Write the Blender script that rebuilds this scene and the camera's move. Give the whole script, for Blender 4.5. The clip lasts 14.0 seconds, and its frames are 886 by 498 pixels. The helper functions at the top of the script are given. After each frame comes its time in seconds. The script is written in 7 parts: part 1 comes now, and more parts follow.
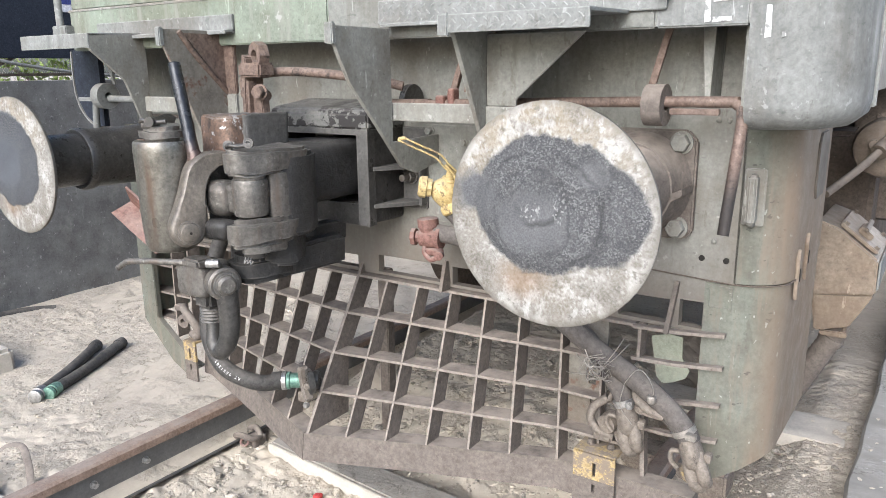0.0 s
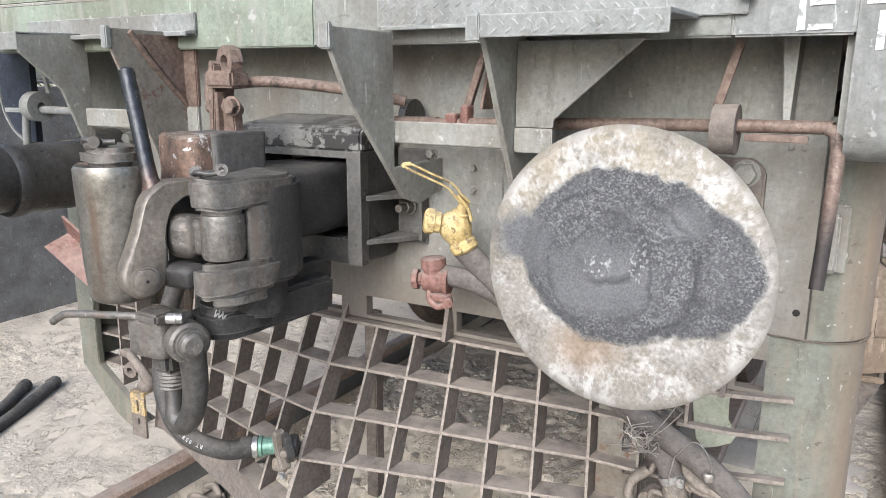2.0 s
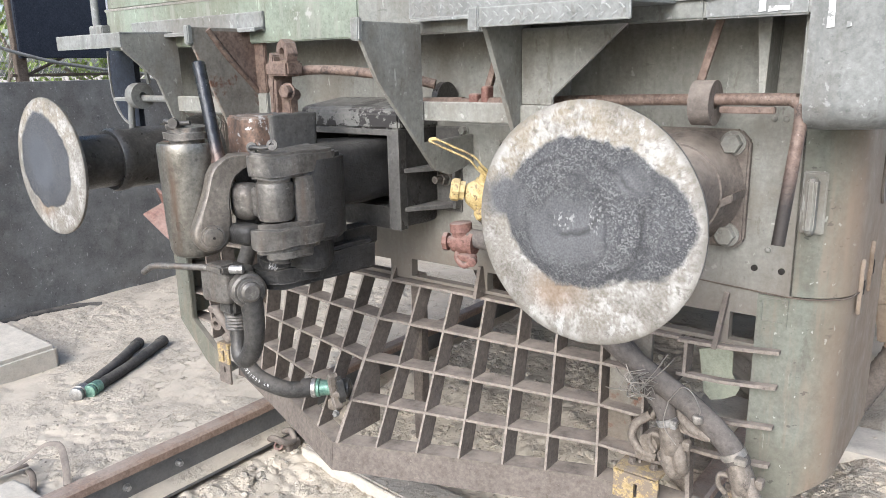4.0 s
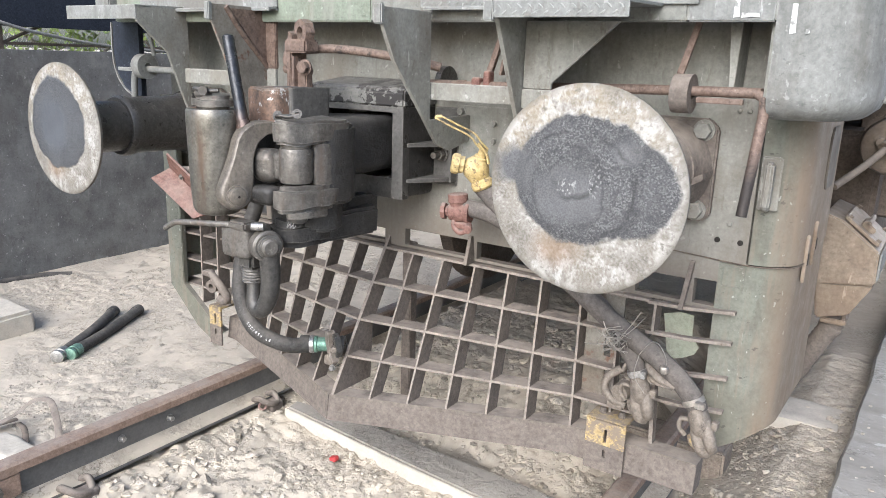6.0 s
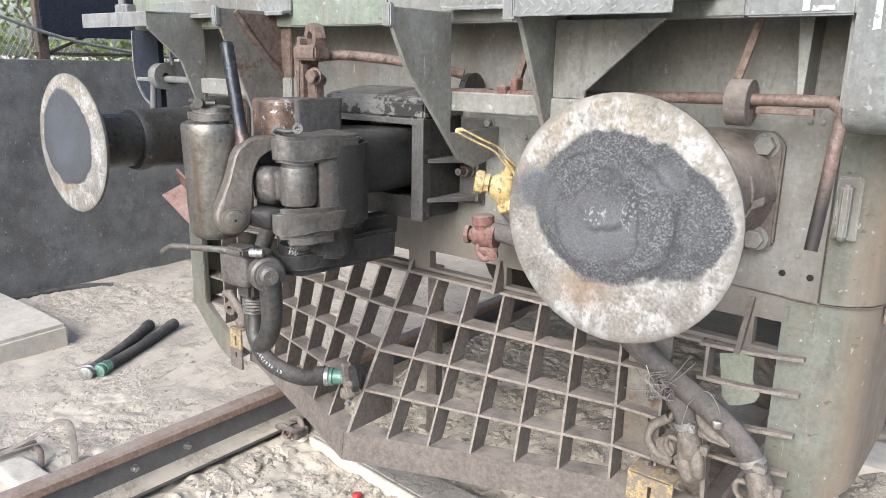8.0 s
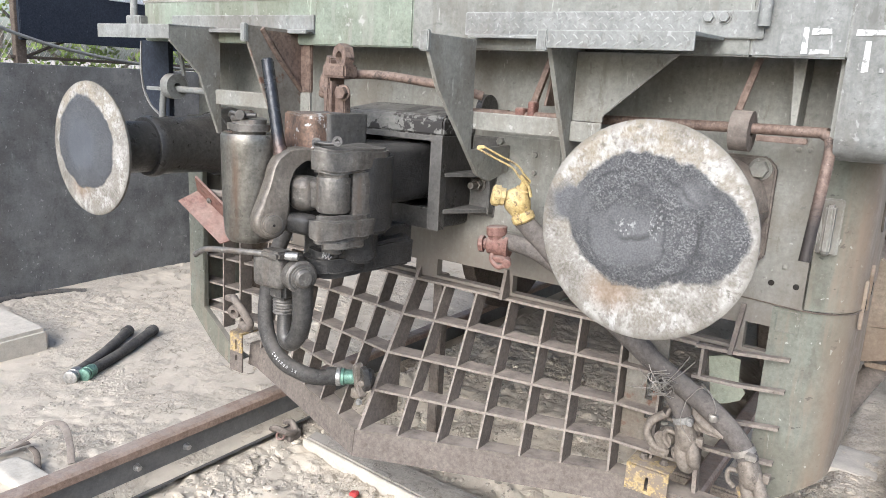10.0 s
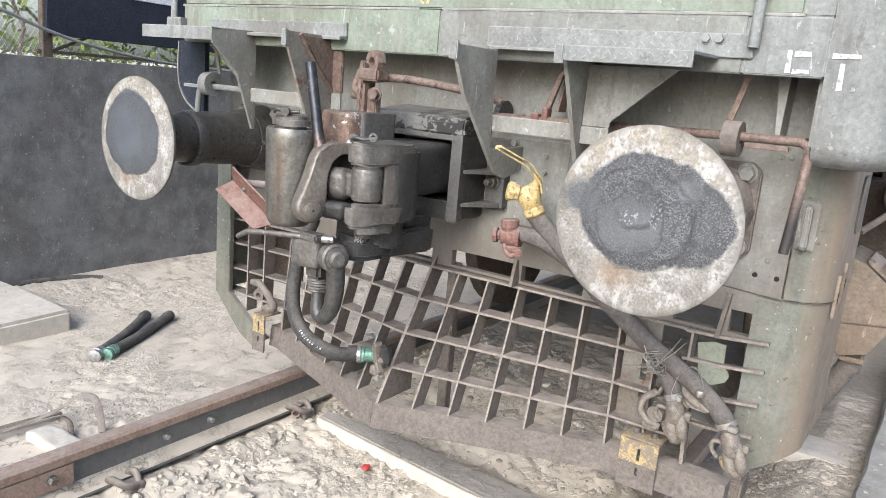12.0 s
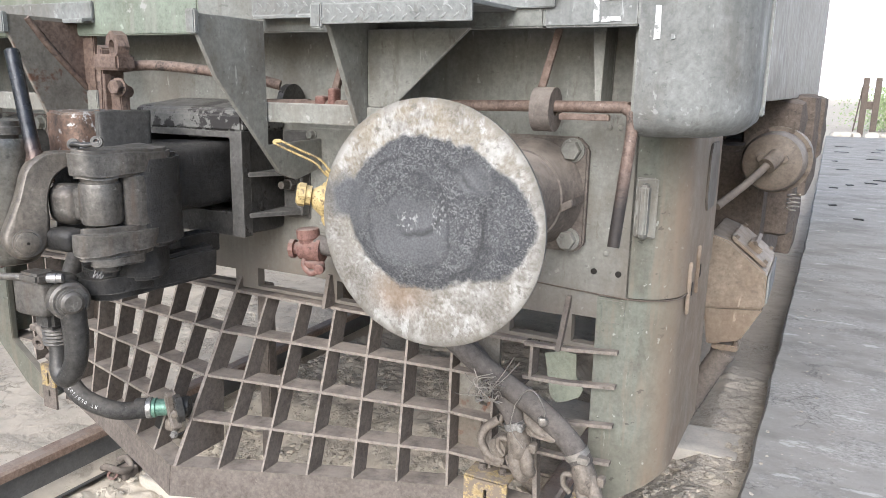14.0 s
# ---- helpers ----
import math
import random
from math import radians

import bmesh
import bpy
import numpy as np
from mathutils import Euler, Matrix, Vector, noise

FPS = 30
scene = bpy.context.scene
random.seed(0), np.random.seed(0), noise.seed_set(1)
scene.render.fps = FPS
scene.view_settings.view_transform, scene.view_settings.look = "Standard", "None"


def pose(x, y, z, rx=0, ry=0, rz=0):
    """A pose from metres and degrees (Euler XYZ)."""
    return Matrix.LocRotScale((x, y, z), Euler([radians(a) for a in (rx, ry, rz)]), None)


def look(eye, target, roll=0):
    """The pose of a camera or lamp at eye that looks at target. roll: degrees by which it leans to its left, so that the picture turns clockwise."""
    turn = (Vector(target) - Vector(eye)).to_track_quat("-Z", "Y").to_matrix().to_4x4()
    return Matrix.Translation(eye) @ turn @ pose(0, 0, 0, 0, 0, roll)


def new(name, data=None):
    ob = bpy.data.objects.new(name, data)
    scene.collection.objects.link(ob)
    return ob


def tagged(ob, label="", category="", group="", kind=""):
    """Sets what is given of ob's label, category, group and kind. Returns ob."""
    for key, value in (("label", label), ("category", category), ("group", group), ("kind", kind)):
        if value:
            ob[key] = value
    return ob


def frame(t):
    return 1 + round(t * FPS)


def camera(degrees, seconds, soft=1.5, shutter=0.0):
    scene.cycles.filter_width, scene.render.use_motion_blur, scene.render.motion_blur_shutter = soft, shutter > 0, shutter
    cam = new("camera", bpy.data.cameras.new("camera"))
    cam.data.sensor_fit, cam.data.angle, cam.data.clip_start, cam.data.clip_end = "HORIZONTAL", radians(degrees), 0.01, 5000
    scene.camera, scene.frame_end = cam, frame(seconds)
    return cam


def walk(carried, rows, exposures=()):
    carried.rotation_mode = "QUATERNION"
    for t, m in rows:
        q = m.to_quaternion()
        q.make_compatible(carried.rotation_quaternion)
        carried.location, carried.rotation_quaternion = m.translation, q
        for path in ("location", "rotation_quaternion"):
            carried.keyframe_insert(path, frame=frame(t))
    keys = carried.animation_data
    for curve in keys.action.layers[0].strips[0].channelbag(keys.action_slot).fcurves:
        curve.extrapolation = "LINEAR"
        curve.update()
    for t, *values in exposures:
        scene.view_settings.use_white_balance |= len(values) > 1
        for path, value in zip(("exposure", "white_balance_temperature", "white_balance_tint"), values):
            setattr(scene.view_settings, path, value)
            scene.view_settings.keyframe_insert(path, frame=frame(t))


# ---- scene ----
cam = camera(61.8, 14.0, soft=0.45)
PATH = [
    (0, (1.563, -1.885, 1.446), (0.524, -0.266, 0.902), -2.0),
    (0.5, (1.523, -1.82, 1.437), (0.451, -0.237, 0.851), -2.3),
    (1, (1.407, -1.75, 1.441), (0.382, -0.128, 0.877), -1.5),
    (1.5, (1.282, -1.695, 1.438), (0.311, -0.03, 0.903), -1.1),
    (2, (1.246, -1.672, 1.439), (0.331, 0.03, 0.92), -0.9),
    (2.5, (1.306, -1.668, 1.448), (0.423, 0.053, 0.94), -0.3),
    (3, (1.444, -1.701, 1.458), (0.528, 0.012, 0.978), -0.4),
    (3.5, (1.525, -1.739, 1.448), (0.504, -0.091, 0.955), -1.3),
    (4, (1.541, -1.777, 1.444), (0.397, -0.232, 0.894), -2.7),
    (4.2, (1.528, -1.8, 1.448), (0.349, -0.294, 0.866), -3.1),
    (6.3, (1.551, -2.061, 1.431), (0.559, -0.423, 0.853), 1.4),
    (6.5, (1.542, -2.039, 1.442), (0.562, -0.4, 0.846), 1.8),
    (7, (1.521, -1.928, 1.439), (0.514, -0.305, 0.847), 1.3),
    (7.5, (1.506, -1.812, 1.428), (0.417, -0.232, 0.866), 0.4),
    (8, (1.502, -1.785, 1.427), (0.342, -0.255, 0.869), -0.5),
    (8.2, (1.495, -1.792, 1.432), (0.324, -0.266, 0.884), -0.7),
    (10.3, (1.422, -2.064, 1.448), (0.393, -0.427, 0.938), 2.1),
    (10.5, (1.473, -2.086, 1.454), (0.451, -0.442, 0.953), 2.2),
    (11, (1.587, -2.167, 1.452), (0.57, -0.505, 1.001), 2.1),
    (11.5, (1.598, -2.228, 1.433), (0.566, -0.587, 0.942), 2.9),
    (12, (1.486, -2.273, 1.447), (0.453, -0.635, 0.948), 3.6),
    (12.5, (1.402, -2.313, 1.444), (0.415, -0.64, 0.966), 2.5),
    (13, (1.416, -2.23, 1.439), (0.539, -0.499, 0.954), 1.5),
    (13.5, (1.526, -1.979, 1.43), (0.738, -0.209, 0.935), 0.4),
    (14, (1.556, -1.733, 1.401), (0.724, 0.013, 0.891), 0.0),
]
HUB = Matrix.Translation((0.978, 0.0, 1.09))
ALIGN = HUB @ pose(0, 0, 0, 2.6, 0, 1.9) @ HUB.inverted()
walk(cam, [(t, ALIGN @ look(eye, target, roll)) for t, eye, target, roll in PATH], [(0, 1.24, 5830, 10), (12.7, 1.24, 5830, 10), (13.5, 1.12, 5830, 10), (14, 1.08, 5830, 10)])

# ---- world, sun, exposure ----
world = bpy.data.worlds.new("sky")
scene.world = world
world.use_nodes = True
wt = world.node_tree
sky = wt.nodes.new("ShaderNodeTexSky")
sky.sky_type = "NISHITA"
sky.sun_disc = False
SUN_ELEVATION, SUN_AZIMUTH = radians(33), radians(172)
sky.sun_elevation, sky.sun_rotation = SUN_ELEVATION, SUN_AZIMUTH
sky.air_density, sky.dust_density = 1.0, 3.0
wt.nodes["Background"].inputs["Strength"].default_value = 0.115
wt.links.new(sky.outputs[0], wt.nodes["Background"].inputs["Color"])
sun_data = bpy.data.lights.new("sun", "SUN")
sun_data.energy, sun_data.angle, sun_data.color = 2.12, radians(45), (1.0, 0.96, 0.91)
sun = new("sun", sun_data)
sun.matrix_world = look((math.sin(SUN_AZIMUTH) * 20, math.cos(SUN_AZIMUTH) * 20, 20 * math.tan(SUN_ELEVATION)), (0, 0, 0))


# ---- materials ----
def node(nt, kind, **inputs):
    n = nt.nodes.new(kind)
    for key, value in inputs.items():
        n.inputs[key.replace("_", " ")].default_value = value
    return n


def mixed(nt, fac, a, b, mode="MIX"):
    m = nt.nodes.new("ShaderNodeMix")
    m.data_type, m.blend_type = "RGBA", mode
    for sock, value in ((m.inputs[0], fac), (m.inputs[6], a), (m.inputs[7], b)):
        if isinstance(value, bpy.types.NodeSocket):
            nt.links.new(value, sock)
        elif isinstance(value, tuple):
            sock.default_value = (*value, 1)
        else:
            sock.default_value = value
    return m.outputs[2]


def calc(nt, op, a, b):
    m = nt.nodes.new("ShaderNodeMath")
    m.operation = op
    for sock, value in ((m.inputs[0], a), (m.inputs[1], b)):
        if isinstance(value, bpy.types.NodeSocket):
            nt.links.new(value, sock)
        else:
            sock.default_value = value
    return m.outputs[0]


def noise_fac(nt, scale, lo, hi, detail=6.0, rough=0.6, coords=None, stretch=None):
    tc = nt.nodes.new("ShaderNodeNewGeometry")
    src = tc.outputs["Position"] if coords is None else coords
    if stretch:
        mp = nt.nodes.new("ShaderNodeMapping")
        mp.inputs["Scale"].default_value = stretch
        nt.links.new(src, mp.inputs["Vector"])
        src = mp.outputs[0]
    n = node(nt, "ShaderNodeTexNoise", Scale=scale, Detail=detail, Roughness=rough)
    nt.links.new(src, n.inputs["Vector"])
    r = nt.nodes.new("ShaderNodeMapRange")
    r.inputs["From Min"].default_value, r.inputs["From Max"].default_value = lo, hi
    nt.links.new(n.outputs["Fac"], r.inputs["Value"])
    return r.outputs[0], n.outputs["Fac"]


def surface(name, base, other, chip=None, rough=0.6, metal=0.0, grain=40.0, patch=5.0, chip_at=(0.62, 0.68), bump=0.15, streak=None, dust=None, dust_amount=0.5, relief=0.004, grit=0.42, mid=0.42, grime=0.0, wear=None, nicks=0.0):
    """A painted or worn surface: two tones in patches, fine grain, chips, run-down streaks and dust on upward faces."""
    mat = bpy.data.materials.new(name)
    mat.use_nodes = True
    nt = mat.node_tree
    bsdf = nt.nodes["Principled BSDF"]
    f1, _ = noise_fac(nt, patch, 0.35, 0.65)
    col = mixed(nt, f1, base, other)
    fm, rawmid = noise_fac(nt, patch * 4.3, 0.36, 0.64, 8.0, 0.68)
    col = mixed(nt, mid, col, mixed(nt, fm, tuple(c * 0.5 for c in base), tuple(min(1, c * 1.35) for c in other)))
    fg, raw = noise_fac(nt, grain * 2.0, 0.38, 0.62, 8.0, 0.75)
    col = mixed(nt, grit, col, mixed(nt, fg, tuple(c * 0.35 for c in base), tuple(min(1, c * 1.55) for c in other)))
    sp, _ = noise_fac(nt, grain * 1.3, 0.65, 0.69, 4.0, 0.6)
    col = mixed(nt, calc(nt, "MULTIPLY", sp, grit * 1.4), col, tuple(c * 0.35 for c in base))
    sl, _ = noise_fac(nt, grain * 1.7, 0.67, 0.70, 4.0, 0.6, stretch=(1.0, 1.0, 1.02))
    col = mixed(nt, calc(nt, "MULTIPLY", sl, grit * 1.1), col, tuple(min(0.8, c * 1.6 + 0.08) for c in other))
    if grime:
        g1, _ = noise_fac(nt, 2.7, 0.5, 0.6, 9.0, 0.68, stretch=(1.0, 1.0, 0.6))
        col = mixed(nt, calc(nt, "MULTIPLY", g1, grime), col, tuple(c * k for c, k in zip(base, (0.62, 0.52, 0.44))))
        g2, _ = noise_fac(nt, 11.0, 0.6, 0.64, 8.0, 0.7, stretch=(1.6, 1.6, 0.7))
        col = mixed(nt, calc(nt, "MULTIPLY", g2, grime * 0.8), col, tuple(c * k for c, k in zip(base, (0.5, 0.42, 0.36))))
        g3, _ = noise_fac(nt, 16.0, 0.655, 0.675, 7.0, 0.65, stretch=(2.6, 2.6, 0.35))
        col = mixed(nt, calc(nt, "MULTIPLY", g3, grime), col, tuple(min(0.6, c * 1.7 + 0.05) for c in other))
    if streak:
        fs, _ = noise_fac(nt, 9.0, 0.52, 0.75, 5.0, 0.6, stretch=(3.0, 3.0, 0.35))
        col = mixed(nt, fs, col, streak)
    if chip:
        fc, _ = noise_fac(nt, patch * 3.1, chip_at[0], chip_at[1], 9.0, 0.72)
        col = mixed(nt, fc, col, chip)
    if nicks:
        n1, _ = noise_fac(nt, 48.0, 0.672, 0.69, 4.0, 0.55, stretch=(1.0, 1.0, 0.8))
        col = mixed(nt, calc(nt, "MULTIPLY", n1, nicks), col, tuple(min(0.6, c * 1.5 + 0.16) for c in other))
        n2, _ = noise_fac(nt, 44.0, 0.655, 0.675, 5.0, 0.6, stretch=(0.7, 0.7, 1.3))
        col = mixed(nt, calc(nt, "MULTIPLY", n2, nicks), col, tuple(c * 0.32 for c in base))
    if wear:
        soft_edge = nt.nodes.new("ShaderNodeBevel")
        soft_edge.samples = 4
        soft_edge.inputs["Radius"].default_value = 0.006
        dot = nt.nodes.new("ShaderNodeVectorMath")
        dot.operation = "DOT_PRODUCT"
        nt.links.new(soft_edge.outputs[0], dot.inputs[0])
        nt.links.new(nt.nodes.new("ShaderNodeNewGeometry").outputs["Normal"], dot.inputs[1])
        sharp = nt.nodes.new("ShaderNodeMapRange")
        sharp.inputs["From Min"].default_value, sharp.inputs["From Max"].default_value = 0.97, 0.8
        nt.links.new(dot.outputs["Value"], sharp.inputs["Value"])
        fw, _ = noise_fac(nt, 22.0, 0.4, 0.6, 7.0, 0.7)
        col = mixed(nt, calc(nt, "MULTIPLY", sharp.outputs[0], calc(nt, "MULTIPLY", fw, 0.75)), col, wear)
    if dust:
        geo = nt.nodes.new("ShaderNodeNewGeometry")
        sep = nt.nodes.new("ShaderNodeSeparateXYZ")
        nt.links.new(geo.outputs["Normal"], sep.inputs[0])
        up = nt.nodes.new("ShaderNodeMapRange")
        up.inputs["From Min"].default_value, up.inputs["From Max"].default_value = 0.25, 0.95
        up.inputs["To Max"].default_value = dust_amount
        nt.links.new(sep.outputs["Z"], up.inputs["Value"])
        fd, _ = noise_fac(nt, 14.0, 0.3, 0.6)
        mul = nt.nodes.new("ShaderNodeMath")
        mul.operation = "MULTIPLY"
        nt.links.new(up.outputs[0], mul.inputs[0])
        nt.links.new(fd, mul.inputs[1])
        col = mixed(nt, mul.outputs[0], col, dust)
    nt.links.new(col, bsdf.inputs["Base Color"])
    fr, _ = noise_fac(nt, grain * 0.4, 0.3, 0.7)
    rr = nt.nodes.new("ShaderNodeMapRange")
    rr.inputs["To Min"].default_value, rr.inputs["To Max"].default_value = max(0.05, rough - 0.13), min(1, rough + 0.13)
    nt.links.new(fr, rr.inputs["Value"])
    nt.links.new(rr.outputs[0], bsdf.inputs["Roughness"])
    bsdf.inputs["Metallic"].default_value = metal
    bsdf.inputs["Specular IOR Level"].default_value = 0.18 if rough >= 0.5 else 0.4
    if bump:
        b = nt.nodes.new("ShaderNodeBump")
        b.inputs["Strength"].default_value, b.inputs["Distance"].default_value = bump, relief
        nt.links.new(calc(nt, "ADD", raw, calc(nt, "MULTIPLY", rawmid, 2.5)), b.inputs["Height"])
        nt.links.new(b.outputs[0], bsdf.inputs["Normal"])
    return mat


def crumbled(name, smooth, dirt, pale, clod, streak=(1.0, 1.0, 1.0), relief=0.02, scuff=0.0):
    """Dry ground or worn concrete: smooth pale crust, dirtier broken patches, cracks, grit and chips."""
    mat = bpy.data.materials.new(name)
    mat.use_nodes = True
    nt = mat.node_tree
    bsdf = nt.nodes["Principled BSDF"]
    broken, _ = noise_fac(nt, 2.6, 0.49, 0.57, 9.0, 0.7, stretch=streak)
    tone, _ = noise_fac(nt, 7.0, 0.3, 0.7, 8.0, 0.7, stretch=streak)
    col = mixed(nt, tone, tuple(c * 0.82 for c in smooth), tuple(min(0.8, c * 1.1) for c in smooth))
    grit, graw = noise_fac(nt, 60.0, 0.4, 0.6, 9.0, 0.78, stretch=streak)
    rough_col = mixed(nt, grit, dirt, pale)
    col = mixed(nt, calc(nt, "ADD", 0.05, calc(nt, "MULTIPLY", broken, clod)), col, rough_col)
    vor = node(nt, "ShaderNodeTexVoronoi", Scale=7.0, Randomness=1.0)
    vor.feature = "DISTANCE_TO_EDGE"
    geo = nt.nodes.new("ShaderNodeNewGeometry")
    wob = node(nt, "ShaderNodeTexNoise", Scale=6.0, Detail=8.0, Roughness=0.7)
    nt.links.new(geo.outputs["Position"], wob.inputs["Vector"])
    add = nt.nodes.new("ShaderNodeVectorMath")
    add.operation = "MULTIPLY_ADD"
    add.inputs[1].default_value = (0.35, 0.35, 0.35)
    nt.links.new(wob.outputs["Color"], add.inputs[0])
    nt.links.new(geo.outputs["Position"], add.inputs[2])
    nt.links.new(add.outputs[0], vor.inputs["Vector"])
    cr = nt.nodes.new("ShaderNodeMapRange")
    cr.inputs["From Min"].default_value, cr.inputs["From Max"].default_value = 0.022, 0.008
    nt.links.new(vor.outputs["Distance"], cr.inputs["Value"])
    gate, _ = noise_fac(nt, 3.3, 0.52, 0.6, 5.0)
    crack = calc(nt, "MULTIPLY", cr.outputs[0], gate)
    col = mixed(nt, calc(nt, "MULTIPLY", crack, 0.7), col, tuple(c * 0.45 for c in dirt))
    dots, _ = noise_fac(nt, 95.0, 0.64, 0.67, 5.0, 0.6, stretch=streak)
    col = mixed(nt, calc(nt, "MULTIPLY", dots, calc(nt, "ADD", 0.1, calc(nt, "MULTIPLY", broken, 0.6))), col, tuple(c * 0.5 for c in dirt))
    flecks, _ = noise_fac(nt, 34.0, 0.66, 0.69, 6.0, 0.65, stretch=streak)
    col = mixed(nt, calc(nt, "MULTIPLY", flecks, 0.7), col, pale)
    if scuff:
        rub, _ = noise_fac(nt, 8.0, 0.62, 0.66, 7.0, 0.62, stretch=(0.5, 1.3, 1.0))
        col = mixed(nt, calc(nt, "MULTIPLY", rub, scuff), col, pale)
        damp, _ = noise_fac(nt, 2.2, 0.5, 0.62, 6.0, 0.6, stretch=(0.6, 1.0, 1.0))
        col = mixed(nt, calc(nt, "MULTIPLY", damp, scuff * 0.7), col, tuple(c * 0.85 for c in dirt))
    nt.links.new(col, bsdf.inputs["Base Color"])
    bsdf.inputs["Roughness"].default_value = 0.92
    bsdf.inputs["Specular IOR Level"].default_value = 0.15
    big, braw = noise_fac(nt, 22.0, 0.3, 0.7, 8.0, 0.72)
    h = calc(nt, "SUBTRACT", calc(nt, "ADD", calc(nt, "MULTIPLY", braw, calc(nt, "ADD", 0.12, calc(nt, "MULTIPLY", broken, 1.3))), calc(nt, "MULTIPLY", graw, 0.32)), calc(nt, "MULTIPLY", crack, 0.5))
    b = nt.nodes.new("ShaderNodeBump")
    b.inputs["Strength"].default_value, b.inputs["Distance"].default_value = 0.8, relief
    nt.links.new(h, b.inputs["Height"])
    nt.links.new(b.outputs[0], bsdf.inputs["Normal"])
    return mat


DUST = (0.36, 0.325, 0.285)
M_GREEN = surface("green_paint", (0.175, 0.188, 0.152), (0.2, 0.232, 0.184), (0.3, 0.3, 0.275), 0.5, patch=2.0, chip_at=(0.665, 0.69), bump=0.1, streak=(0.235, 0.235, 0.205), grit=0.2, mid=0.3, grime=0.45, nicks=0.35)
M_GREY = surface("grey_green_paint", (0.2, 0.199, 0.178), (0.248, 0.247, 0.222), (0.12, 0.1, 0.082), 0.58, patch=3.0, chip_at=(0.67, 0.71), bump=0.12, streak=(0.17, 0.162, 0.14), dust=DUST, grit=0.2, mid=0.28, grime=0.5, wear=(0.36, 0.35, 0.32), nicks=0.3)
M_PALE = surface("pale_grey_paint", (0.175, 0.18, 0.17), (0.225, 0.23, 0.22), (0.36, 0.36, 0.34), 0.5, patch=3.0, chip_at=(0.66, 0.69), bump=0.12, streak=(0.135, 0.138, 0.13), dust=DUST, grit=0.22, mid=0.32, grime=0.5, wear=(0.36, 0.37, 0.35), nicks=0.3)
M_DECK = surface("weathered_deck_paint", (0.168, 0.17, 0.155), (0.2, 0.204, 0.184), (0.27, 0.265, 0.245), 0.5, patch=2.4, chip_at=(0.66, 0.69), bump=0.1, streak=(0.15, 0.142, 0.125), grit=0.2, mid=0.3, grime=0.5, nicks=0.3)
M_TORN = surface("pale_green_sheet", (0.34, 0.37, 0.29), (0.41, 0.43, 0.35), (0.2, 0.19, 0.155), 0.7, patch=7.0, chip_at=(0.62, 0.66), bump=0.1, grit=0.2, mid=0.25)
M_COWL = surface("cowl_paint", (0.155, 0.153, 0.13), (0.168, 0.182, 0.152), (0.32, 0.31, 0.28), 0.52, patch=2.2, chip_at=(0.675, 0.7), bump=0.12, streak=(0.2, 0.17, 0.135), dust=DUST, grit=0.2, mid=0.3, grime=0.4, nicks=0.6)
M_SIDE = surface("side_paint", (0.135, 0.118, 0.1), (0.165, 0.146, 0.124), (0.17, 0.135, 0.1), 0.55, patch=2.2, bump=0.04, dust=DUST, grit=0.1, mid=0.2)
M_DUSTY = surface("dusty_brown_iron", (0.112, 0.096, 0.083), (0.168, 0.144, 0.125), (0.25, 0.22, 0.19), 0.85, patch=11.0, chip_at=(0.69, 0.74), bump=0.4, dust=(0.33, 0.285, 0.24), dust_amount=0.75, grit=0.22, mid=0.3)
# scuffed edge colour, also lightened for the light that front faces catch
M_EDGE = surface("scuffed_front_lit_edge", (0.185, 0.158, 0.135), (0.25, 0.218, 0.188), (0.11, 0.09, 0.075), 0.8, patch=9.0, bump=0.3, grit=0.28, mid=0.34)
M_UNDER = surface("under_iron", (0.08, 0.065, 0.055), (0.13, 0.105, 0.085), None, 0.9, patch=5.0, bump=0.2, dust=(0.25, 0.21, 0.17), grit=0.28, mid=0.36)
M_IRON = surface("black_iron", (0.03, 0.029, 0.028), (0.08, 0.076, 0.07), (0.18, 0.167, 0.15), 0.36, 0.35, patch=9.0, chip_at=(0.62, 0.72), bump=0.28, dust=(0.15, 0.14, 0.125), dust_amount=0.5, grit=0.3, mid=0.3, wear=(0.2, 0.193, 0.18))
M_OILED = surface("oiled_steel", (0.02, 0.021, 0.024), (0.045, 0.047, 0.052), (0.12, 0.12, 0.12), 0.24, 0.5, patch=12.0, chip_at=(0.66, 0.7), bump=0.25, grit=0.3, mid=0.3)
M_CAST = surface("worn_cast_steel", (0.08, 0.074, 0.066), (0.155, 0.145, 0.13), (0.3, 0.285, 0.26), 0.42, 0.4, patch=10.0, chip_at=(0.6, 0.68), bump=0.32, streak=(0.115, 0.088, 0.068), dust=(0.22, 0.205, 0.18), dust_amount=0.4, grit=0.3, mid=0.3, wear=(0.3, 0.288, 0.265))
M_DRUM = surface("scored_drum_steel", (0.12, 0.113, 0.096), (0.2, 0.19, 0.165), (0.085, 0.076, 0.066), 0.38, 0.65, patch=9.0, chip_at=(0.66, 0.72), bump=0.18, streak=(0.12, 0.082, 0.06), grit=0.3, mid=0.3, wear=(0.33, 0.32, 0.295))
M_FORGED = surface("brown_forged_steel", (0.105, 0.092, 0.076), (0.165, 0.146, 0.122), (0.06, 0.054, 0.048), 0.42, 0.35, patch=9.0, chip_at=(0.63, 0.72), bump=0.3, grit=0.3, mid=0.3, wear=(0.3, 0.27, 0.235))
M_RUSTY = surface("rusty_iron", (0.125, 0.084, 0.066), (0.185, 0.14, 0.115), (0.06, 0.05, 0.045), 0.6, 0.15, patch=8.0, chip_at=(0.58, 0.66), bump=0.4, dust=(0.24, 0.2, 0.165), dust_amount=0.45, grit=0.35, mid=0.4)
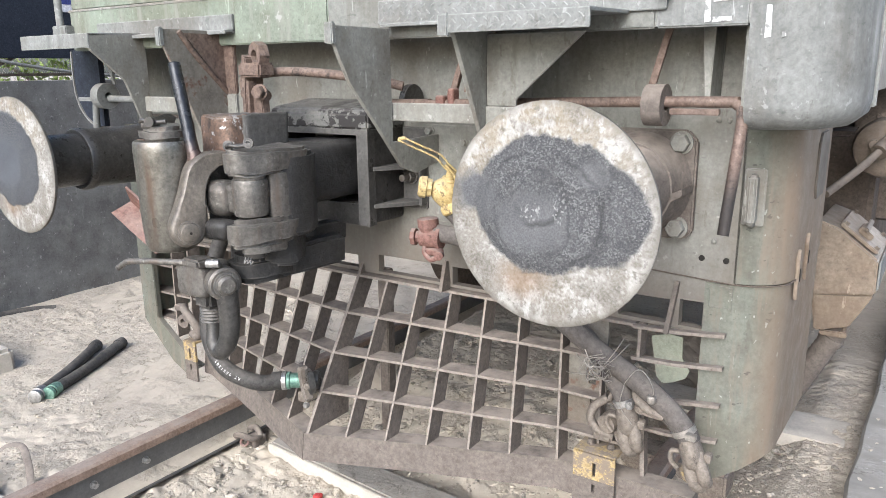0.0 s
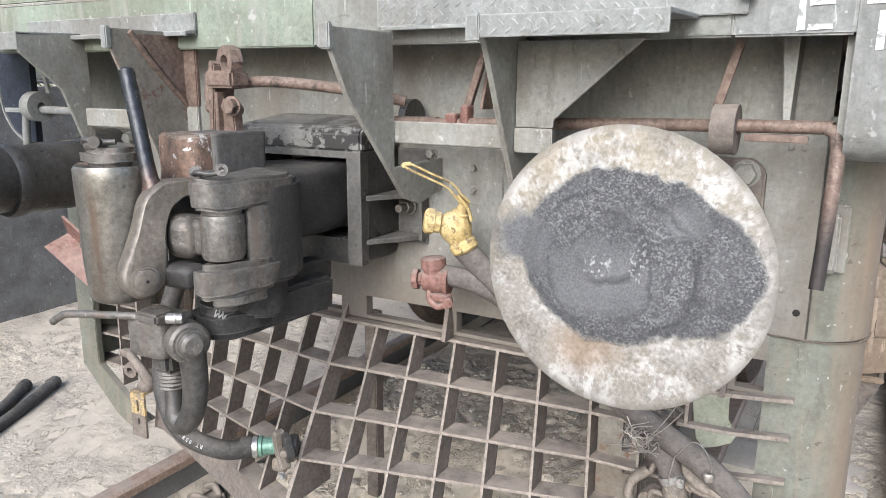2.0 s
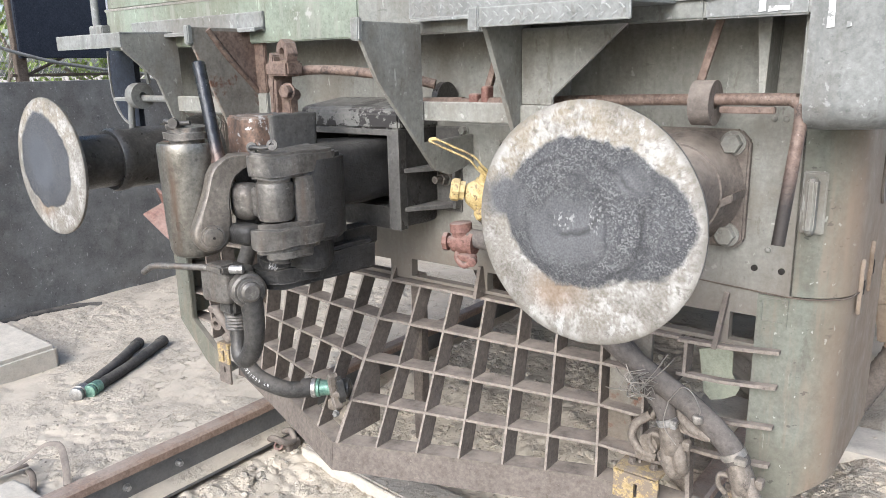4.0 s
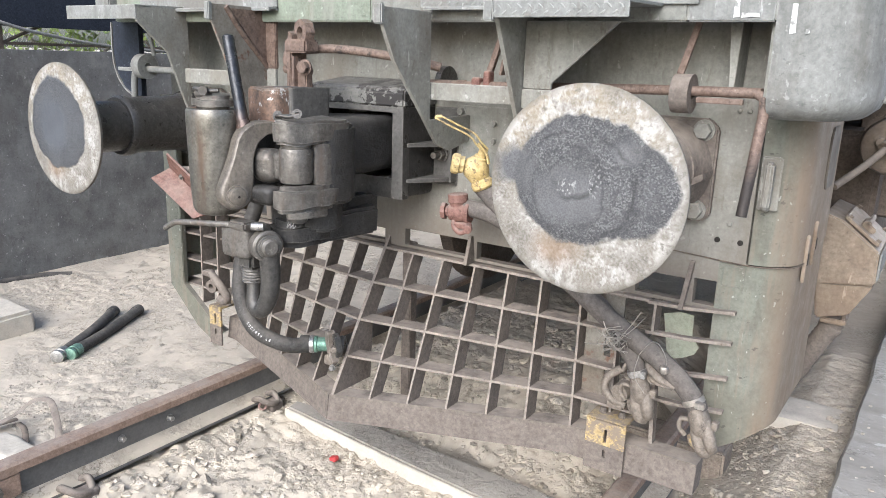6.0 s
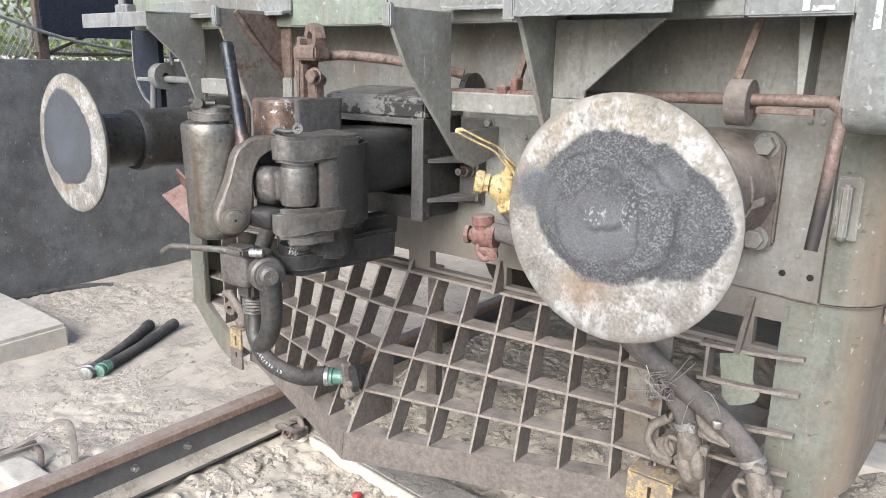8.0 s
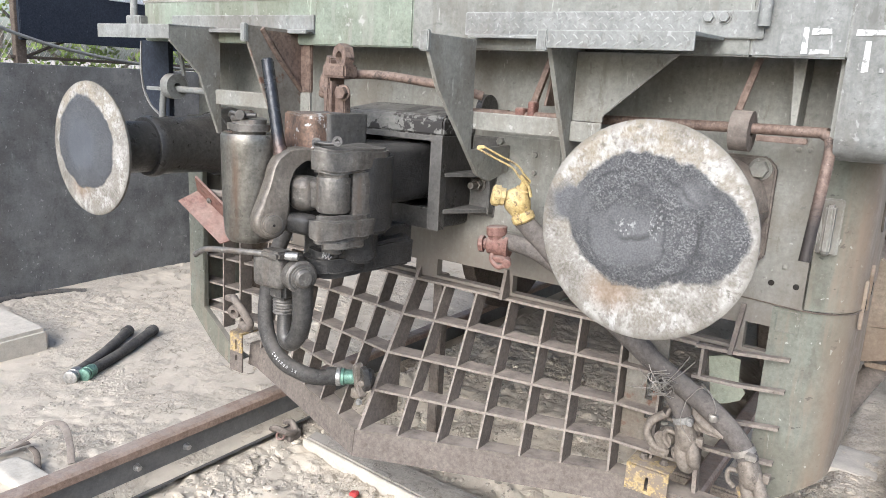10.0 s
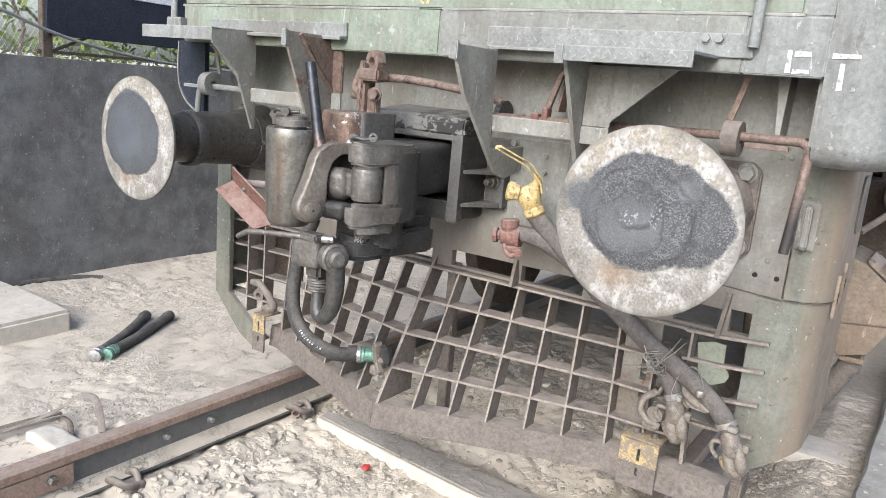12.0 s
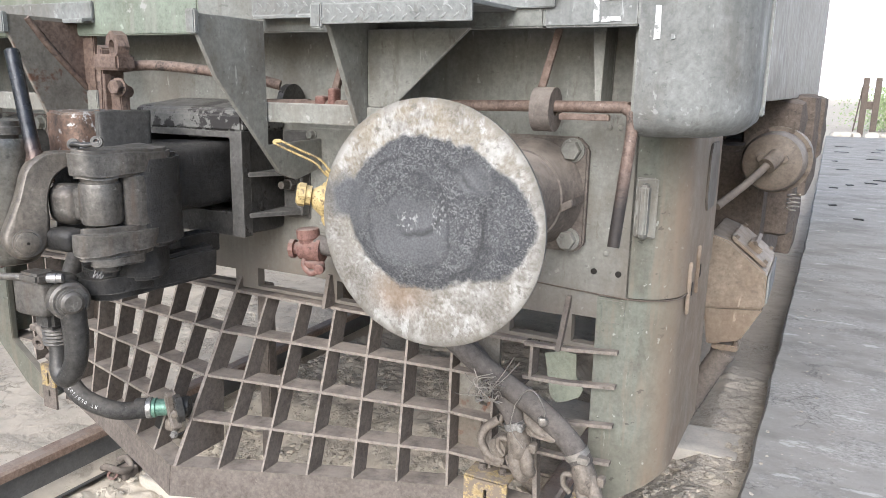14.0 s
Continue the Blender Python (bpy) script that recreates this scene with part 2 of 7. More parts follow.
M_SOOT = surface("greasy_black", (0.017, 0.017, 0.016), (0.046, 0.044, 0.042), (0.12, 0.113, 0.103), 0.42, 0.1, patch=8.0, chip_at=(0.64, 0.72), bump=0.5, dust=(0.1, 0.093, 0.083), dust_amount=0.5, grit=0.3, mid=0.3, wear=(0.17, 0.16, 0.145))
M_BLOCK = surface("rusty_speckled_casting", (0.12, 0.105, 0.09), (0.22, 0.135, 0.095), (0.6, 0.59, 0.57), 0.6, 0.15, grain=34.0, patch=8.0, chip_at=(0.57, 0.6), bump=0.35, dust=(0.22, 0.2, 0.17), wear=(0.36, 0.33, 0.3))
M_PEEL = surface("peeling_grey_paint", (0.15, 0.148, 0.138), (0.185, 0.183, 0.17), (0.04, 0.038, 0.037), 0.5, 0.1, patch=3.2, chip_at=(0.5, 0.515), bump=0.25, dust=(0.2, 0.185, 0.165), grit=0.25, mid=0.3)
M_DULL = surface("dull_grey_casting", (0.082, 0.079, 0.074), (0.115, 0.111, 0.104), (0.2, 0.19, 0.17), 0.6, 0.2, patch=6.0, chip_at=(0.66, 0.7), bump=0.3, dust=(0.16, 0.15, 0.135), grit=0.25, mid=0.3, wear=(0.22, 0.21, 0.19))
M_BRACKET = surface("rust_stained_grey_paint", (0.17, 0.15, 0.125), (0.2, 0.19, 0.165), (0.13, 0.075, 0.052), 0.6, patch=3.5, chip_at=(0.55, 0.62), bump=0.2, dust=DUST, grit=0.25, mid=0.35, grime=0.5)
M_RED = surface("red_oxide_paint", (0.135, 0.066, 0.052), (0.185, 0.108, 0.09), (0.14, 0.11, 0.095), 0.65, patch=9.0, bump=0.3, dust=DUST, grit=0.35)
M_YELLOW = surface("yellow_paint", (0.4, 0.285, 0.1), (0.48, 0.38, 0.19), (0.17, 0.125, 0.075), 0.5, patch=14.0, chip_at=(0.54, 0.6), bump=0.3, dust=(0.4, 0.34, 0.22), grit=0.3)
M_OCHRE = surface("worn_yellow_paint", (0.43, 0.31, 0.11), (0.34, 0.265, 0.15), (0.19, 0.155, 0.12), 0.75, patch=13.0, chip_at=(0.46, 0.53), bump=0.3, dust=(0.27, 0.23, 0.19), dust_amount=0.9)
M_RUBBER = surface("black_rubber", (0.035, 0.034, 0.033), (0.06, 0.057, 0.053), None, 0.55, patch=8.0, bump=0.1, dust=(0.2, 0.18, 0.155), dust_amount=0.5)
M_DUSTRUB = surface("dusty_rubber", (0.088, 0.079, 0.072), (0.125, 0.111, 0.1), (0.2, 0.175, 0.155), 0.8, patch=8.0, bump=0.15, dust=DUST, dust_amount=0.22, grit=0.28, mid=0.36)
M_CLAW = surface("worn_claw_iron", (0.15, 0.128, 0.106), (0.21, 0.182, 0.152), (0.09, 0.076, 0.064), 0.6, 0.2, patch=16.0, bump=0.3, grit=0.3, mid=0.34, wear=(0.36, 0.32, 0.28))
M_TEAL = surface("green_anodised_metal", (0.09, 0.2, 0.155), (0.17, 0.28, 0.22), (0.4, 0.42, 0.38), 0.45, 0.4, patch=20.0, bump=0.15)
M_STEEL = surface("bare_steel", (0.3, 0.293, 0.28), (0.38, 0.372, 0.357), (0.25, 0.22, 0.19), 0.4, 0.7, patch=15.0, bump=0.15)
M_GALV = surface("galvanised_wire", (0.4, 0.38, 0.345), (0.28, 0.255, 0.225), None, 0.5, 0.6, bump=0.0)
M_RAIL = surface("rail_steel", (0.24, 0.165, 0.125), (0.29, 0.215, 0.17), (0.16, 0.11, 0.08), 0.65, 0.2, patch=6.0, bump=0.25, dust=DUST, dust_amount=0.5, grit=0.28, mid=0.36)
M_WEB = surface("rail_web", (0.125, 0.121, 0.115), (0.155, 0.15, 0.142), (0.18, 0.15, 0.12), 0.75, 0.1, patch=5.0, chip_at=(0.66, 0.72), bump=0.15, dust=(0.42, 0.38, 0.33), dust_amount=0.8, grit=0.12, mid=0.2)
M_WALL = surface("dark_cement_render", (0.105, 0.107, 0.107), (0.162, 0.163, 0.161), (0.21, 0.208, 0.2), 0.9, patch=1.4, chip_at=(0.56, 0.72), bump=0.3, dust=(0.36, 0.34, 0.3), grit=0.14, mid=0.45, grime=0.25, nicks=0.4)
M_SLAB = surface("pale_concrete", (0.44, 0.405, 0.345), (0.5, 0.462, 0.4), (0.33, 0.3, 0.255), 0.9, patch=3.0, bump=0.25, grit=0.1, mid=0.25)
M_STRIP = crumbled("dusty_concrete_strip", (0.345, 0.318, 0.28), (0.25, 0.222, 0.187), (0.46, 0.43, 0.385), 0.4, relief=0.008)
M_PLAT = crumbled("platform_concrete", (0.295, 0.279, 0.252), (0.19, 0.18, 0.163), (0.48, 0.465, 0.44), 0.45, (0.75, 1.0, 1.0), 0.005, 0.75)

M_SAND = crumbled("sandy_rubble", (0.51, 0.453, 0.368), (0.37, 0.318, 0.254), (0.62, 0.565, 0.475), 0.5, relief=0.016)
M_STONE = surface("rubble_stone", (0.38, 0.335, 0.275), (0.52, 0.47, 0.395), (0.2, 0.175, 0.145), 0.95, grain=60.0, patch=12.0, bump=0.5)
M_TIMBER = surface("dusty_timber", (0.2, 0.165, 0.135), (0.27, 0.23, 0.19), (0.13, 0.1, 0.08), 0.9, patch=5.0, bump=0.4, dust=DUST)
M_WHITE = surface("white_lettering_paint", (0.62, 0.62, 0.6), (0.55, 0.55, 0.53), (0.22, 0.225, 0.215), 0.6, patch=24.0, chip_at=(0.53, 0.57), bump=0.1)
M_NAVY = surface("navy_board", (0.02, 0.024, 0.034), (0.028, 0.033, 0.045), None, 0.5, patch=1.5, bump=0.03)
M_NOTICE = surface("notice_white", (0.62, 0.63, 0.68), (0.68, 0.68, 0.72), None, 0.5, bump=0.0)
M_BLUE = surface("notice_blue", (0.05, 0.06, 0.2), (0.06, 0.075, 0.24), None, 0.5, bump=0.0)
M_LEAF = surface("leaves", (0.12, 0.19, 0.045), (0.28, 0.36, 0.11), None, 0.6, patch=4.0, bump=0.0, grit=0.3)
# paler leaf copy: distant haze and sunlight are put into its colour
M_LEAF_FAR = surface("haze_lit_leaves", (0.22, 0.3, 0.12), (0.36, 0.43, 0.22), None, 0.6, patch=4.0, bump=0.0, grit=0.3)
# grimy tank paint, darkened for the shade under the body's overhang
M_TANKDARK = surface("shade_darkened_tank_paint", (0.125, 0.104, 0.084), (0.17, 0.14, 0.112), (0.09, 0.07, 0.055), 0.55, patch=5.0, bump=0.15, dust=DUST, dust_amount=0.3, grit=0.2, mid=0.3, grime=0.4)
M_ROD = surface("rusty_rod", (0.125, 0.084, 0.066), (0.185, 0.14, 0.115), (0.06, 0.05, 0.045), 0.5, 0.15, patch=8.0, chip_at=(0.58, 0.66), bump=0.3, grit=0.35, mid=0.4)
M_TANK = surface("tan_tank_paint", (0.2, 0.16, 0.122), (0.25, 0.205, 0.158), (0.15, 0.115, 0.085), 0.55, patch=5.0, bump=0.15, dust=DUST, grit=0.22, mid=0.3, grime=0.4)
M_PLASTIC = surface("red_plastic", (0.42, 0.05, 0.05), (0.36, 0.06, 0.055), None, 0.5, bump=0.1)
# near-black that paints the shade inside small holes and marks
M_DARK = surface("hole_shade_black", (0.02, 0.018, 0.016), (0.03, 0.027, 0.024), None, 0.9, bump=0.0)


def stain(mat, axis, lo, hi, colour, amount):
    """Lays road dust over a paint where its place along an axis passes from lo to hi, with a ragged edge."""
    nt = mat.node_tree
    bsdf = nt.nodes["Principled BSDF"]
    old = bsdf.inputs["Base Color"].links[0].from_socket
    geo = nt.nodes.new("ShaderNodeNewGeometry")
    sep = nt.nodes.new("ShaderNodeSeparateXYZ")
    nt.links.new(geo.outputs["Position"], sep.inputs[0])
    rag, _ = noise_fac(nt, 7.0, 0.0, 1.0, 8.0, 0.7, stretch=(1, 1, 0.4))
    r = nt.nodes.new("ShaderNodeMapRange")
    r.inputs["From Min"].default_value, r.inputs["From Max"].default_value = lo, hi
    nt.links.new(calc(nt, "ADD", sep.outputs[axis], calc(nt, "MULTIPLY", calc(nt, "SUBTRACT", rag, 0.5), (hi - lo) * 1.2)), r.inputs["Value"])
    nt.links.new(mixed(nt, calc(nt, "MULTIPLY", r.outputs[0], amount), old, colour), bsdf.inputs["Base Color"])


def pebbled(mat, lo, hi):
    """Each loose piece gets a shade of its own."""
    nt = mat.node_tree
    bsdf = nt.nodes["Principled BSDF"]
    old = bsdf.inputs["Base Color"].links[0].from_socket
    r = nt.nodes.new("ShaderNodeMapRange")
    r.inputs["To Min"].default_value, r.inputs["To Max"].default_value = lo, hi
    nt.links.new(nt.nodes.new("ShaderNodeNewGeometry").outputs["Random Per Island"], r.inputs["Value"])
    nt.links.new(mixed(nt, 1.0, old, r.outputs[0], "MULTIPLY"), bsdf.inputs["Base Color"])


pebbled(M_STONE, 0.62, 1.1)
stain(M_OILED, "Z", 1.2, 1.12, (0.14, 0.09, 0.068), 0.9)
stain(M_GREY, "Z", 0.99, 0.74, (0.145, 0.122, 0.1), 0.75)
stain(M_ROD, "Z", 1.17, 1.09, (0.03, 0.029, 0.028), 0.9)
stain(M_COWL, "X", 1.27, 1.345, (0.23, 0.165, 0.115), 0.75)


def blob(nt, coords, centre, radii, soft):
    """1 inside an ellipse of the disc's x and z, 0 outside."""
    mp = nt.nodes.new("ShaderNodeMapping")
    mp.vector_type = "POINT"
    mp.inputs["Location"].default_value = (-centre[0] / radii[0], 0, -centre[1] / radii[1])
    mp.inputs["Scale"].default_value = (1 / radii[0], 0, 1 / radii[1])
    nt.links.new(coords, mp.inputs["Vector"])
    ln = nt.nodes.new("ShaderNodeVectorMath")
    ln.operation = "LENGTH"
    nt.links.new(mp.outputs[0], ln.inputs[0])
    r = nt.nodes.new("ShaderNodeMapRange")
    r.inputs["From Min"].default_value, r.inputs["From Max"].default_value = 1 + soft, 1 - soft
    nt.links.new(ln.outputs["Value"], r.inputs["Value"])
    return r.outputs[0]


def buffer_face(name, lobes, painted_glint, tone, calm_spots, far=False, dim=1.0):
    """Aged pale paint with a patch of hardened, finely crackled dark grease in the middle of the disc; the grease's
    glints are painted in.
    """
    mat = bpy.data.materials.new(name)
    mat.use_nodes = True
    nt = mat.node_tree
    bsdf = nt.nodes["Principled BSDF"]
    obj = nt.nodes.new("ShaderNodeTexCoord").outputs["Object"]

    def bent(scale, amount):
        warp = node(nt, "ShaderNodeTexNoise", Scale=scale, Detail=6.0, Roughness=0.6)
        nt.links.new(obj, warp.inputs["Vector"])
        off = nt.nodes.new("ShaderNodeVectorMath")
        off.operation = "MULTIPLY_ADD"
        off.inputs[1].default_value, off.inputs[2].default_value = (amount, 0.0, amount), (-amount / 2, 0.0, -amount / 2)
        nt.links.new(warp.outputs["Color"], off.inputs[0])
        add = nt.nodes.new("ShaderNodeVectorMath")
        nt.links.new(obj, add.inputs[0])
        nt.links.new(off.outputs[0], add.inputs[1])
        return add.outputs[0]

    # old paint: tan above, greyer below, blotched and scraped
    big, _ = noise_fac(nt, 7.0, 0.38, 0.62, 5.0, coords=obj)
    pale = mixed(nt, big, (0.235, 0.21, 0.17), (0.295, 0.28, 0.25))
    warm = blob(nt, bent(9.0, 0.1), (-0.07, 0.17), (0.2, 0.15), 0.6)
    pale = mixed(nt, calc(nt, "MULTIPLY", warm, 0.75), pale, (0.33, 0.275, 0.185))
    light, _ = noise_fac(nt, 19.0, 0.49, 0.58, 9.0, 0.68, coords=obj)
    pale = mixed(nt, calc(nt, "MULTIPLY", light, 0.85), pale, (0.52, 0.505, 0.465))
    scuff, _ = noise_fac(nt, 34.0, 0.56, 0.6, 8.0, 0.72, coords=obj, stretch=(1.0, 1, 0.55))
    pale = mixed(nt, calc(nt, "MULTIPLY", scuff, calc(nt, "ADD", 0.3, calc(nt, "MULTIPLY", big, 0.6))), pale, (0.62, 0.61, 0.585))
    soil, _ = noise_fac(nt, 12.0, 0.49, 0.64, 9.0, 0.72, coords=obj)
    pale = mixed(nt, calc(nt, "MULTIPLY", soil, 0.85), pale, (0.125, 0.105, 0.08))
    spot, _ = noise_fac(nt, 55.0, 0.59, 0.63, 7.0, 0.7, coords=obj)
    pale = mixed(nt, calc(nt, "MULTIPLY", spot, 0.55), pale, (0.1, 0.09, 0.075))
    fine, raw = noise_fac(nt, 150.0, 0.38, 0.62, 6.0, 0.7, coords=obj)
    pale = mixed(nt, 0.32, pale, mixed(nt, fine, (0.13, 0.12, 0.1), (0.46, 0.45, 0.43)))
    rust = blob(nt, bent(20.0, 0.05), (-0.055, -0.135), (0.05, 0.034), 0.6)
    pale = mixed(nt, calc(nt, "MULTIPLY", rust, 0.55), pale, (0.27, 0.18, 0.11))
    rim = calc(nt, "SUBTRACT", 1.0, blob(nt, obj, (0, 0), (0.221, 0.221), 0.03))
    pale = mixed(nt, calc(nt, "MULTIPLY", rim, calc(nt, "ADD", 0.38, calc(nt, "MULTIPLY", fine, 0.4))), pale, (0.16, 0.145, 0.12))
    pale = mixed(nt, 1.0, pale, (dim, dim, dim), "MULTIPLY")
    # the patch of grease, with a crinkled outline
    rag = bent(22.0, 0.048)
    mask = blob(nt, rag, *lobes[0], 0.025)
    for k, lobe in enumerate(lobes[1:]):
        mask = calc(nt, "MAXIMUM", mask, blob(nt, rag, *lobe, 0.05 if k < 2 else 0.28))
    calm = blob(nt, rag, *calm_spots[0], 0.25)
    for spot_at in calm_spots[1:]:
        calm = calc(nt, "MAXIMUM", calm, blob(nt, rag, *spot_at, 0.3))
    lively = calc(nt, "SUBTRACT", 1.0, calm)
    cells = node(nt, "ShaderNodeTexVoronoi", Scale=360.0)
    cells.feature = "DISTANCE_TO_EDGE"
    crinkled = bent(90.0, 0.012)
    nt.links.new(crinkled, cells.inputs["Vector"])
    cr = nt.nodes.new("ShaderNodeMapRange")
    cr.inputs["From Min"].default_value, cr.inputs["From Max"].default_value = 0.22, 0.03
    nt.links.new(cells.outputs["Distance"], cr.inputs["Value"])
    tops = node(nt, "ShaderNodeTexVoronoi", Scale=360.0)
    nt.links.new(crinkled, tops.inputs["Vector"])
    sep = nt.nodes.new("ShaderNodeSeparateColor")
    nt.links.new(tops.outputs["Color"], sep.inputs[0])
    pick = nt.nodes.new("ShaderNodeMapRange")
    pick.inputs["From Min"].default_value, pick.inputs["From Max"].default_value = 0.45, 0.95
    nt.links.new(sep.outputs[0], pick.inputs["Value"])
    gate, _ = noise_fac(nt, 15.0, 0.36, 0.58, 5.0, coords=obj)
    broad, _ = noise_fac(nt, 11.0, 0.36, 0.64, 6.0, coords=obj)
    grease = mixed(nt, broad, tuple(c * 0.72 for c in tone), tuple(c * 1.2 for c in tone))
    silt, sraw = noise_fac(nt, 260.0, 0.4, 0.6, 4.0, 0.7, coords=obj)
    grease = mixed(nt, 0.35, grease, mixed(nt, silt, tuple(c * 0.4 for c in tone), tuple(c * 1.7 for c in tone)))
    grease = mixed(nt, calc(nt, "MULTIPLY", cr.outputs[0], calc(nt, "MULTIPLY", lively, 0.65)), grease, (0.035, 0.035, 0.036))
    # glints of the grease, painted as light tops on random cells
    grease = mixed(nt, calc(nt, "MULTIPLY", calc(nt, "MULTIPLY", pick.outputs[0], calc(nt, "ADD", 0.35, calc(nt, "MULTIPLY", gate, 0.65))), calc(nt, "MULTIPLY", lively, painted_glint)), grease, (0.25, 0.25, 0.247))
    inner = blob(nt, rag, *lobes[0], 0.14)
    margin = calc(nt, "SUBTRACT", mask, calc(nt, "MAXIMUM", inner, calc(nt, "SUBTRACT", mask, blob(nt, rag, *lobes[0], 0.025))))
    grease = mixed(nt, calc(nt, "MULTIPLY", margin, 0.6), grease, (0.03, 0.03, 0.031))
    if not far:
        # a pressed eye with a dark rim and torn bright flakes
        eye_out, eye_in = blob(nt, rag, (-0.015, 0.03), (0.06, 0.05), 0.06), blob(nt, rag, (-0.017, 0.032), (0.052, 0.043), 0.1)
        eye = calc(nt, "MULTIPLY", eye_out, calc(nt, "SUBTRACT", 1.0, eye_in))
        grease = mixed(nt, calc(nt, "MULTIPLY", eye, calc(nt, "MULTIPLY", gate, 0.7)), grease, (0.03, 0.03, 0.03))
        for centre, rx, rz in (((-0.03, 0.0), 0.088, 0.098), ((-0.012, 0.01), 0.135, 0.122)):
            ring = calc(nt, "MULTIPLY", blob(nt, rag, centre, (rx, rz), 0.03), calc(nt, "SUBTRACT", 1.0, blob(nt, rag, centre, (rx * 0.93, rz * 0.93), 0.04)))
            grease = mixed(nt, calc(nt, "MULTIPLY", ring, calc(nt, "MULTIPLY", broad, 0.8)), grease, (0.028, 0.028, 0.029))
        flake, _ = noise_fac(nt, 170.0, 0.56, 0.6, 3.0, 0.5, coords=obj, stretch=(1.0, 1, 0.7))
        torn = calc(nt, "MAXIMUM", blob(nt, rag, (-0.034, 0.008), (0.026, 0.014), 0.3), blob(nt, rag, (0.033, 0.025), (0.016, 0.034), 0.3))
        grease = mixed(nt, calc(nt, "MULTIPLY", flake, calc(nt, "MULTIPLY", torn, 0.55)), grease, (0.4, 0.4, 0.39))
    col = mixed(nt, mask, pale, grease)
    nt.links.new(col, bsdf.inputs["Base Color"])
    rr = nt.nodes.new("ShaderNodeMapRange")
    rr.inputs["To Min"].default_value, rr.inputs["To Max"].default_value = 0.75, 0.4
    nt.links.new(mask, rr.inputs["Value"])
    nt.links.new(rr.outputs[0], bsdf.inputs["Roughness"])
    bsdf.inputs["Specular IOR Level"].default_value = 0.3
    crust = calc(nt, "MULTIPLY", lively, calc(nt, "SUBTRACT", 1.0, cr.outputs[0]))
    h = calc(nt, "ADD", calc(nt, "MULTIPLY", mask, calc(nt, "ADD", 1.2, calc(nt, "ADD", calc(nt, "MULTIPLY", crust, 0.9), calc(nt, "MULTIPLY", sraw, 0.5)))), calc(nt, "MULTIPLY", raw, 0.5))
    bmp = nt.nodes.new("ShaderNodeBump")
    bmp.inputs["Strength"].default_value, bmp.inputs["Distance"].default_value = 0.6, 0.0025
    nt.links.new(h, bmp.inputs["Height"])
    nt.links.new(bmp.outputs[0], bsdf.inputs["Normal"])
    return mat


M_BUFFER = buffer_face("buffer_face", [((-0.012, 0.022), (0.15, 0.14)), ((0.12, 0.012), (0.088, 0.1)), ((0.07, 0.068), (0.085, 0.076)), ((-0.165, 0.04), (0.05, 0.04))], 0.75, (0.098, 0.099, 0.102), [((-0.03, -0.012), (0.085, 0.06)), ((0.098, 0.09), (0.032, 0.028)), ((-0.17, 0.035), (0.06, 0.05))], dim=0.78)
M_BUFFER_FAR = buffer_face("buffer_face_blue_grease", [((-0.02, 0.014), (0.172, 0.15)), ((-0.03, 0.05), (0.13, 0.13))], 0.3, (0.08, 0.086, 0.096), [((-0.04, 0.01), (0.09, 0.09))], True, 0.72)

# ---- building helpers ----
PLACE = {}


def thing(name, at, label, category, group="", kind=""):
    ob = new(name)
    ob.location = at
    ob.empty_display_size = 0.05
    PLACE[ob] = Vector(at)
    return tagged(ob, label, category, group, kind)


def part(name, bm, material, parent=None, label="", smooth=35):
    """Links a bmesh, built in world places, as one mesh object under its parent, with its origin in its own middle."""
    bmesh.ops.remove_doubles(bm, verts=bm.verts, dist=1e-6)
    bmesh.ops.recalc_face_normals(bm, faces=bm.faces)
    lo = Vector([min(v.co[i] for v in bm.verts) for i in range(3)])
    hi = Vector([max(v.co[i] for v in bm.verts) for i in range(3)])
    mid = (lo + hi) / 2
    bmesh.ops.translate(bm, verts=bm.verts, vec=-mid)
    for f in bm.faces:
        f.smooth = True
    for e in bm.edges:
        if len(e.link_faces) == 2 and e.calc_face_angle(0) > radians(smooth):
            e.smooth = False
    me = bpy.data.meshes.new(name)
    bm.to_mesh(me)
    bm.free()
    me.materials.append(material)
    ob = new(name, me)
    PLACE[ob] = mid
    if parent is not None:
        ob.parent = parent
        ob.location = mid - PLACE[parent]
    else:
        ob.location = mid
    if label:
        tagged(ob, label)
    return ob


def bevelled(bm, faces, width, seg=2):
    if width > 0:
        edges = {e for f in faces for e in f.edges if len(e.link_faces) == 2 and e.calc_face_angle(0) > 0.5}
        bmesh.ops.bevel(bm, geom=list(edges), offset=width, segments=seg, affect="EDGES", clamp_overlap=True)


def box(bm, lo, hi, bevel=0.003, m=None):
    r = bmesh.ops.create_cube(bm, size=1.0)
    vs = r["verts"]
    for v in vs:
        v.co = Vector([lo[i] + (v.co[i] + 0.5) * (hi[i] - lo[i]) for i in range(3)])
        if m is not None:
            v.co = m @ v.co
    bevelled(bm, list({f for v in vs for f in v.link_faces}), bevel)
    return bm


def prism(bm, outline, axis, a, b, bevel=0.0, m=None):
    """An outline in the two other axes (in order), drawn from a to b along the axis."""
    rings = []
    for d in (a, b):
        ring = []
        for p, q in outline:
            co = [p, q]
            co.insert("xyz".index(axis), d)
            co = Vector(co)
            ring.append(bm.verts.new(m @ co if m is not None else co))
        rings.append(ring)
    n = len(outline)
    faces = [bm.faces.new(rings[0]), bm.faces.new(rings[1])]
    for i in range(n):
        faces.append(bm.faces.new((rings[0][i], rings[0][(i + 1) % n], rings[1][(i + 1) % n], rings[1][i])))
    bmesh.ops.recalc_face_normals(bm, faces=faces)
    bevelled(bm, faces, bevel)
    return bm


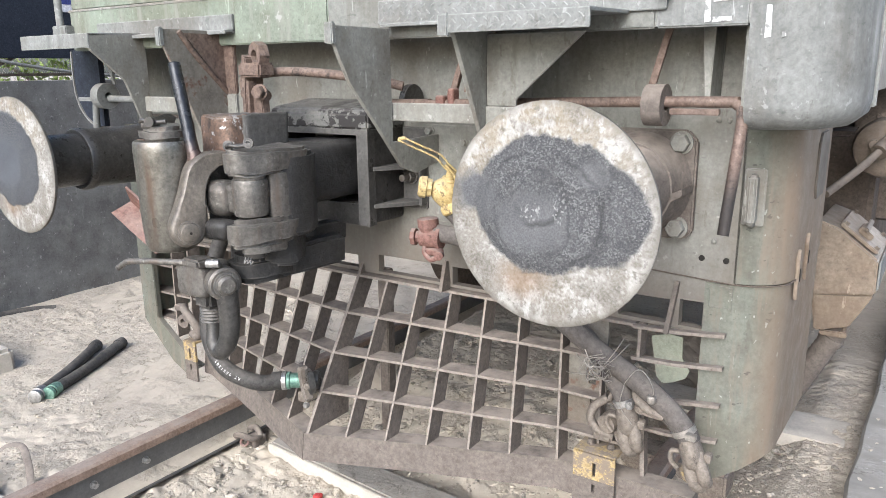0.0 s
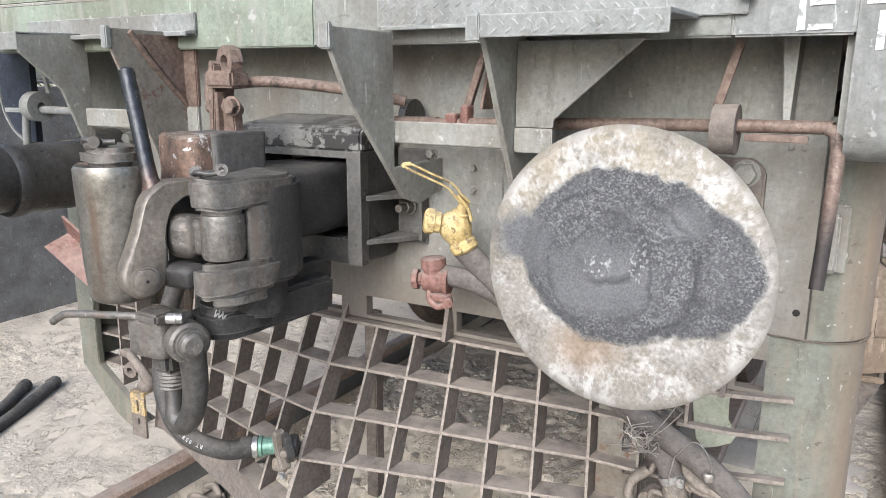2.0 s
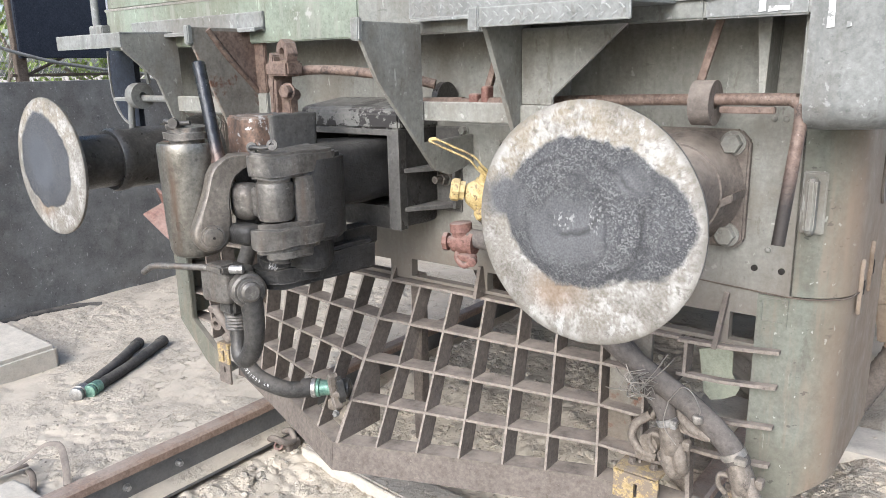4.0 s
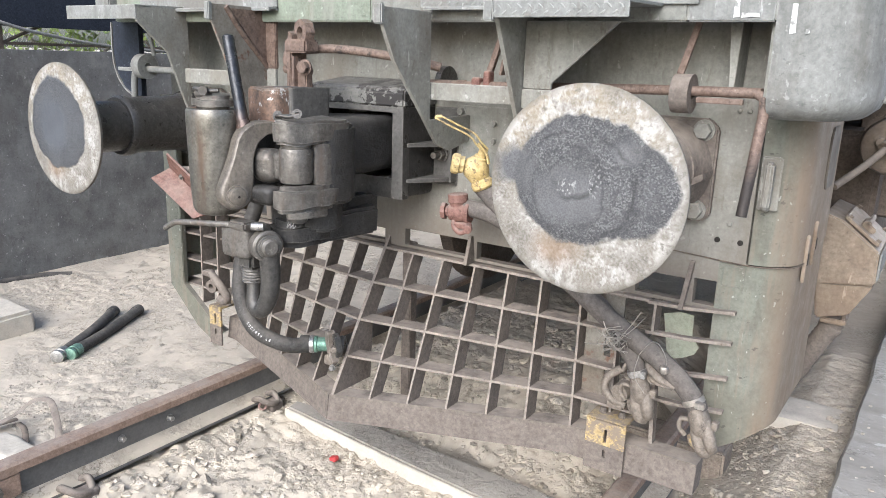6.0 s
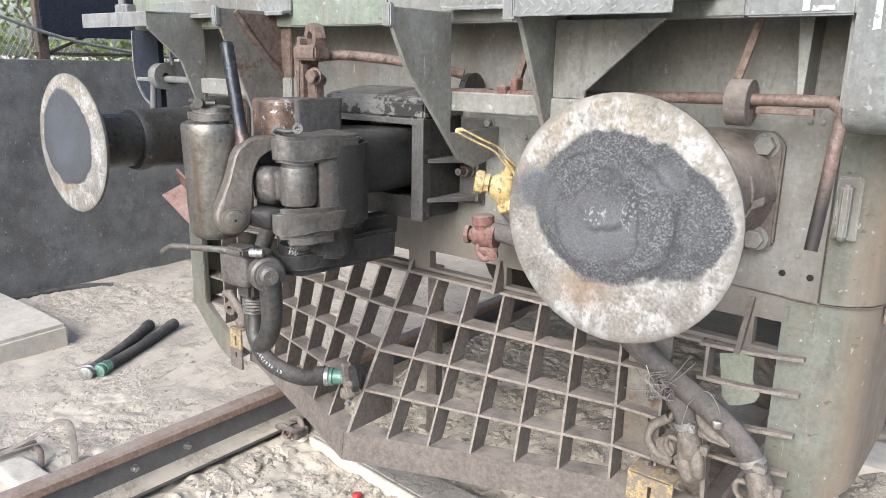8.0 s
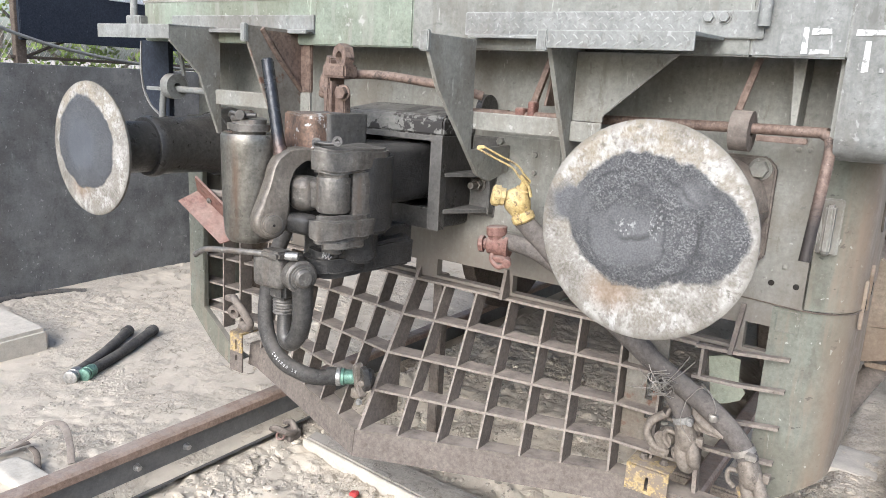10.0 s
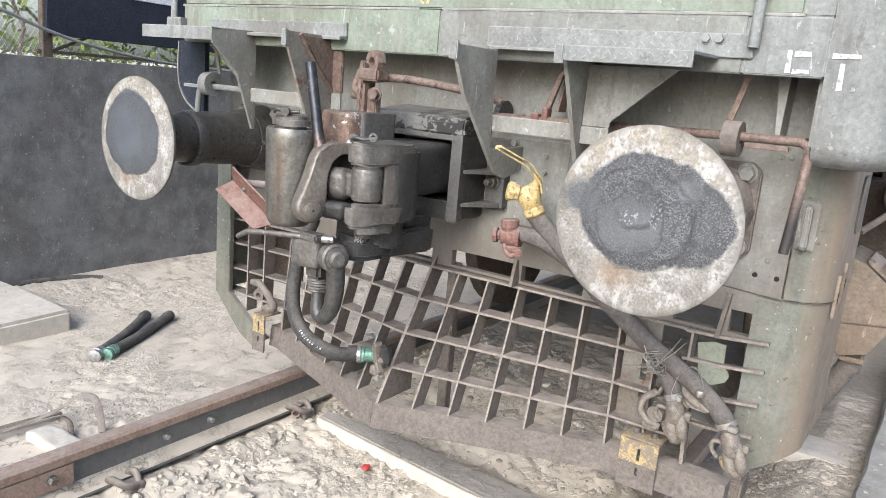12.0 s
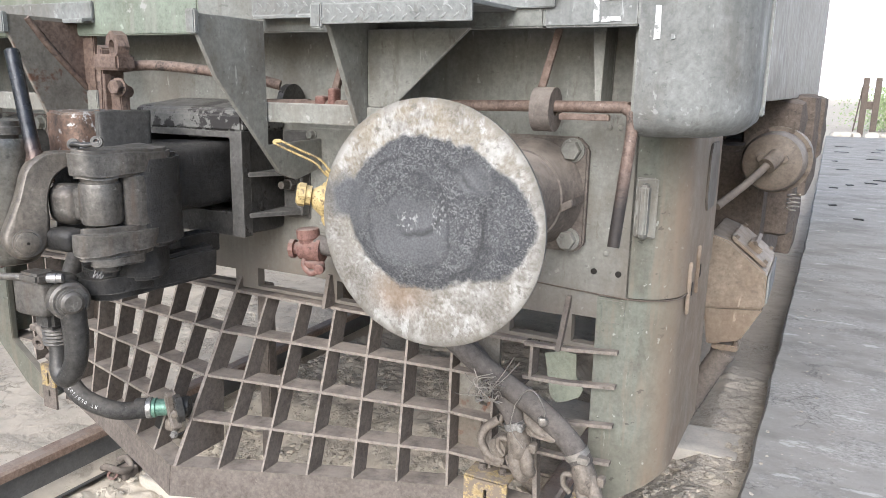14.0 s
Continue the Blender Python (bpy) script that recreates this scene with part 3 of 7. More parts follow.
def lathe(bm, origin, direction, profile, seg=32, squash=None):
    """Rings (distance along, radius) turned round a line; closed at both ends."""
    d = Vector(direction).normalized()
    q = d.to_track_quat("Z", "Y").to_matrix()
    o = Vector(origin)
    rings = []
    for along, r in profile:
        ring = []
        for i in range(seg):
            a = 2 * math.pi * i / seg
            sx, sy = squash or (1, 1)
            ring.append(bm.verts.new(o + q @ Vector((r * sx * math.cos(a), r * sy * math.sin(a), along))))
        rings.append(ring)
    for k in range(len(rings) - 1):
        for i in range(seg):
            bm.faces.new((rings[k][i], rings[k][(i + 1) % seg], rings[k + 1][(i + 1) % seg], rings[k + 1][i]))
    if tuple(profile[0]) != tuple(profile[-1]):
        bm.faces.new(rings[0])
        bm.faces.new(rings[-1])
    return bm


def rod(bm, p, q, r, seg=16, r2=None, soft=0.15):
    p, q = Vector(p), Vector(q)
    length = (q - p).length
    r2 = r if r2 is None else r2
    e = min(r, r2) * soft
    return lathe(bm, p, q - p, [(0, r - e), (e, r), (length - e, r2), (length, r2 - e)], seg)


def curve_points(points, steps=8):
    """A smooth line through the points."""
    pts = [Vector(p) for p in points]
    ext = [2 * pts[0] - pts[1], *pts, 2 * pts[-1] - pts[-2]]
    out = []
    for i in range(1, len(ext) - 2):
        p0, p1, p2, p3 = ext[i - 1 : i + 3]
        for k in range(steps):
            t = k / steps
            out.append(0.5 * ((2 * p1) + (p2 - p0) * t + (2 * p0 - 5 * p1 + 4 * p2 - p3) * t * t + (3 * p1 - p0 - 3 * p2 + p3) * t ** 3))
    out.append(pts[-1])
    return out


def tube(bm, points, r, seg=14, steps=8, flat=1.0, radii=None):
    """A round bar or hose swept along a smooth line."""
    pts = curve_points(points, steps) if steps > 1 else [Vector(p) for p in points]
    up = Vector((0, 0, 1))
    rings = []
    side = None
    for i, p in enumerate(pts):
        t = (pts[min(i + 1, len(pts) - 1)] - pts[max(i - 1, 0)]).normalized()
        if side is None:
            side = t.cross(up if abs(t.z) < 0.9 else Vector((1, 0, 0))).normalized()
        side = (side - t * side.dot(t)).normalized()
        other = t.cross(side)
        rr = r if radii is None else radii[0] + (radii[1] - radii[0]) * i / (len(pts) - 1)
        rings.append([bm.verts.new(p + side * rr * math.cos(a) + other * rr * flat * math.sin(a)) for a in [2 * math.pi * k / seg for k in range(seg)]])
    for k in range(len(rings) - 1):
        for i in range(seg):
            bm.faces.new((rings[k][i], rings[k][(i + 1) % seg], rings[k + 1][(i + 1) % seg], rings[k + 1][i]))
    bm.faces.new(rings[0])
    bm.faces.new(rings[-1])
    return bm


def hexbolt(bm, at, direction, r, h, washer=True):
    d = Vector(direction).normalized()
    o = Vector(at)
    if washer:
        lathe(bm, o, d, [(0, r * 1.25), (h * 0.2, r * 1.25)], 20)
        o = o + d * h * 0.2
    lathe(bm, o, d, [(0, r), (h * 0.75, r), (h * 0.85, r * 0.9)], 6)
    return bm


def rbox(bm, lo, hi, r, amount=0.003, scale=16.0, n=9, m=None):
    """A block with rounded edges and the uneven skin of a casting."""
    lo, hi = Vector(lo), Vector(hi)
    r = min(r, *((hi - lo) / 2 * 0.98))
    seen = {}
    for ax in range(3):
        for end in (0, 1):
            rows = []
            for i in range(n + 1):
                row = []
                for j in range(n + 1):
                    c = [0, 0, 0]
                    c[ax], c[(ax + 1) % 3], c[(ax + 2) % 3] = end, i / n, j / n
                    p = Vector([lo[k] + c[k] * (hi[k] - lo[k]) for k in range(3)])
                    q = Vector([min(max(p[k], lo[k] + r), hi[k] - r) for k in range(3)])
                    d = p - q
                    p = q + d.normalized() * r if d.length > 1e-9 else p
                    p += Vector((noise.noise(p * scale), noise.noise(p * scale + Vector((7, 0, 0))), noise.noise(p * scale + Vector((0, 7, 0))))) * amount
                    if m is not None:
                        p = m @ p
                    key = (round(p.x, 5), round(p.y, 5), round(p.z, 5))
                    if key not in seen:
                        seen[key] = bm.verts.new(p)
                    row.append(seen[key])
                rows.append(row)
            for i in range(n):
                for j in range(n):
                    quad = []
                    for v in (rows[i][j], rows[i + 1][j], rows[i + 1][j + 1], rows[i][j + 1]):
                        if v not in quad:
                            quad.append(v)
                    if len(quad) > 2:
                        bm.faces.new(quad)
    return bm


def rounded(outline, r=0.012, n=3):
    """The outline with its corners cut round."""
    out = []
    for i, p in enumerate(outline):
        p = Vector(p)
        a, b = Vector(outline[i - 1]), Vector(outline[(i + 1) % len(outline)])
        ra, rb = min(r, (a - p).length * 0.45), min(r, (b - p).length * 0.45)
        s0, s1 = p + (a - p).normalized() * ra, p + (b - p).normalized() * rb
        for k in range(n + 1):
            t = k / n
            out.append(tuple(s0 * (1 - t) ** 2 + p * 2 * t * (1 - t) + s1 * t * t))
    return out


def B():
    return bmesh.new()

# ---- the setting: ground, rails, walls, platform ----
GROUND_Z = -0.26


def ground_height(x, y):
    clods = 0.028 * abs(noise.noise((x * 9, y * 9, 1.0))) + 0.02 * abs(noise.noise((x * 19, y * 19, 4.0))) + 0.008 * abs(noise.noise((x * 41, y * 41, 6.0)))
    h = 0.02 * noise.noise((x * 1.7, y * 1.7, 3.0)) + 0.012 * noise.noise((x * 5, y * 5, 9.0)) + clods - 0.012
    if x < -1.0:
        rough = max(0.0, min(1.2, 3 * noise.noise((x * 1.3, y * 1.3, 12.0)) + max(0.0, 1.2 - abs(x + 1.15) * 4) + max(0.0, 1.0 - abs(x + 3.2) * 3)))
        h = 0.006 * noise.noise((x * 3, y * 3, 9.0)) + 0.003 * noise.noise((x * 11, y * 11, 2.0)) + 0.55 * rough * (clods - 0.004) + 0.03
    near = max(0.0, 1 - abs(x + 0.74) / 0.2)
    h += 0.045 * near
    if x > 1.0:
        h += 0.155 * min(1.0, (x - 1.0) / 0.3)
        h -= 0.5 * clods
    if abs(x) < 0.8 and y > 0.3:
        h += 0.17 * min(1.0, (y - 0.3) / 0.5) * min(1.0, (0.8 - abs(x)) / 0.2)
    if x < -2.6:
        h += 0.05 * min(1, (-2.6 - x) / 0.8)
    fade = max(0.0, min(1.0, (y + 2.5) / 0.8, (3.0 - y) / 0.8))
    return GROUND_Z + h * fade


def sheet(name, verts, faces, material):
    me = bpy.data.meshes.new(name)
    me.from_pydata(verts, [], faces)
    me.polygons.foreach_set("use_smooth", [True] * len(faces))
    me.materials.append(material)
    return new(name, me)


NX, NY = 520, 500
gx = [-900, -90, -20, -8] + [-3.6 + 5.6 * i / NX for i in range(NX + 1)] + [8, 20, 90, 900]
gy = [-900, -90, -20, -6] + [-2.6 + 5.6 * i / NY for i in range(NY + 1)] + [8, 25, 90, 900]
verts = [(x, y, ground_height(x, y) if -3.7 < x < 2.1 and -2.7 < y < 3.1 else GROUND_Z) for y in gy for x in gx]
n = len(gx)
faces = [(j * n + i, j * n + i + 1, (j + 1) * n + i + 1, (j + 1) * n + i) for j in range(len(gy) - 1) for i in range(n - 1)]
ground = sheet("ground", verts, faces, M_SAND)
tagged(ground, "pale sandy rubble ground round the track", "ground", kind="structure")

# loose stones in the sand, too many to count
random.seed(5)
tmp = B()
bmesh.ops.create_icosphere(tmp, subdivisions=1, radius=1)
tmp.verts.ensure_lookup_table()
BALL = [v.co.copy() for v in tmp.verts]
BALL_FACES = [tuple(v.index for v in f.verts) for f in tmp.faces]
tmp.free()
verts, faces = [], []
for k in range(7200):
    x = random.uniform(-0.75, 1.5) if k < 4600 else random.uniform(-3.2, -0.9)
    y = random.uniform(-1.2, 1.4)
    s = random.choice([0.0025, 0.003, 0.004, 0.005, 0.006, 0.008] + ([0.013] if random.random() < 0.4 else []) + ([0.02] if random.random() < 0.12 else [])) * random.uniform(0.7, 1.4)
    if k > 4600 and noise.noise((x * 1.3, y * 1.3, 12.0)) < 0.03 and x < -1.0:
        continue
    turn = Euler((0, 0, random.uniform(0, 6.28))).to_matrix()
    if x < -0.95:
        s = min(s, 0.008)
    o = Vector((x, y, ground_height(x, y) + s * 0.15))
    sx = random.uniform(0.8, 1.7)
    base = len(verts)
    for c in BALL:
        p = Vector((c.x * sx, c.y, c.z * 0.6)) * s * random.uniform(0.75, 1.25)
        verts.append(o + turn @ p)
    faces += [tuple(base + i for i in f) for f in BALL_FACES]
gravel = sheet("gravel", verts, faces, M_STONE)
gravel.data.polygons.foreach_set("use_smooth", [False] * len(faces))
tagged(gravel, "small loose stones scattered in the sand", "gravel", kind="stuff")


random.seed(19)
verts, faces = [], []
for k in range(8500):
    x, y = random.uniform(-0.72, 1.45), random.uniform(-1.5, 1.5)
    if k > 7300:
        x = random.uniform(-3.3, -0.9)
        if noise.noise((x * 1.3, y * 1.3, 12.0)) < 0.08 and x < -1.15:
            continue
    if noise.noise((x * 3, y * 3, 8.0)) < -0.12:
        continue
    s = min(0.03, 0.006 + random.expovariate(170)) * (1.0 if x > -0.9 else 0.55)
    turn = Euler((random.uniform(-0.4, 0.4), random.uniform(-0.4, 0.4), random.uniform(0, 6.28))).to_matrix()
    o = Vector((x, y, ground_height(x, y) - s * 0.1))
    sx = random.uniform(0.9, 1.8)
    base = len(verts)
    for c in BALL:
        verts.append(o + turn @ (Vector((c.x * sx, c.y, c.z * 0.55)) * s * random.uniform(0.65, 1.25)))
    faces += [tuple(base + i for i in f) for f in BALL_FACES]
clods = sheet("sand_clods", verts, faces, M_SAND)
clods.data.polygons.foreach_set("use_smooth", [False] * len(faces))
tagged(clods, "crumbled clods of dry pale sand", "sand", kind="stuff")


def rail(name, xc, y0, y1, top, label):
    """A flat-bottomed rail: head, web and foot in one rolled profile."""
    bm = B()
    half = [(0.0, 0.0), (0.026, 0.0), (0.036, -0.009), (0.036, -0.037), (0.009, -0.05), (0.009, -0.135), (0.022, -0.148), (0.075, -0.16), (0.075, -0.172), (0, -0.172)]
    outline = [(xc + p, top + q) for p, q in half[1:-1]] + [(xc - p, top + q) for p, q in reversed(half[1:-1])]
    prism(bm, outline, "y", y0, y1)
    ob = part(name, bm, M_RAIL, None)
    ob.data.materials.append(M_WEB)
    ob.data.materials.append(M_SAND)
    mid_z = top - 0.086
    for f in ob.data.polygons:
        if f.center.z + mid_z < top - 0.036 and abs(f.normal.y) < 0.5:
            f.material_index = 2 if f.normal.z > 0.3 else 1
    return tagged(ob, label, "rail", "rails of the track", "structure")


RAIL_TOP = -0.03
rail_left = rail("rail_1", -0.845, -4, 8, RAIL_TOP, "rusty running rail half buried in sand")
rail_right = rail("rail_2", 0.905, -0.12, 8, RAIL_TOP, "rusty running rail passing under the locomotive")
for y in (-0.576, -0.359):
    part("bolt", hexbolt(B(), (-0.836, y, RAIL_TOP - 0.09), (1, 0, 0), 0.012, 0.02), M_STEEL, rail_left, "bright bolt head")

joint = part("joint_plate", box(B(), (-0.832, -1.6, -0.155), (-0.812, -0.965, -0.07), 0.006), M_RAIL, rail_left, "rusty bolted joint plate")
part("bolt", hexbolt(B(), (-0.812, -1.05, -0.11), (1, 0, 0), 0.016, 0.024), M_CAST, joint)


def rail_clip(y):
    """A bent sprung clip on the rail foot."""
    clip = thing("rail_clip", (-0.74, y, -0.22), "dusty sprung rail clip half buried at the rail foot", "clip", "rail clips")
    part("spring", tube(B(), [(-0.79, y - 0.05, -0.185), (-0.75, y - 0.06, -0.165), (-0.71, y - 0.03, -0.185), (-0.715, y + 0.02, -0.2), (-0.76, y + 0.04, -0.175), (-0.795, y + 0.03, -0.185)], 0.014), M_DUSTY, clip)
    part("shoulder", rbox(B(), (-0.77, y - 0.03, -0.24), (-0.70, y + 0.05, -0.19), 0.015, 0.006), M_DUSTY, clip)


for y in (-0.80, 0.10):
    rail_clip(y)

tagged(part("concrete_sleeper", rbox(B(), (0.2, 1.2, -0.36), (1.44, 1.46, -0.1), 0.02, 0.006), M_SLAB, None), "dusty pale concrete sleeper end beside the loco", "sleeper")
bm = B()
box(bm, (-3.75, -3, GROUND_Z - 0.1), (-3.45, 14, 1.315), 0.008)
tagged(part("wall_west", bm, M_WALL, None), "low dark grey cement-rendered boundary wall", "wall", kind="structure")

PLAT_X = 1.495
bm = B()
random.seed(11)
ys = [-6 + 0.12 * i for i in range(260)]
edge = [PLAT_X + 0.009 * min(y, 6.0) + 0.012 * noise.noise((y * 2.2, 0, 0)) + 0.01 * noise.noise((y * 9, 4, 0)) for y in ys]
top = [bm.verts.new((e, y, 0.015)) for e, y in zip(edge, ys)]
nose = [bm.verts.new((e - 0.012, y, -0.004)) for e, y in zip(edge, ys)]
low = [bm.verts.new((e + 0.01, y, GROUND_Z - 0.1)) for e, y in zip(edge, ys)]
far = [bm.verts.new((14, y, 0.015)) for y in ys]
for i in range(len(ys) - 1):
    bm.faces.new((top[i], far[i], far[i + 1], top[i + 1]))
    bm.faces.new((top[i], top[i + 1], nose[i + 1], nose[i]))
    bm.faces.new((nose[i], nose[i + 1], low[i + 1], low[i]))
tagged(part("platform", bm, M_PLAT, None), "worn grey concrete shed floor with a chipped edge", "floor", kind="structure")

# ---- the locomotive: body, headstock and cowls ----
XC = 0.02
loco = thing("locomotive", (XC, 0.5, GROUND_Z), "dusty grey-green diesel locomotive end with pale green nose", "locomotive")


def cut_plate(outer, holes, y0, y1):
    """A plate in x and z with rectangular holes, made of strips that meet edge to edge."""
    xs = sorted({outer[0], outer[1], *[h[0] for h in holes], *[h[1] for h in holes]})
    zs = sorted({outer[2], outer[3], *[h[2] for h in holes], *[h[3] for h in holes]})
    bm = B()
    grid = {}

    def vert(i, j, k):
        if (i, j, k) not in grid:
            grid[i, j, k] = bm.verts.new((xs[i], (y0, y1)[k], zs[j]))
        return grid[i, j, k]

    def solid(i, j):
        if not (0 <= i < len(xs) - 1 and 0 <= j < len(zs) - 1):
            return False
        mx, mz = (xs[i] + xs[i + 1]) / 2, (zs[j] + zs[j + 1]) / 2
        return not any(h[0] < mx < h[1] and h[2] < mz < h[3] for h in holes)

    for i in range(len(xs) - 1):
        for j in range(len(zs) - 1):
            if not solid(i, j):
                continue
            for k in (0, 1):
                bm.faces.new((vert(i, j, k), vert(i + 1, j, k), vert(i + 1, j + 1, k), vert(i, j + 1, k)))
            for di, dj, a, b in ((-1, 0, (i, j), (i, j + 1)), (1, 0, (i + 1, j), (i + 1, j + 1)), (0, -1, (i, j), (i + 1, j)), (0, 1, (i, j + 1), (i + 1, j + 1))):
                if not solid(i + di, j + dj):
                    bm.faces.new((vert(*a, 0), vert(*b, 0), vert(*b, 1), vert(*a, 1)))
    return bm


HOLES = [(1.157, 1.23, 0.69, 0.829), (0.085, 0.347, 0.7, 0.758), (0.383, 0.62, 0.7, 0.758), (-0.13, -0.005, 0.702, 0.745), (0.65, 0.87, 0.7, 0.758), (0.93, 1.072, 0.7, 0.766), (1.096, 1.157, 0.7, 0.772),
         (-0.85, -0.62, 0.702, 0.757), (-0.45, -0.22, 0.702, 0.757), (-1.13, -1.07, 0.713, 0.772), (-1.05, -0.98, 0.713, 0.772)]
part("headstock", cut_plate((-1.19, 1.23, 0.69, 1.47), HOLES, 0.0, 0.03), M_GREY, loco, "grey-green headstock plate with square openings")
# solid dark discs on the plate draw the shade of two bolt holes
for x in (1.144, 1.204):
    lathe_bm = lathe(B(), (x, -0.003, 0.889), (0, 1, 0), [(0, 0.0075), (0.004, 0.0075)], 14)
    part("bolt_hole", lathe_bm, M_DARK, loco)


def cowl_bm(side, x_in, x_out, y_back, z0, z1, r, cut=0.0, y_front=0.0, skin=0.012, rise=0.0):
    """A vertical skin that runs along the front, round the corner and back along the flank; side is 1 or -1; cut raises the lower edge to the rear."""
    line = [(x_in, y_front)]
    for i in range(9):
        a = math.pi / 2 * i / 8
        line.append((x_out - r + r * math.sin(a), y_front + r - r * math.cos(a)))
    line.append((x_out, y_back))
    bm = B()
    cols = []
    for k, (x, y) in enumerate(line):
        f = max(0.0, (y - y_front - r * 0.3) / (y_back - y_front))
        zb = z0 + cut * f + rise * min(1.0, max(0.0, (x - x_in) / (x_out - x_in)))
        nx = 0.0 if k == 0 else (1.0 if k == len(line) - 1 else math.sin(math.pi / 2 * (k - 1) / 8))
        ny = -math.sqrt(max(0, 1 - nx * nx))
        row = []
        for d in (0, skin):
            for z in (zb, z1):
                row.append(bm.verts.new((XC + side * (x - XC - nx * d), y - ny * d, z)))
        cols.append(row)
    for a, b in zip(cols, cols[1:]):
        for p, q in ((0, 1), (1, 3), (3, 2), (2, 0)):
            bm.faces.new((a[p], a[q], b[q], b[p]))
    bm.faces.new([cols[0][i] for i in (0, 1, 3, 2)])
    bm.faces.new([cols[-1][i] for i in (0, 1, 3, 2)])
    return bm


COWL_X = 1.345
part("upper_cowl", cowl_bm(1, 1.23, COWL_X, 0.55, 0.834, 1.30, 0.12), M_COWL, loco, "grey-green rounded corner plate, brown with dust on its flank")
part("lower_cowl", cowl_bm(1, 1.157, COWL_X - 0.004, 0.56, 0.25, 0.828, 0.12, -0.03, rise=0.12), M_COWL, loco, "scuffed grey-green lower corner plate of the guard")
part("upper_cowl", cowl_bm(-1, 1.1, 1.19, 0.42, 0.834, 1.15, 0.08), M_GREY, loco)
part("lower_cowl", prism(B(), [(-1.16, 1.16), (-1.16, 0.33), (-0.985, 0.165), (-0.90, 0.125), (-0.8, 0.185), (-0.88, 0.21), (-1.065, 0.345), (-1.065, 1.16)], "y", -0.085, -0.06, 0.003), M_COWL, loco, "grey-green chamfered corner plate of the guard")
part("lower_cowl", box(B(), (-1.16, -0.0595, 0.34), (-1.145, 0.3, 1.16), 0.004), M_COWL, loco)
part("inner_plate", box(B(), (-1.143, 0.24, 0.33), (-0.93, 0.26, 0.75), 0.004), M_UNDER, loco)
weld = B()
tube(weld, [(1.0, -0.002, 0.842), (1.12, -0.003, 0.836), (1.23, -0.003, 0.831), (1.29, 0.015, 0.831), (1.335, 0.06, 0.831), (1.348, 0.13, 0.831)], 0.0018, 8, 5)
part("weld_seam", weld, M_UNDER, loco, "thin weld bead along the seam")

# deck edge, nose wall, corner box
part("deck_edge", box(B(), (-1.25, -0.205, 1.445), (0.09, -0.17, 1.592), 0.004), M_GREEN, loco, "pale green deck edge plate")
part("deck_edge", box(B(), (0.0905, -0.205, 1.445), (1.06, -0.17, 1.592), 0.004), M_DECK, loco, "weathered grey deck edge plate")
part("deck_edge", box(B(), (1.0605, -0.205, 1.445), (1.2575, -0.17, 1.592), 0.004), M_PALE, loco, "grey end of the deck edge plate")
part("deck_floor", box(B(), (-1.25, -0.17, 1.47), (1.25, 3.0, 1.5), 0.0), M_UNDER, loco)
part("nose_wall", box(B(), (-1.262, -0.19, 1.596), (1.185, -0.15, 2.6), 0.006), M_GREEN, loco, "pale green nose wall with traces of lettering")
part("wall_end", box(B(), (1.1855, -0.192, 1.594), (1.2575, -0.15, 2.6), 0.003), M_PALE, loco, "grey end strip of the nose wall")
lip = B()
box(lip, (-1.262, -0.203, 1.588), (0.0, -0.188, 1.598), 0.002)
box(lip, (0.09, -0.203, 1.59), (1.19, -0.188, 1.6), 0.002)
part("wall_lip", lip, M_GREY, loco)


def slim_strip(points, depth):
    """A thin bent sheet: a smooth line drawn back along y."""
    bm = B()
    pts = curve_points(points, 6)
    rows = []
    for i, p in enumerate(pts):
        t = (pts[min(i + 1, len(pts) - 1)] - pts[max(i - 1, 0)]).normalized()
        n = Vector((t.z, 0, -t.x)) * 0.003
        rows.append([bm.verts.new(q) for q in (p - n, p + n, p + n + Vector((0, depth, 0)), p - n + Vector((0, depth, 0)))])
    for a, b in zip(rows, rows[1:]):
        for i in range(4):
            bm.faces.new((a[i], a[(i + 1) % 4], b[(i + 1) % 4], b[i]))
    bm.faces.new(rows[0])
    bm.faces.new(rows[-1])
    return bm


def corner_box(side, x_in, x_out, z_bottom, y_front, y_back, r):
    """The round-cornered box at the end of the deck, with its lower rim rolled inward."""
    bm = B()
    levels = [(0.075, 0.0), (0.035, 0.008), (0.01, 0.03), (0.0, 0.06), (0.0, 1.25)]
    rings = []
    for inset, dz in levels:
        ring = []
        xo, yf, rr = x_out - inset, y_front + inset, max(0.02, r - inset * 0.5)
        pts = [(x_in, y_back), (x_in, yf)]
        for i in range(11):
            a = math.pi / 2 * i / 10
            pts.append((xo - rr + rr * math.sin(a), yf + rr - rr * math.cos(a)))
        pts.append((xo, y_back))
        for x, y in pts:
            ring.append(bm.verts.new((XC + side * (x - XC), y, z_bottom + dz)))
        rings.append(ring)
    n = len(rings[0])
    for a, b in zip(rings, rings[1:]):
        for i in range(n):
            bm.faces.new((a[i], a[(i + 1) % n], b[(i + 1) % n], b[i]))
    bm.faces.new(rings[0])
    bm.faces.new(rings[-1])
    return bm


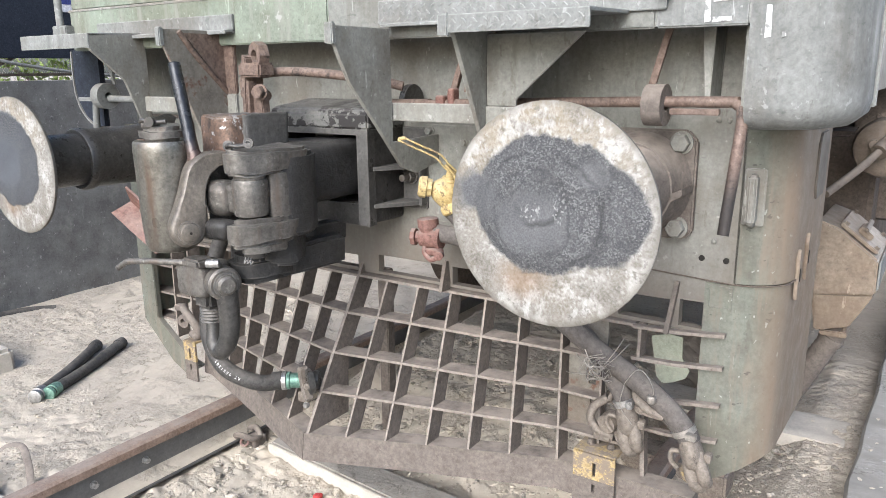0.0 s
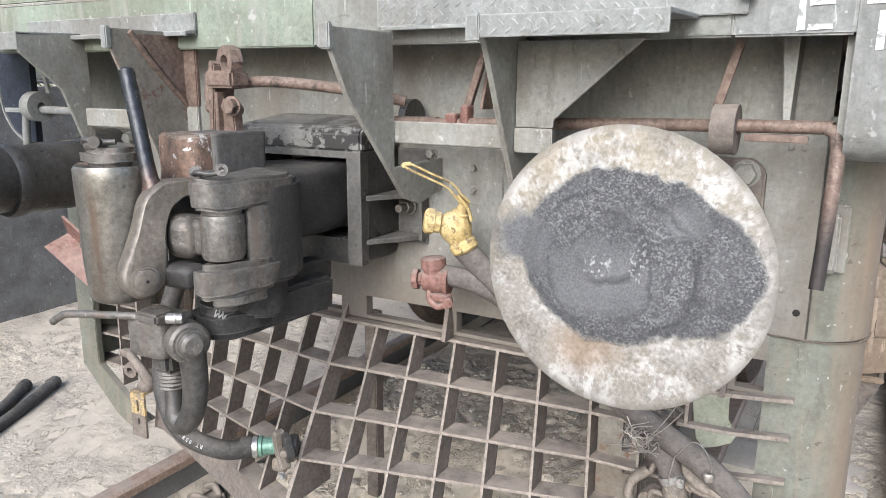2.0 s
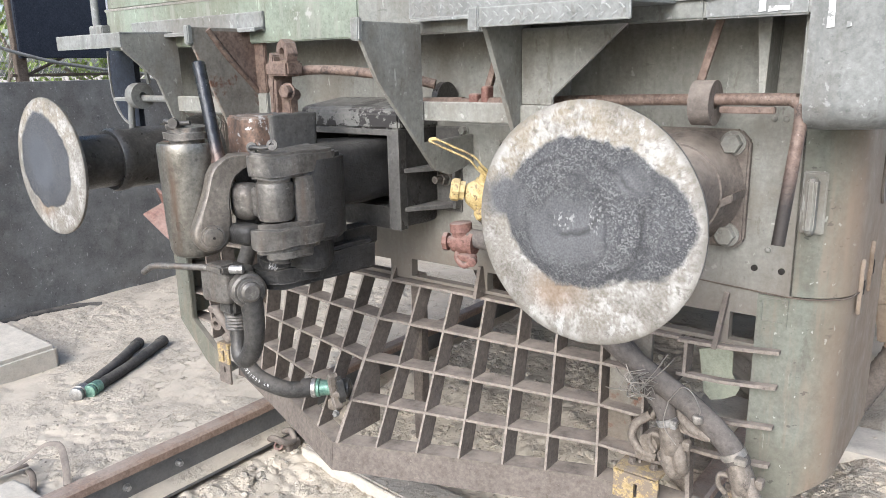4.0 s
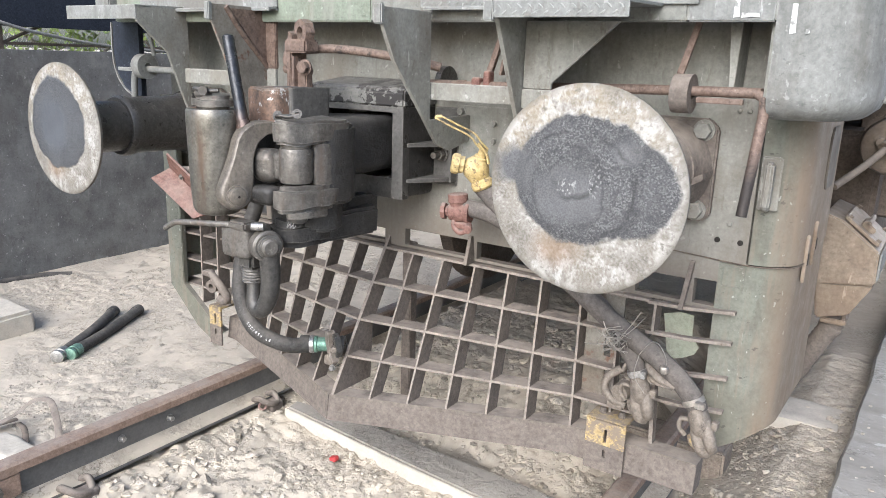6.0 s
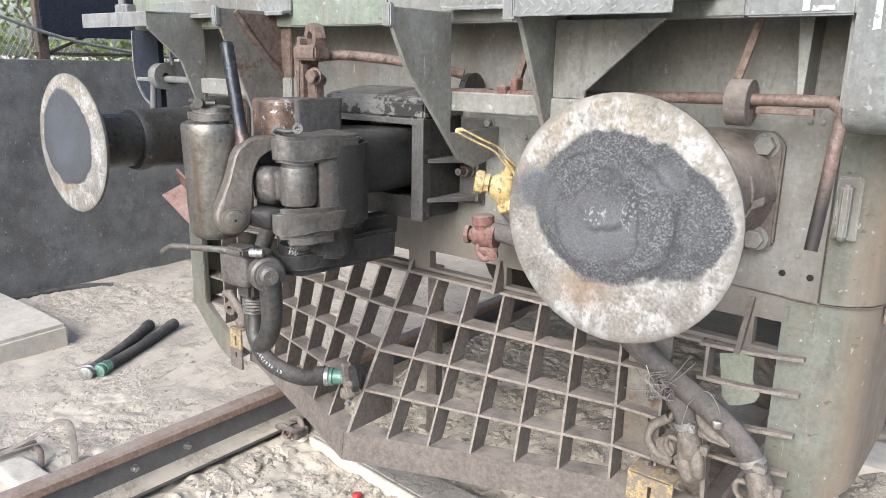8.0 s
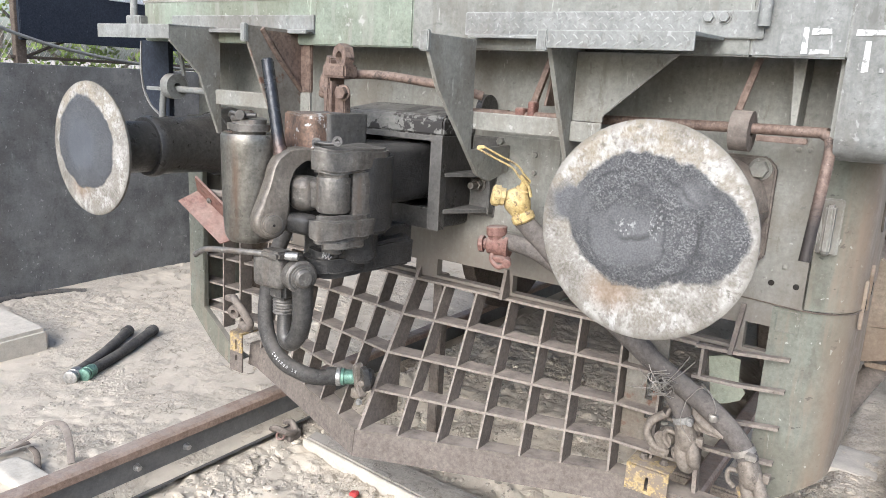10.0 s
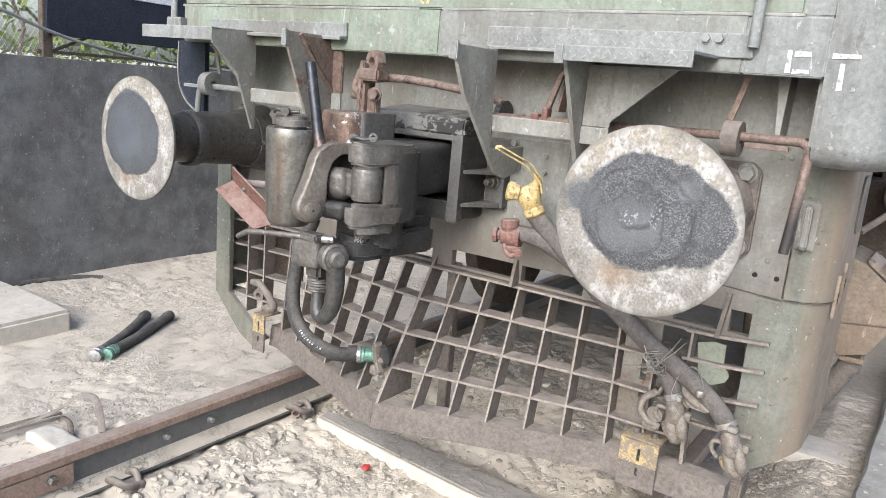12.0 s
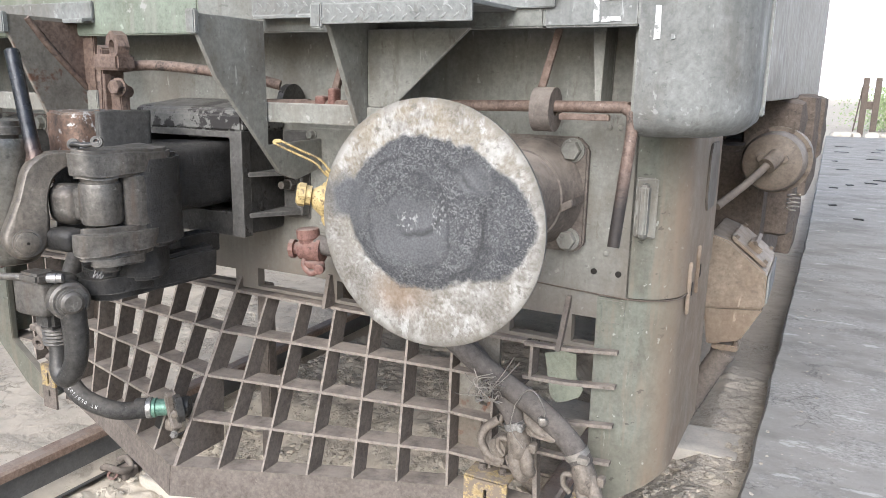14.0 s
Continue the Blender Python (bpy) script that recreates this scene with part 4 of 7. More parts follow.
corner = part("corner_box", corner_box(1, 1.258, 1.475, 1.226, -0.205, 0.12, 0.16), M_PALE, loco, "weathered grey round-cornered box with painted letters")
part("corner_flange", slim_strip([(-1.325, -0.178, 1.445), (-1.33, -0.178, 1.33), (-1.315, -0.178, 1.25), (-1.27, -0.178, 1.19), (-1.2, -0.178, 1.15)], 0.03), M_PALE, loco, "thin curved pale flange at the corner")
part("corner_inside", prism(B(), [(-1.325, 1.45), (-1.33, 1.33), (-1.312, 1.25), (-1.268, 1.19), (-1.2, 1.155), (-1.15, 1.155), (-1.15, 1.45)], "y", -0.172, -0.15), M_NAVY, loco, "dark navy inside of the corner")
# letters F T . on the corner box, brushed in white
def stroke(x0, z0, x1, z1, y=-0.2065):
    return part("letter_stroke", prism(B(), [(x0, z0), (x1, z0 + 0.002), (x1 - 0.002, z1), (x0 + 0.001, z1 + 0.001)], "y", y - 0.001, y + 0.001), M_WHITE, corner, "white painted letter stroke")
# corner letters stand on the deck edge and the box
stroke(1.165, 1.453, 1.178, 1.51)
stroke(1.182, 1.494, 1.222, 1.507)
stroke(1.182, 1.453, 1.222, 1.463)
stroke(1.268, 1.493, 1.331, 1.505)
stroke(1.288, 1.418, 1.301, 1.482)
stroke(1.321, 1.418, 1.33, 1.428)

# flank and what hangs behind the corner
part("corner_strip", box(B(), (1.468, 0.06, 1.27), (1.482, 0.078, 2.5), 0.003), M_PALE, loco)
part("side_wall", box(B(), (1.43, 0.12, 1.30), (1.47, 7.0, 2.7), 0.004), M_SIDE, loco, "dusty brown-grey flank wall")
part("side_wall", box(B(), (-1.3, 0.12, 1.30), (-1.26, 7.0, 2.7), 0.004), M_SIDE, loco)
part("roof", box(B(), (-1.3, -0.19, 2.6), (1.47, 7.0, 2.66), 0.02), M_GREEN, loco, "pale green roof sheet")
part("end_wall", box(B(), (-1.26, 6.96, 0.5), (1.43, 7.0, 2.6), 0.0), M_SIDE, loco)
part("underframe", box(B(), (-1.2, 1.9, 0.72), (1.2, 6.5, 1.3), 0.01), M_UNDER, loco, "dark dirty underframe")
part("frame_rib", box(B(), (0.55, 0.03, 0.78), (0.6, 1.9, 1.3), 0.0), M_UNDER, loco)
part("frame_rib", box(B(), (-0.56, 0.03, 0.78), (-0.51, 1.9, 1.3), 0.0), M_UNDER, loco)
part("back_plate", box(B(), (-1.15, 0.9, 0.8), (1.15, 0.93, 1.3), 0.0), M_UNDER, loco)
for x in (-0.80, 0.89):
    wheel = lathe(B(), (x - 0.06, 2.1, 0.48), (1, 0, 0), [(0, 0.5), (0.02, 0.545), (0.1, 0.54), (0.12, 0.5), (0.12, 0.2), (0.14, 0.18)], 40)
    part("wheel", wheel, M_UNDER, loco, "dirty steel wheel")
part("axle", rod(B(), (-0.8, 2.1, 0.48), (0.89, 2.1, 0.48), 0.09), M_UNDER, loco)

tank = part("air_cylinder", lathe(B(), (1.46, 0.9, 1.10), (0.05, 1, 0), [(-0.02, 0.03), (-0.015, 0.07), (0.0, 0.09), (0.03, 0.098), (0.34, 0.098), (0.36, 0.09)], 32), M_TANKDARK, loco, "tan painted air cylinder")
part("flange", lathe(B(), (1.465, 1.02, 1.10), (0.05, 1, 0), [(0, 0.112), (0.014, 0.112)], 28), M_TANKDARK, tank)
for k in range(8):
    a = 2 * math.pi * (k + 0.5) / 8
    part("bolt", hexbolt(B(), (1.465 + 0.104 * math.cos(a), 1.02, 1.10 + 0.104 * math.sin(a)), (0, -1, 0), 0.008, 0.012), M_UNDER, tank)
part("boss", lathe(B(), (1.43, 0.895, 1.115), (0.05, -1, 0), [(0, 0.02), (0.012, 0.02), (0.015, 0.014), (0.03, 0.014)], 16), M_TANKDARK, tank)
part("bolt", hexbolt(B(), (1.497, 0.888, 1.115), (0, -1, 0), 0.014, 0.02), M_TANKDARK, tank)
part("seam", lathe(B(), (1.467, 1.06, 1.10), (0.05, 1, 0), [(0, 0.098), (0.006, 0.102), (0.012, 0.098)], 32), M_TANKDARK, tank)
part("pipe", tube(B(), [(1.34, 0.6, 0.985), (1.41, 0.75, 1.05), (1.47, 0.87, 1.12)], 0.012), M_TANKDARK, loco, "tan pipe to the air cylinder")
part("pipe_joint", tube(B(), [(1.45, 0.83, 1.095), (1.475, 0.875, 1.125)], 0.026, steps=1), M_TANKDARK, loco)
part("side_frame", box(B(), (1.2, 1.3, 0.45), (1.42, 5.5, 1.12), 0.02), M_UNDER, loco)
for x, y0, y1, z0, z1 in ((1.52, 1.55, 1.8, 0.75, 1.3), (1.56, 2.1, 2.6, 0.85, 1.31), (1.5, 2.9, 3.4, 0.4, 0.95), (1.58, 3.7, 4.4, 0.9, 1.3), (1.54, 4.9, 5.6, 0.6, 1.1)):
    part("hung_equipment", rbox(B(), (1.3, y0, z0), (x, y1, z1), 0.03, 0.02, 7.0, 7), M_UNDER, loco, "dirty equipment box hung under the frame")

bm = B()
prism(bm, [(1.30, 0.60), (1.30, 0.86), (1.365, 0.838), (1.488, 0.742), (1.49, 0.625)], "y", 0.84, 1.22, 0.006)
sandbox = part("sand_box", bm, M_TANK, loco, "tan sheet-metal sand box with a bolted lid")
prism(bm2 := B(), [(1.30, 0.605), (1.488, 0.622), (1.425, 0.50), (1.32, 0.47)], "y", 0.85, 1.15, 0.006)
part("hopper", bm2, M_TANK, sandbox)
SLOPE = Matrix(((0.788, 0, 0.615, 1.362), (0, 1, 0, 0.85), (-0.615, 0, 0.788, 0.846), (0, 0, 0, 1)))
part("lid", prism(B(), rounded([(0.0, 0.01), (0.148, 0.01), (0.148, 0.3), (0.0, 0.3)], 0.02), "z", 0.0, 0.012, 0.003, SLOPE), M_TANK, sandbox)
latch = part("latch", box(B(), (0.055, 0.05, 0.0125), (0.105, 0.15, 0.034), 0.004, SLOPE), M_TANK, sandbox)
part("latch_bar", box(B(), (0.062, 0.02, 0.0345), (0.078, 0.2, 0.046), 0.003, SLOPE), M_TANKDARK, latch)
for u, v in ((0.014, 0.03), (0.134, 0.03), (0.134, 0.28), (0.014, 0.28)):
    part("bolt", hexbolt(B(), SLOPE @ Vector((u, v, 0.012)), SLOPE.to_3x3() @ Vector((0, 0, 1)), 0.008, 0.01), M_TANKDARK, sandbox)
part("edge_strip", box(B(), (1.4905, 0.85, 0.64), (1.496, 1.2, 0.735), 0.002), M_PALE, sandbox, "pale chipped edge strip")
part("outlet_flange", box(B(), (1.335, 0.88, 0.448), (1.42, 1.0, 0.468), 0.004), M_TANK, sandbox)
for x in (1.345, 1.41):
    part("bolt", hexbolt(B(), (x, 0.895, 0.468), (0, 0, 1), 0.008, 0.016), M_TANKDARK, sandbox)
hose_bm = B()
prof = []
for i in range(37):
    prof.append((i * 0.0095, 0.036 + (0.0028 if i % 2 else 0.0) + 0.006 * i / 36))
lathe(hose_bm, (1.382, 0.94, 0.448), (-0.2, 0.0, -0.42), prof, 20)
part("sand_hose", hose_bm, M_DUSTY, loco, "ribbed dusty sand hose below the box")
part("hose_clip", lathe(B(), (1.374, 0.94, 0.43), (-0.2, 0, -0.42), [(0, 0.042), (0.02, 0.043)], 20), M_DUSTY, loco)
sp = B()
turns = [Vector((1.53 + 0.02 * math.cos(a), 1.1 + 0.02 * math.sin(a), 0.98 - 0.2 * a / 88)) for a in [0.35 * i for i in range(70)]]
tube(sp, turns, 0.003, 5, 1)
part("spring", sp, M_GALV, loco, "thin bright coil spring")

# small fittings on the corner
bm = box(B(), (1.232, -0.006, 0.985), (1.283, 0.0, 1.125), 0.004)
plate = part("bracket_plate", bm, M_GREY, loco, "riveted hand-hold bracket plate")
part("hook_block", box(B(), (1.246, -0.042, 0.993), (1.268, -0.0065, 1.112), 0.006), M_GREY, plate)
part("hook", tube(B(), [(1.255, -0.008, 1.105), (1.257, -0.03, 1.1), (1.258, -0.034, 1.05), (1.257, -0.03, 1.0), (1.256, -0.006, 0.99)], 0.009), M_GREY, plate)
bm = B()
prism(bm, [(0.33, 1.01), (0.305, 1.04), (0.305, 1.16), (0.33, 1.19), (0.44, 1.19), (0.465, 1.16), (0.465, 1.04), (0.44, 1.01)], "x", COWL_X, COWL_X + 0.006, 0.002)
part("side_cover", bm, M_SIDE, loco)
for y0, y1, z0, z1 in ((0.125, 0.165, 0.775, 0.91), (0.25, 0.285, 0.8, 0.93)):
    bm = prism(B(), [(y0 + 0.006, z0), (y1 - 0.012, z0 + 0.004), (y1 - 0.01, z0 + 0.05), (y1, z0 + 0.06), (y1 - 0.004, z1 - 0.012), (y0 + 0.012, z1), (y0, z1 - 0.03), (y0 + 0.008, z0 + 0.07), (y0, z0 + 0.04)], "x", COWL_X, COWL_X + 0.009, 0.002)
    tab = part("weld_tab", bm, M_TANK, loco, "rust-brown welded tab with ragged edges")
    # the slot is a dark raised box, its inner shade put into the colour
    part("slot", box(B(), (COWL_X + 0.008, (y0 + y1) / 2 - 0.006, (z0 + z1) / 2 - 0.02), (COWL_X + 0.0105, (y0 + y1) / 2 + 0.006, (z0 + z1) / 2 + 0.015), 0.001), M_DARK, tab)

# steps below the deck
def fin(x, outline, mat, label, thick=0.012):
    ob = part("step_bracket", prism(B(), outline, "x", x - thick / 2, x + thick / 2, 0.0015), mat, loco, label)
    return ob


fin(0.334, [(-0.46, 1.47), (-0.46, 1.43), (-0.405, 1.33), (-0.298, 1.213), (-0.19, 1.09), (-0.12, 1.065), (-0.02, 1.085), (0.0, 1.09), (0.0, 1.17), (-0.23, 1.165), (-0.235, 1.47)], M_GREY, "curved grey step bracket plate")
fin(0.647, [(-0.43, 1.47), (-0.39, 1.436), (-0.275, 1.206), (-0.22, 1.10), (0.0, 1.10), (0.0, 1.47)], M_GREY, "grey step bracket plate")
fin(-0.806, [(-0.41, 1.49), (-0.41, 1.437), (-0.293, 1.335), (-0.21, 1.115), (-0.195, 1.115), (-0.2, 1.49)], M_GREY, "grey step bracket plate")
fin(-0.40, [(-0.42, 1.49), (-0.42, 1.45), (-0.329, 1.242), (-0.27, 1.1), (-0.17, 1.1), (-0.18, 1.22), (-0.18, 1.49)], M_BRACKET, "rust-stained grey step bracket plate")
part("bracket_weld", tube(B(), [(-0.392, -0.36, 1.485), (-0.392, -0.30, 1.41), (-0.392, -0.22, 1.33), (-0.392, -0.185, 1.295)], 0.009), M_RUSTY, loco, "rusty diagonal weld")
part("bracket_web", prism(B(), [(-0.345, 1.48), (-0.185, 1.48), (-0.185, 1.30)], "x", -0.3935, -0.3905), M_RUSTY, loco)
part("bracket_flange", box(B(), (-0.41, -0.19, 1.29), (-0.345, -0.175, 1.47), 0.003), M_RUSTY, loco)
part("bracket_flange", box(B(), (-0.41, -0.187, 1.12), (-0.352, -0.172, 1.288), 0.003), M_GREY, loco)
bm = B()
prism(bm, [(0.6545, 1.444), (0.914, 1.444), (0.737, 1.288), (0.737, 1.272), (0.6545, 1.272)], "y", -0.25, -0.24, 0.002)
part("gusset", bm, M_GREY, loco, "triangular grey gusset under the step")
part("gusset_tab", box(B(), (0.6545, -0.256, 1.22), (0.738, -0.244, 1.2705), 0.002), M_GREY, loco)
part("gusset", prism(B(), [(-1.09, 1.437), (-0.81, 1.437), (-0.81, 1.27), (-0.85, 1.27)], "y", -0.2, -0.19, 0.002), M_GREY, loco)
bm = box(B(), (0.309, -0.226, 1.224), (0.642, -0.214, 1.273), 0.002)
part("bracket_bar", bm, M_GREY, loco, "flat grey tie bar")
part("bracket_bar", box(B(), (-0.795, -0.226, 1.225), (-0.40, -0.214, 1.277), 0.002), M_GREY, loco)


def step_plate(x0, x1, y_front, zt, drop, label):
    """A folded chequer plate tread with a turned-down front lip."""
    bm = B()
    prism(bm, [(y_front, zt - drop), (y_front, zt), (-0.205, zt + 0.005), (-0.205, zt - 0.003), (y_front + 0.008, zt - 0.008), (y_front + 0.008, zt - drop)], "x", x0, x1, 0.0015)
    ob = part("step_plate", bm, M_PALE, loco, label)
    return ob


def chequers(x0, x1, z0, z1, y, parent):
    bm = B()
    k = 0
    z = z0
    while z < z1:
        x = x0 + (0.014 if k % 2 else 0)
        while x < x1:
            m = Matrix.Translation((x, y, z)) @ Matrix.Rotation(radians(40 if k % 2 else -40), 4, "Y")
            r = bmesh.ops.create_icosphere(bm, subdivisions=1, radius=1)
            for v in r["verts"]:
                v.co = m @ Vector((v.co.x * 0.010, v.co.y * 0.0018, v.co.z * 0.0028))
            x += 0.028
        z += 0.0155
        k += 1
    part("tread_pattern", bm, M_PALE, parent)


st = step_plate(0.64, 1.0, -0.43, 1.482, 0.04, "pale chequer-plate step with a folded lip")
chequers(0.66, 0.99, 1.452, 1.474, -0.4305, st)
part("lip_end", box(B(), (0.632, -0.435, 1.434), (0.66, -0.421, 1.484), 0.003), M_PALE, st)
st = step_plate(0.318, 0.64, -0.25, 1.482, 0.008, "narrow green chequer-plate step")
part("lip_end", box(B(), (0.318, -0.472, 1.425), (0.346, -0.456, 1.478), 0.003), M_PALE, st)
kick = part("kick_plate", box(B(), (0.285, -0.216, 1.484), (1.085, -0.206, 1.545), 0.002), M_PALE, loco, "pale chequer-plate strip bolted to the deck edge")
chequers(0.3, 0.93, 1.494, 1.542, -0.2165, kick)
for x in (0.962, 0.997):
    part("bolt", hexbolt(B(), (x, -0.216, 1.53), (0, -1, 0), 0.012, 0.012), M_PALE, kick)
st = step_plate(-1.235, -0.80, -0.415, 1.492, 0.048, "pale chequer-plate step with a folded lip")
st = step_plate(-0.80, -0.31, -0.25, 1.49, 0.012, "pale dented step plate")
part("lip_end", box(B(), (-0.412, -0.432, 1.44), (-0.39, -0.415, 1.496), 0.003), M_PALE, st)
kick = part("kick_plate", box(B(), (-1.06, -0.216, 1.48), (-0.31, -0.206, 1.54), 0.002), M_PALE, loco, "worn pale strip bolted to the deck edge")
for x in (1.085, -1.29):
    part("handrail", tube(B(), [(x, -0.225, 1.51), (x, -0.225, 1.7), (x, -0.225, 2.5)], 0.014), M_PALE, loco, "painted tubular handrail post")
part("handrail_foot", box(B(), (-1.325, -0.24, 1.5), (-1.23, -0.2, 1.54), 0.004), M_PALE, loco)
# traces of writing on the nose wall: a yellow chevron and the feet of white letters
for s in (-1, 1):
    part("chevron_stroke", prism(B(), [(0.012 + s * 0.003, 1.612), (0.012 + s * 0.014, 1.612), (0.012 + s * 0.085, 1.73), (0.012 + s * 0.06, 1.73)], "y", -0.1925, -0.1895), M_YELLOW, loco, "yellow chevron stripe")
for x0, x1, z0 in ((-0.98, -0.92, 1.648), (-0.91, -0.885, 1.632), (-0.865, -0.82, 1.655), (-0.80, -0.75, 1.645), (-0.735, -0.72, 1.65), (-0.69, -0.63, 1.652), (0.50, 0.62, 1.654), (0.68, 0.77, 1.652), (0.80, 0.835, 1.655), (0.855, 0.87, 1.655)):
    part("letter_fragment", prism(B(), [(x0, z0 + 0.008), (x0 + 0.008, z0), (x1, z0 + 0.002), (x1 + 0.004, z0 + 0.05), (x0 + 0.006, z0 + 0.05)], "y", -0.1925, -0.1895), M_WHITE, loco, "white painted bar")

# brackets, rib and rods of the uncoupling gear
part("corner_web", box(B(), (1.245, -0.17, 1.25), (1.257, 0.0, 1.445), 0.0), M_GREY, loco)
part("rib", prism(B(), [(1.135, 1.46), (1.165, 1.46), (1.16, 1.28), (1.15, 1.28)], "y", -0.1, 0.0, 0.002), M_GREY, loco)
part("rib", prism(B(), [(0.46, 1.46), (0.54, 1.46), (0.58, 1.28), (0.55, 1.28)], "y", -0.05, 0.0, 0.002), M_GREY, loco)


# ---- uncoupling rods ----
def cut_rod(name, s, label, mat, dx=0.0, dy=0.0):
    gear = thing(name, (XC + s * 0.8, -0.15, 1.28), label, "rod", "uncoupling rods")
    X = lambda x: XC + s * (x - XC + dx)
    y = -0.14 + dy
    part("bar", tube(B(), [(X(0.36), y, 1.265), (X(0.8), y, 1.278), (X(1.19), y - 0.01, 1.285), (X(1.235), y - 0.015, 1.281), (X(1.25), y - 0.025, 1.255), (X(1.25), y - 0.06, 1.15), (X(1.245), y - 0.095, 1.003)] if s > 0 else [(X(0.4), y, 1.262), (X(0.8), y, 1.265), (X(1.07), y, 1.265), (X(1.115), y, 1.258), (X(1.13), y, 1.235), (X(1.14), y, 1.15), (X(1.15), y, 1.0)], 0.0128), mat, gear, "bent rod")
    ringb = B()
    lathe(ringb, (X(1.03), y - 0.005, 1.276), (s, 0, 0), [(0, 0.0145), (0, 0.048), (0.045, 0.048), (0.045, 0.0145), (0.0, 0.0145)], 28)
    part("eye_ring", ringb, M_DUSTY if s > 0 else mat, gear, "iron guide ring")
    part("hanger", prism(B(), [(X(1.02), 1.318), (X(1.038), 1.318), (X(1.076), 1.46), (X(1.06), 1.46)], "y", y + 0.02, y + 0.03, 0.001), mat, gear, "hanger strap")
    part("stop", box(B(), (min(X(1.09), X(1.20)), y - 0.028, 1.256), (max(X(1.09), X(1.20)), y - 0.01, 1.27), 0.002), mat, gear)
    return gear


right_rod = cut_rod("uncoupling_rod", 1, "rusty bent uncoupling rod with a blackened end in a guide ring", M_ROD)
cut_rod("uncoupling_rod", -1, "grey painted bent uncoupling rod in a guide ring", M_PALE, 0.045, -0.07)
part("clamp_block", rbox(B(), (0.432, -0.16, 1.252), (0.462, -0.12, 1.292), 0.008, 0.002), M_RED, right_rod, "rust-red clamp block")
part("clamp_block", rbox(B(), (0.47, -0.155, 1.257), (0.492, -0.12, 1.312), 0.008, 0.002), M_RED, right_rod)
part("hanger", prism(B(), [(0.462, 1.30), (0.482, 1.30), (0.535, 1.46), (0.52, 1.46)], "y", -0.13, -0.115, 0.001), M_RUSTY, right_rod, "rust-red hanger strap")
part("hanger", prism(B(), [(-0.115, 1.30), (-0.06, 1.30), (-0.02, 1.46), (-0.06, 1.46)], "x", 0.50, 0.508, 0.001), M_RUSTY, right_rod)
part("pipe_stub", tube(B(), [(0.25, -0.13, 1.262), (0.4, -0.135, 1.265)], 0.017, steps=1), M_RUSTY, right_rod)
part("stub_disc", lathe(B(), (0.27, -0.06, 1.27), (1, 0, 0), [(0, 0.05), (0.02, 0.05)], 24), M_IRON, right_rod)
# small plate and bolts beside the coupler housing
panel = part("headstock_panel", box(B(), (0.29, -0.006, 0.90), (0.515, 0.0, 1.20), 0.002), M_GREY, loco)
for z in (1.149, 1.093):
    part("bolt", hexbolt(B(), (0.433, -0.006, z), (0, -1, 0), 0.009, 0.012), M_GREY, panel)
part("bolt", hexbolt(B(), (0.31, -0.006, 1.18), (0, -1, 0), 0.012, 0.018), M_GREY, panel)
for x, z in ((1.16, 1.235), (1.185, 1.235), (1.17, 0.935)):
    part("rivet", lathe(B(), (x, 0.0, z), (0, -1, 0), [(0, 0.007), (0.003, 0.006), (0.005, 0.003)], 12), M_GREY, loco)
part("patch_plate", cut_plate((1.162, 1.226, 0.755, 0.822), [(1.17, 1.219, 0.765, 0.815)], -0.0035, -0.0005), M_COWL, loco)

sheet_bm = prism(B(), [(0.98, 0.6), (1.03, 0.615), (1.07, 0.612), (1.072, 0.55), (1.095, 0.515), (1.085, 0.49), (1.05, 0.47), (1.02, 0.46), (1.0, 0.48)], "y", 0.15, 0.155)
tagged(part("torn_sheet", sheet_bm, M_TORN, loco), "torn pale green sheet behind the guard")


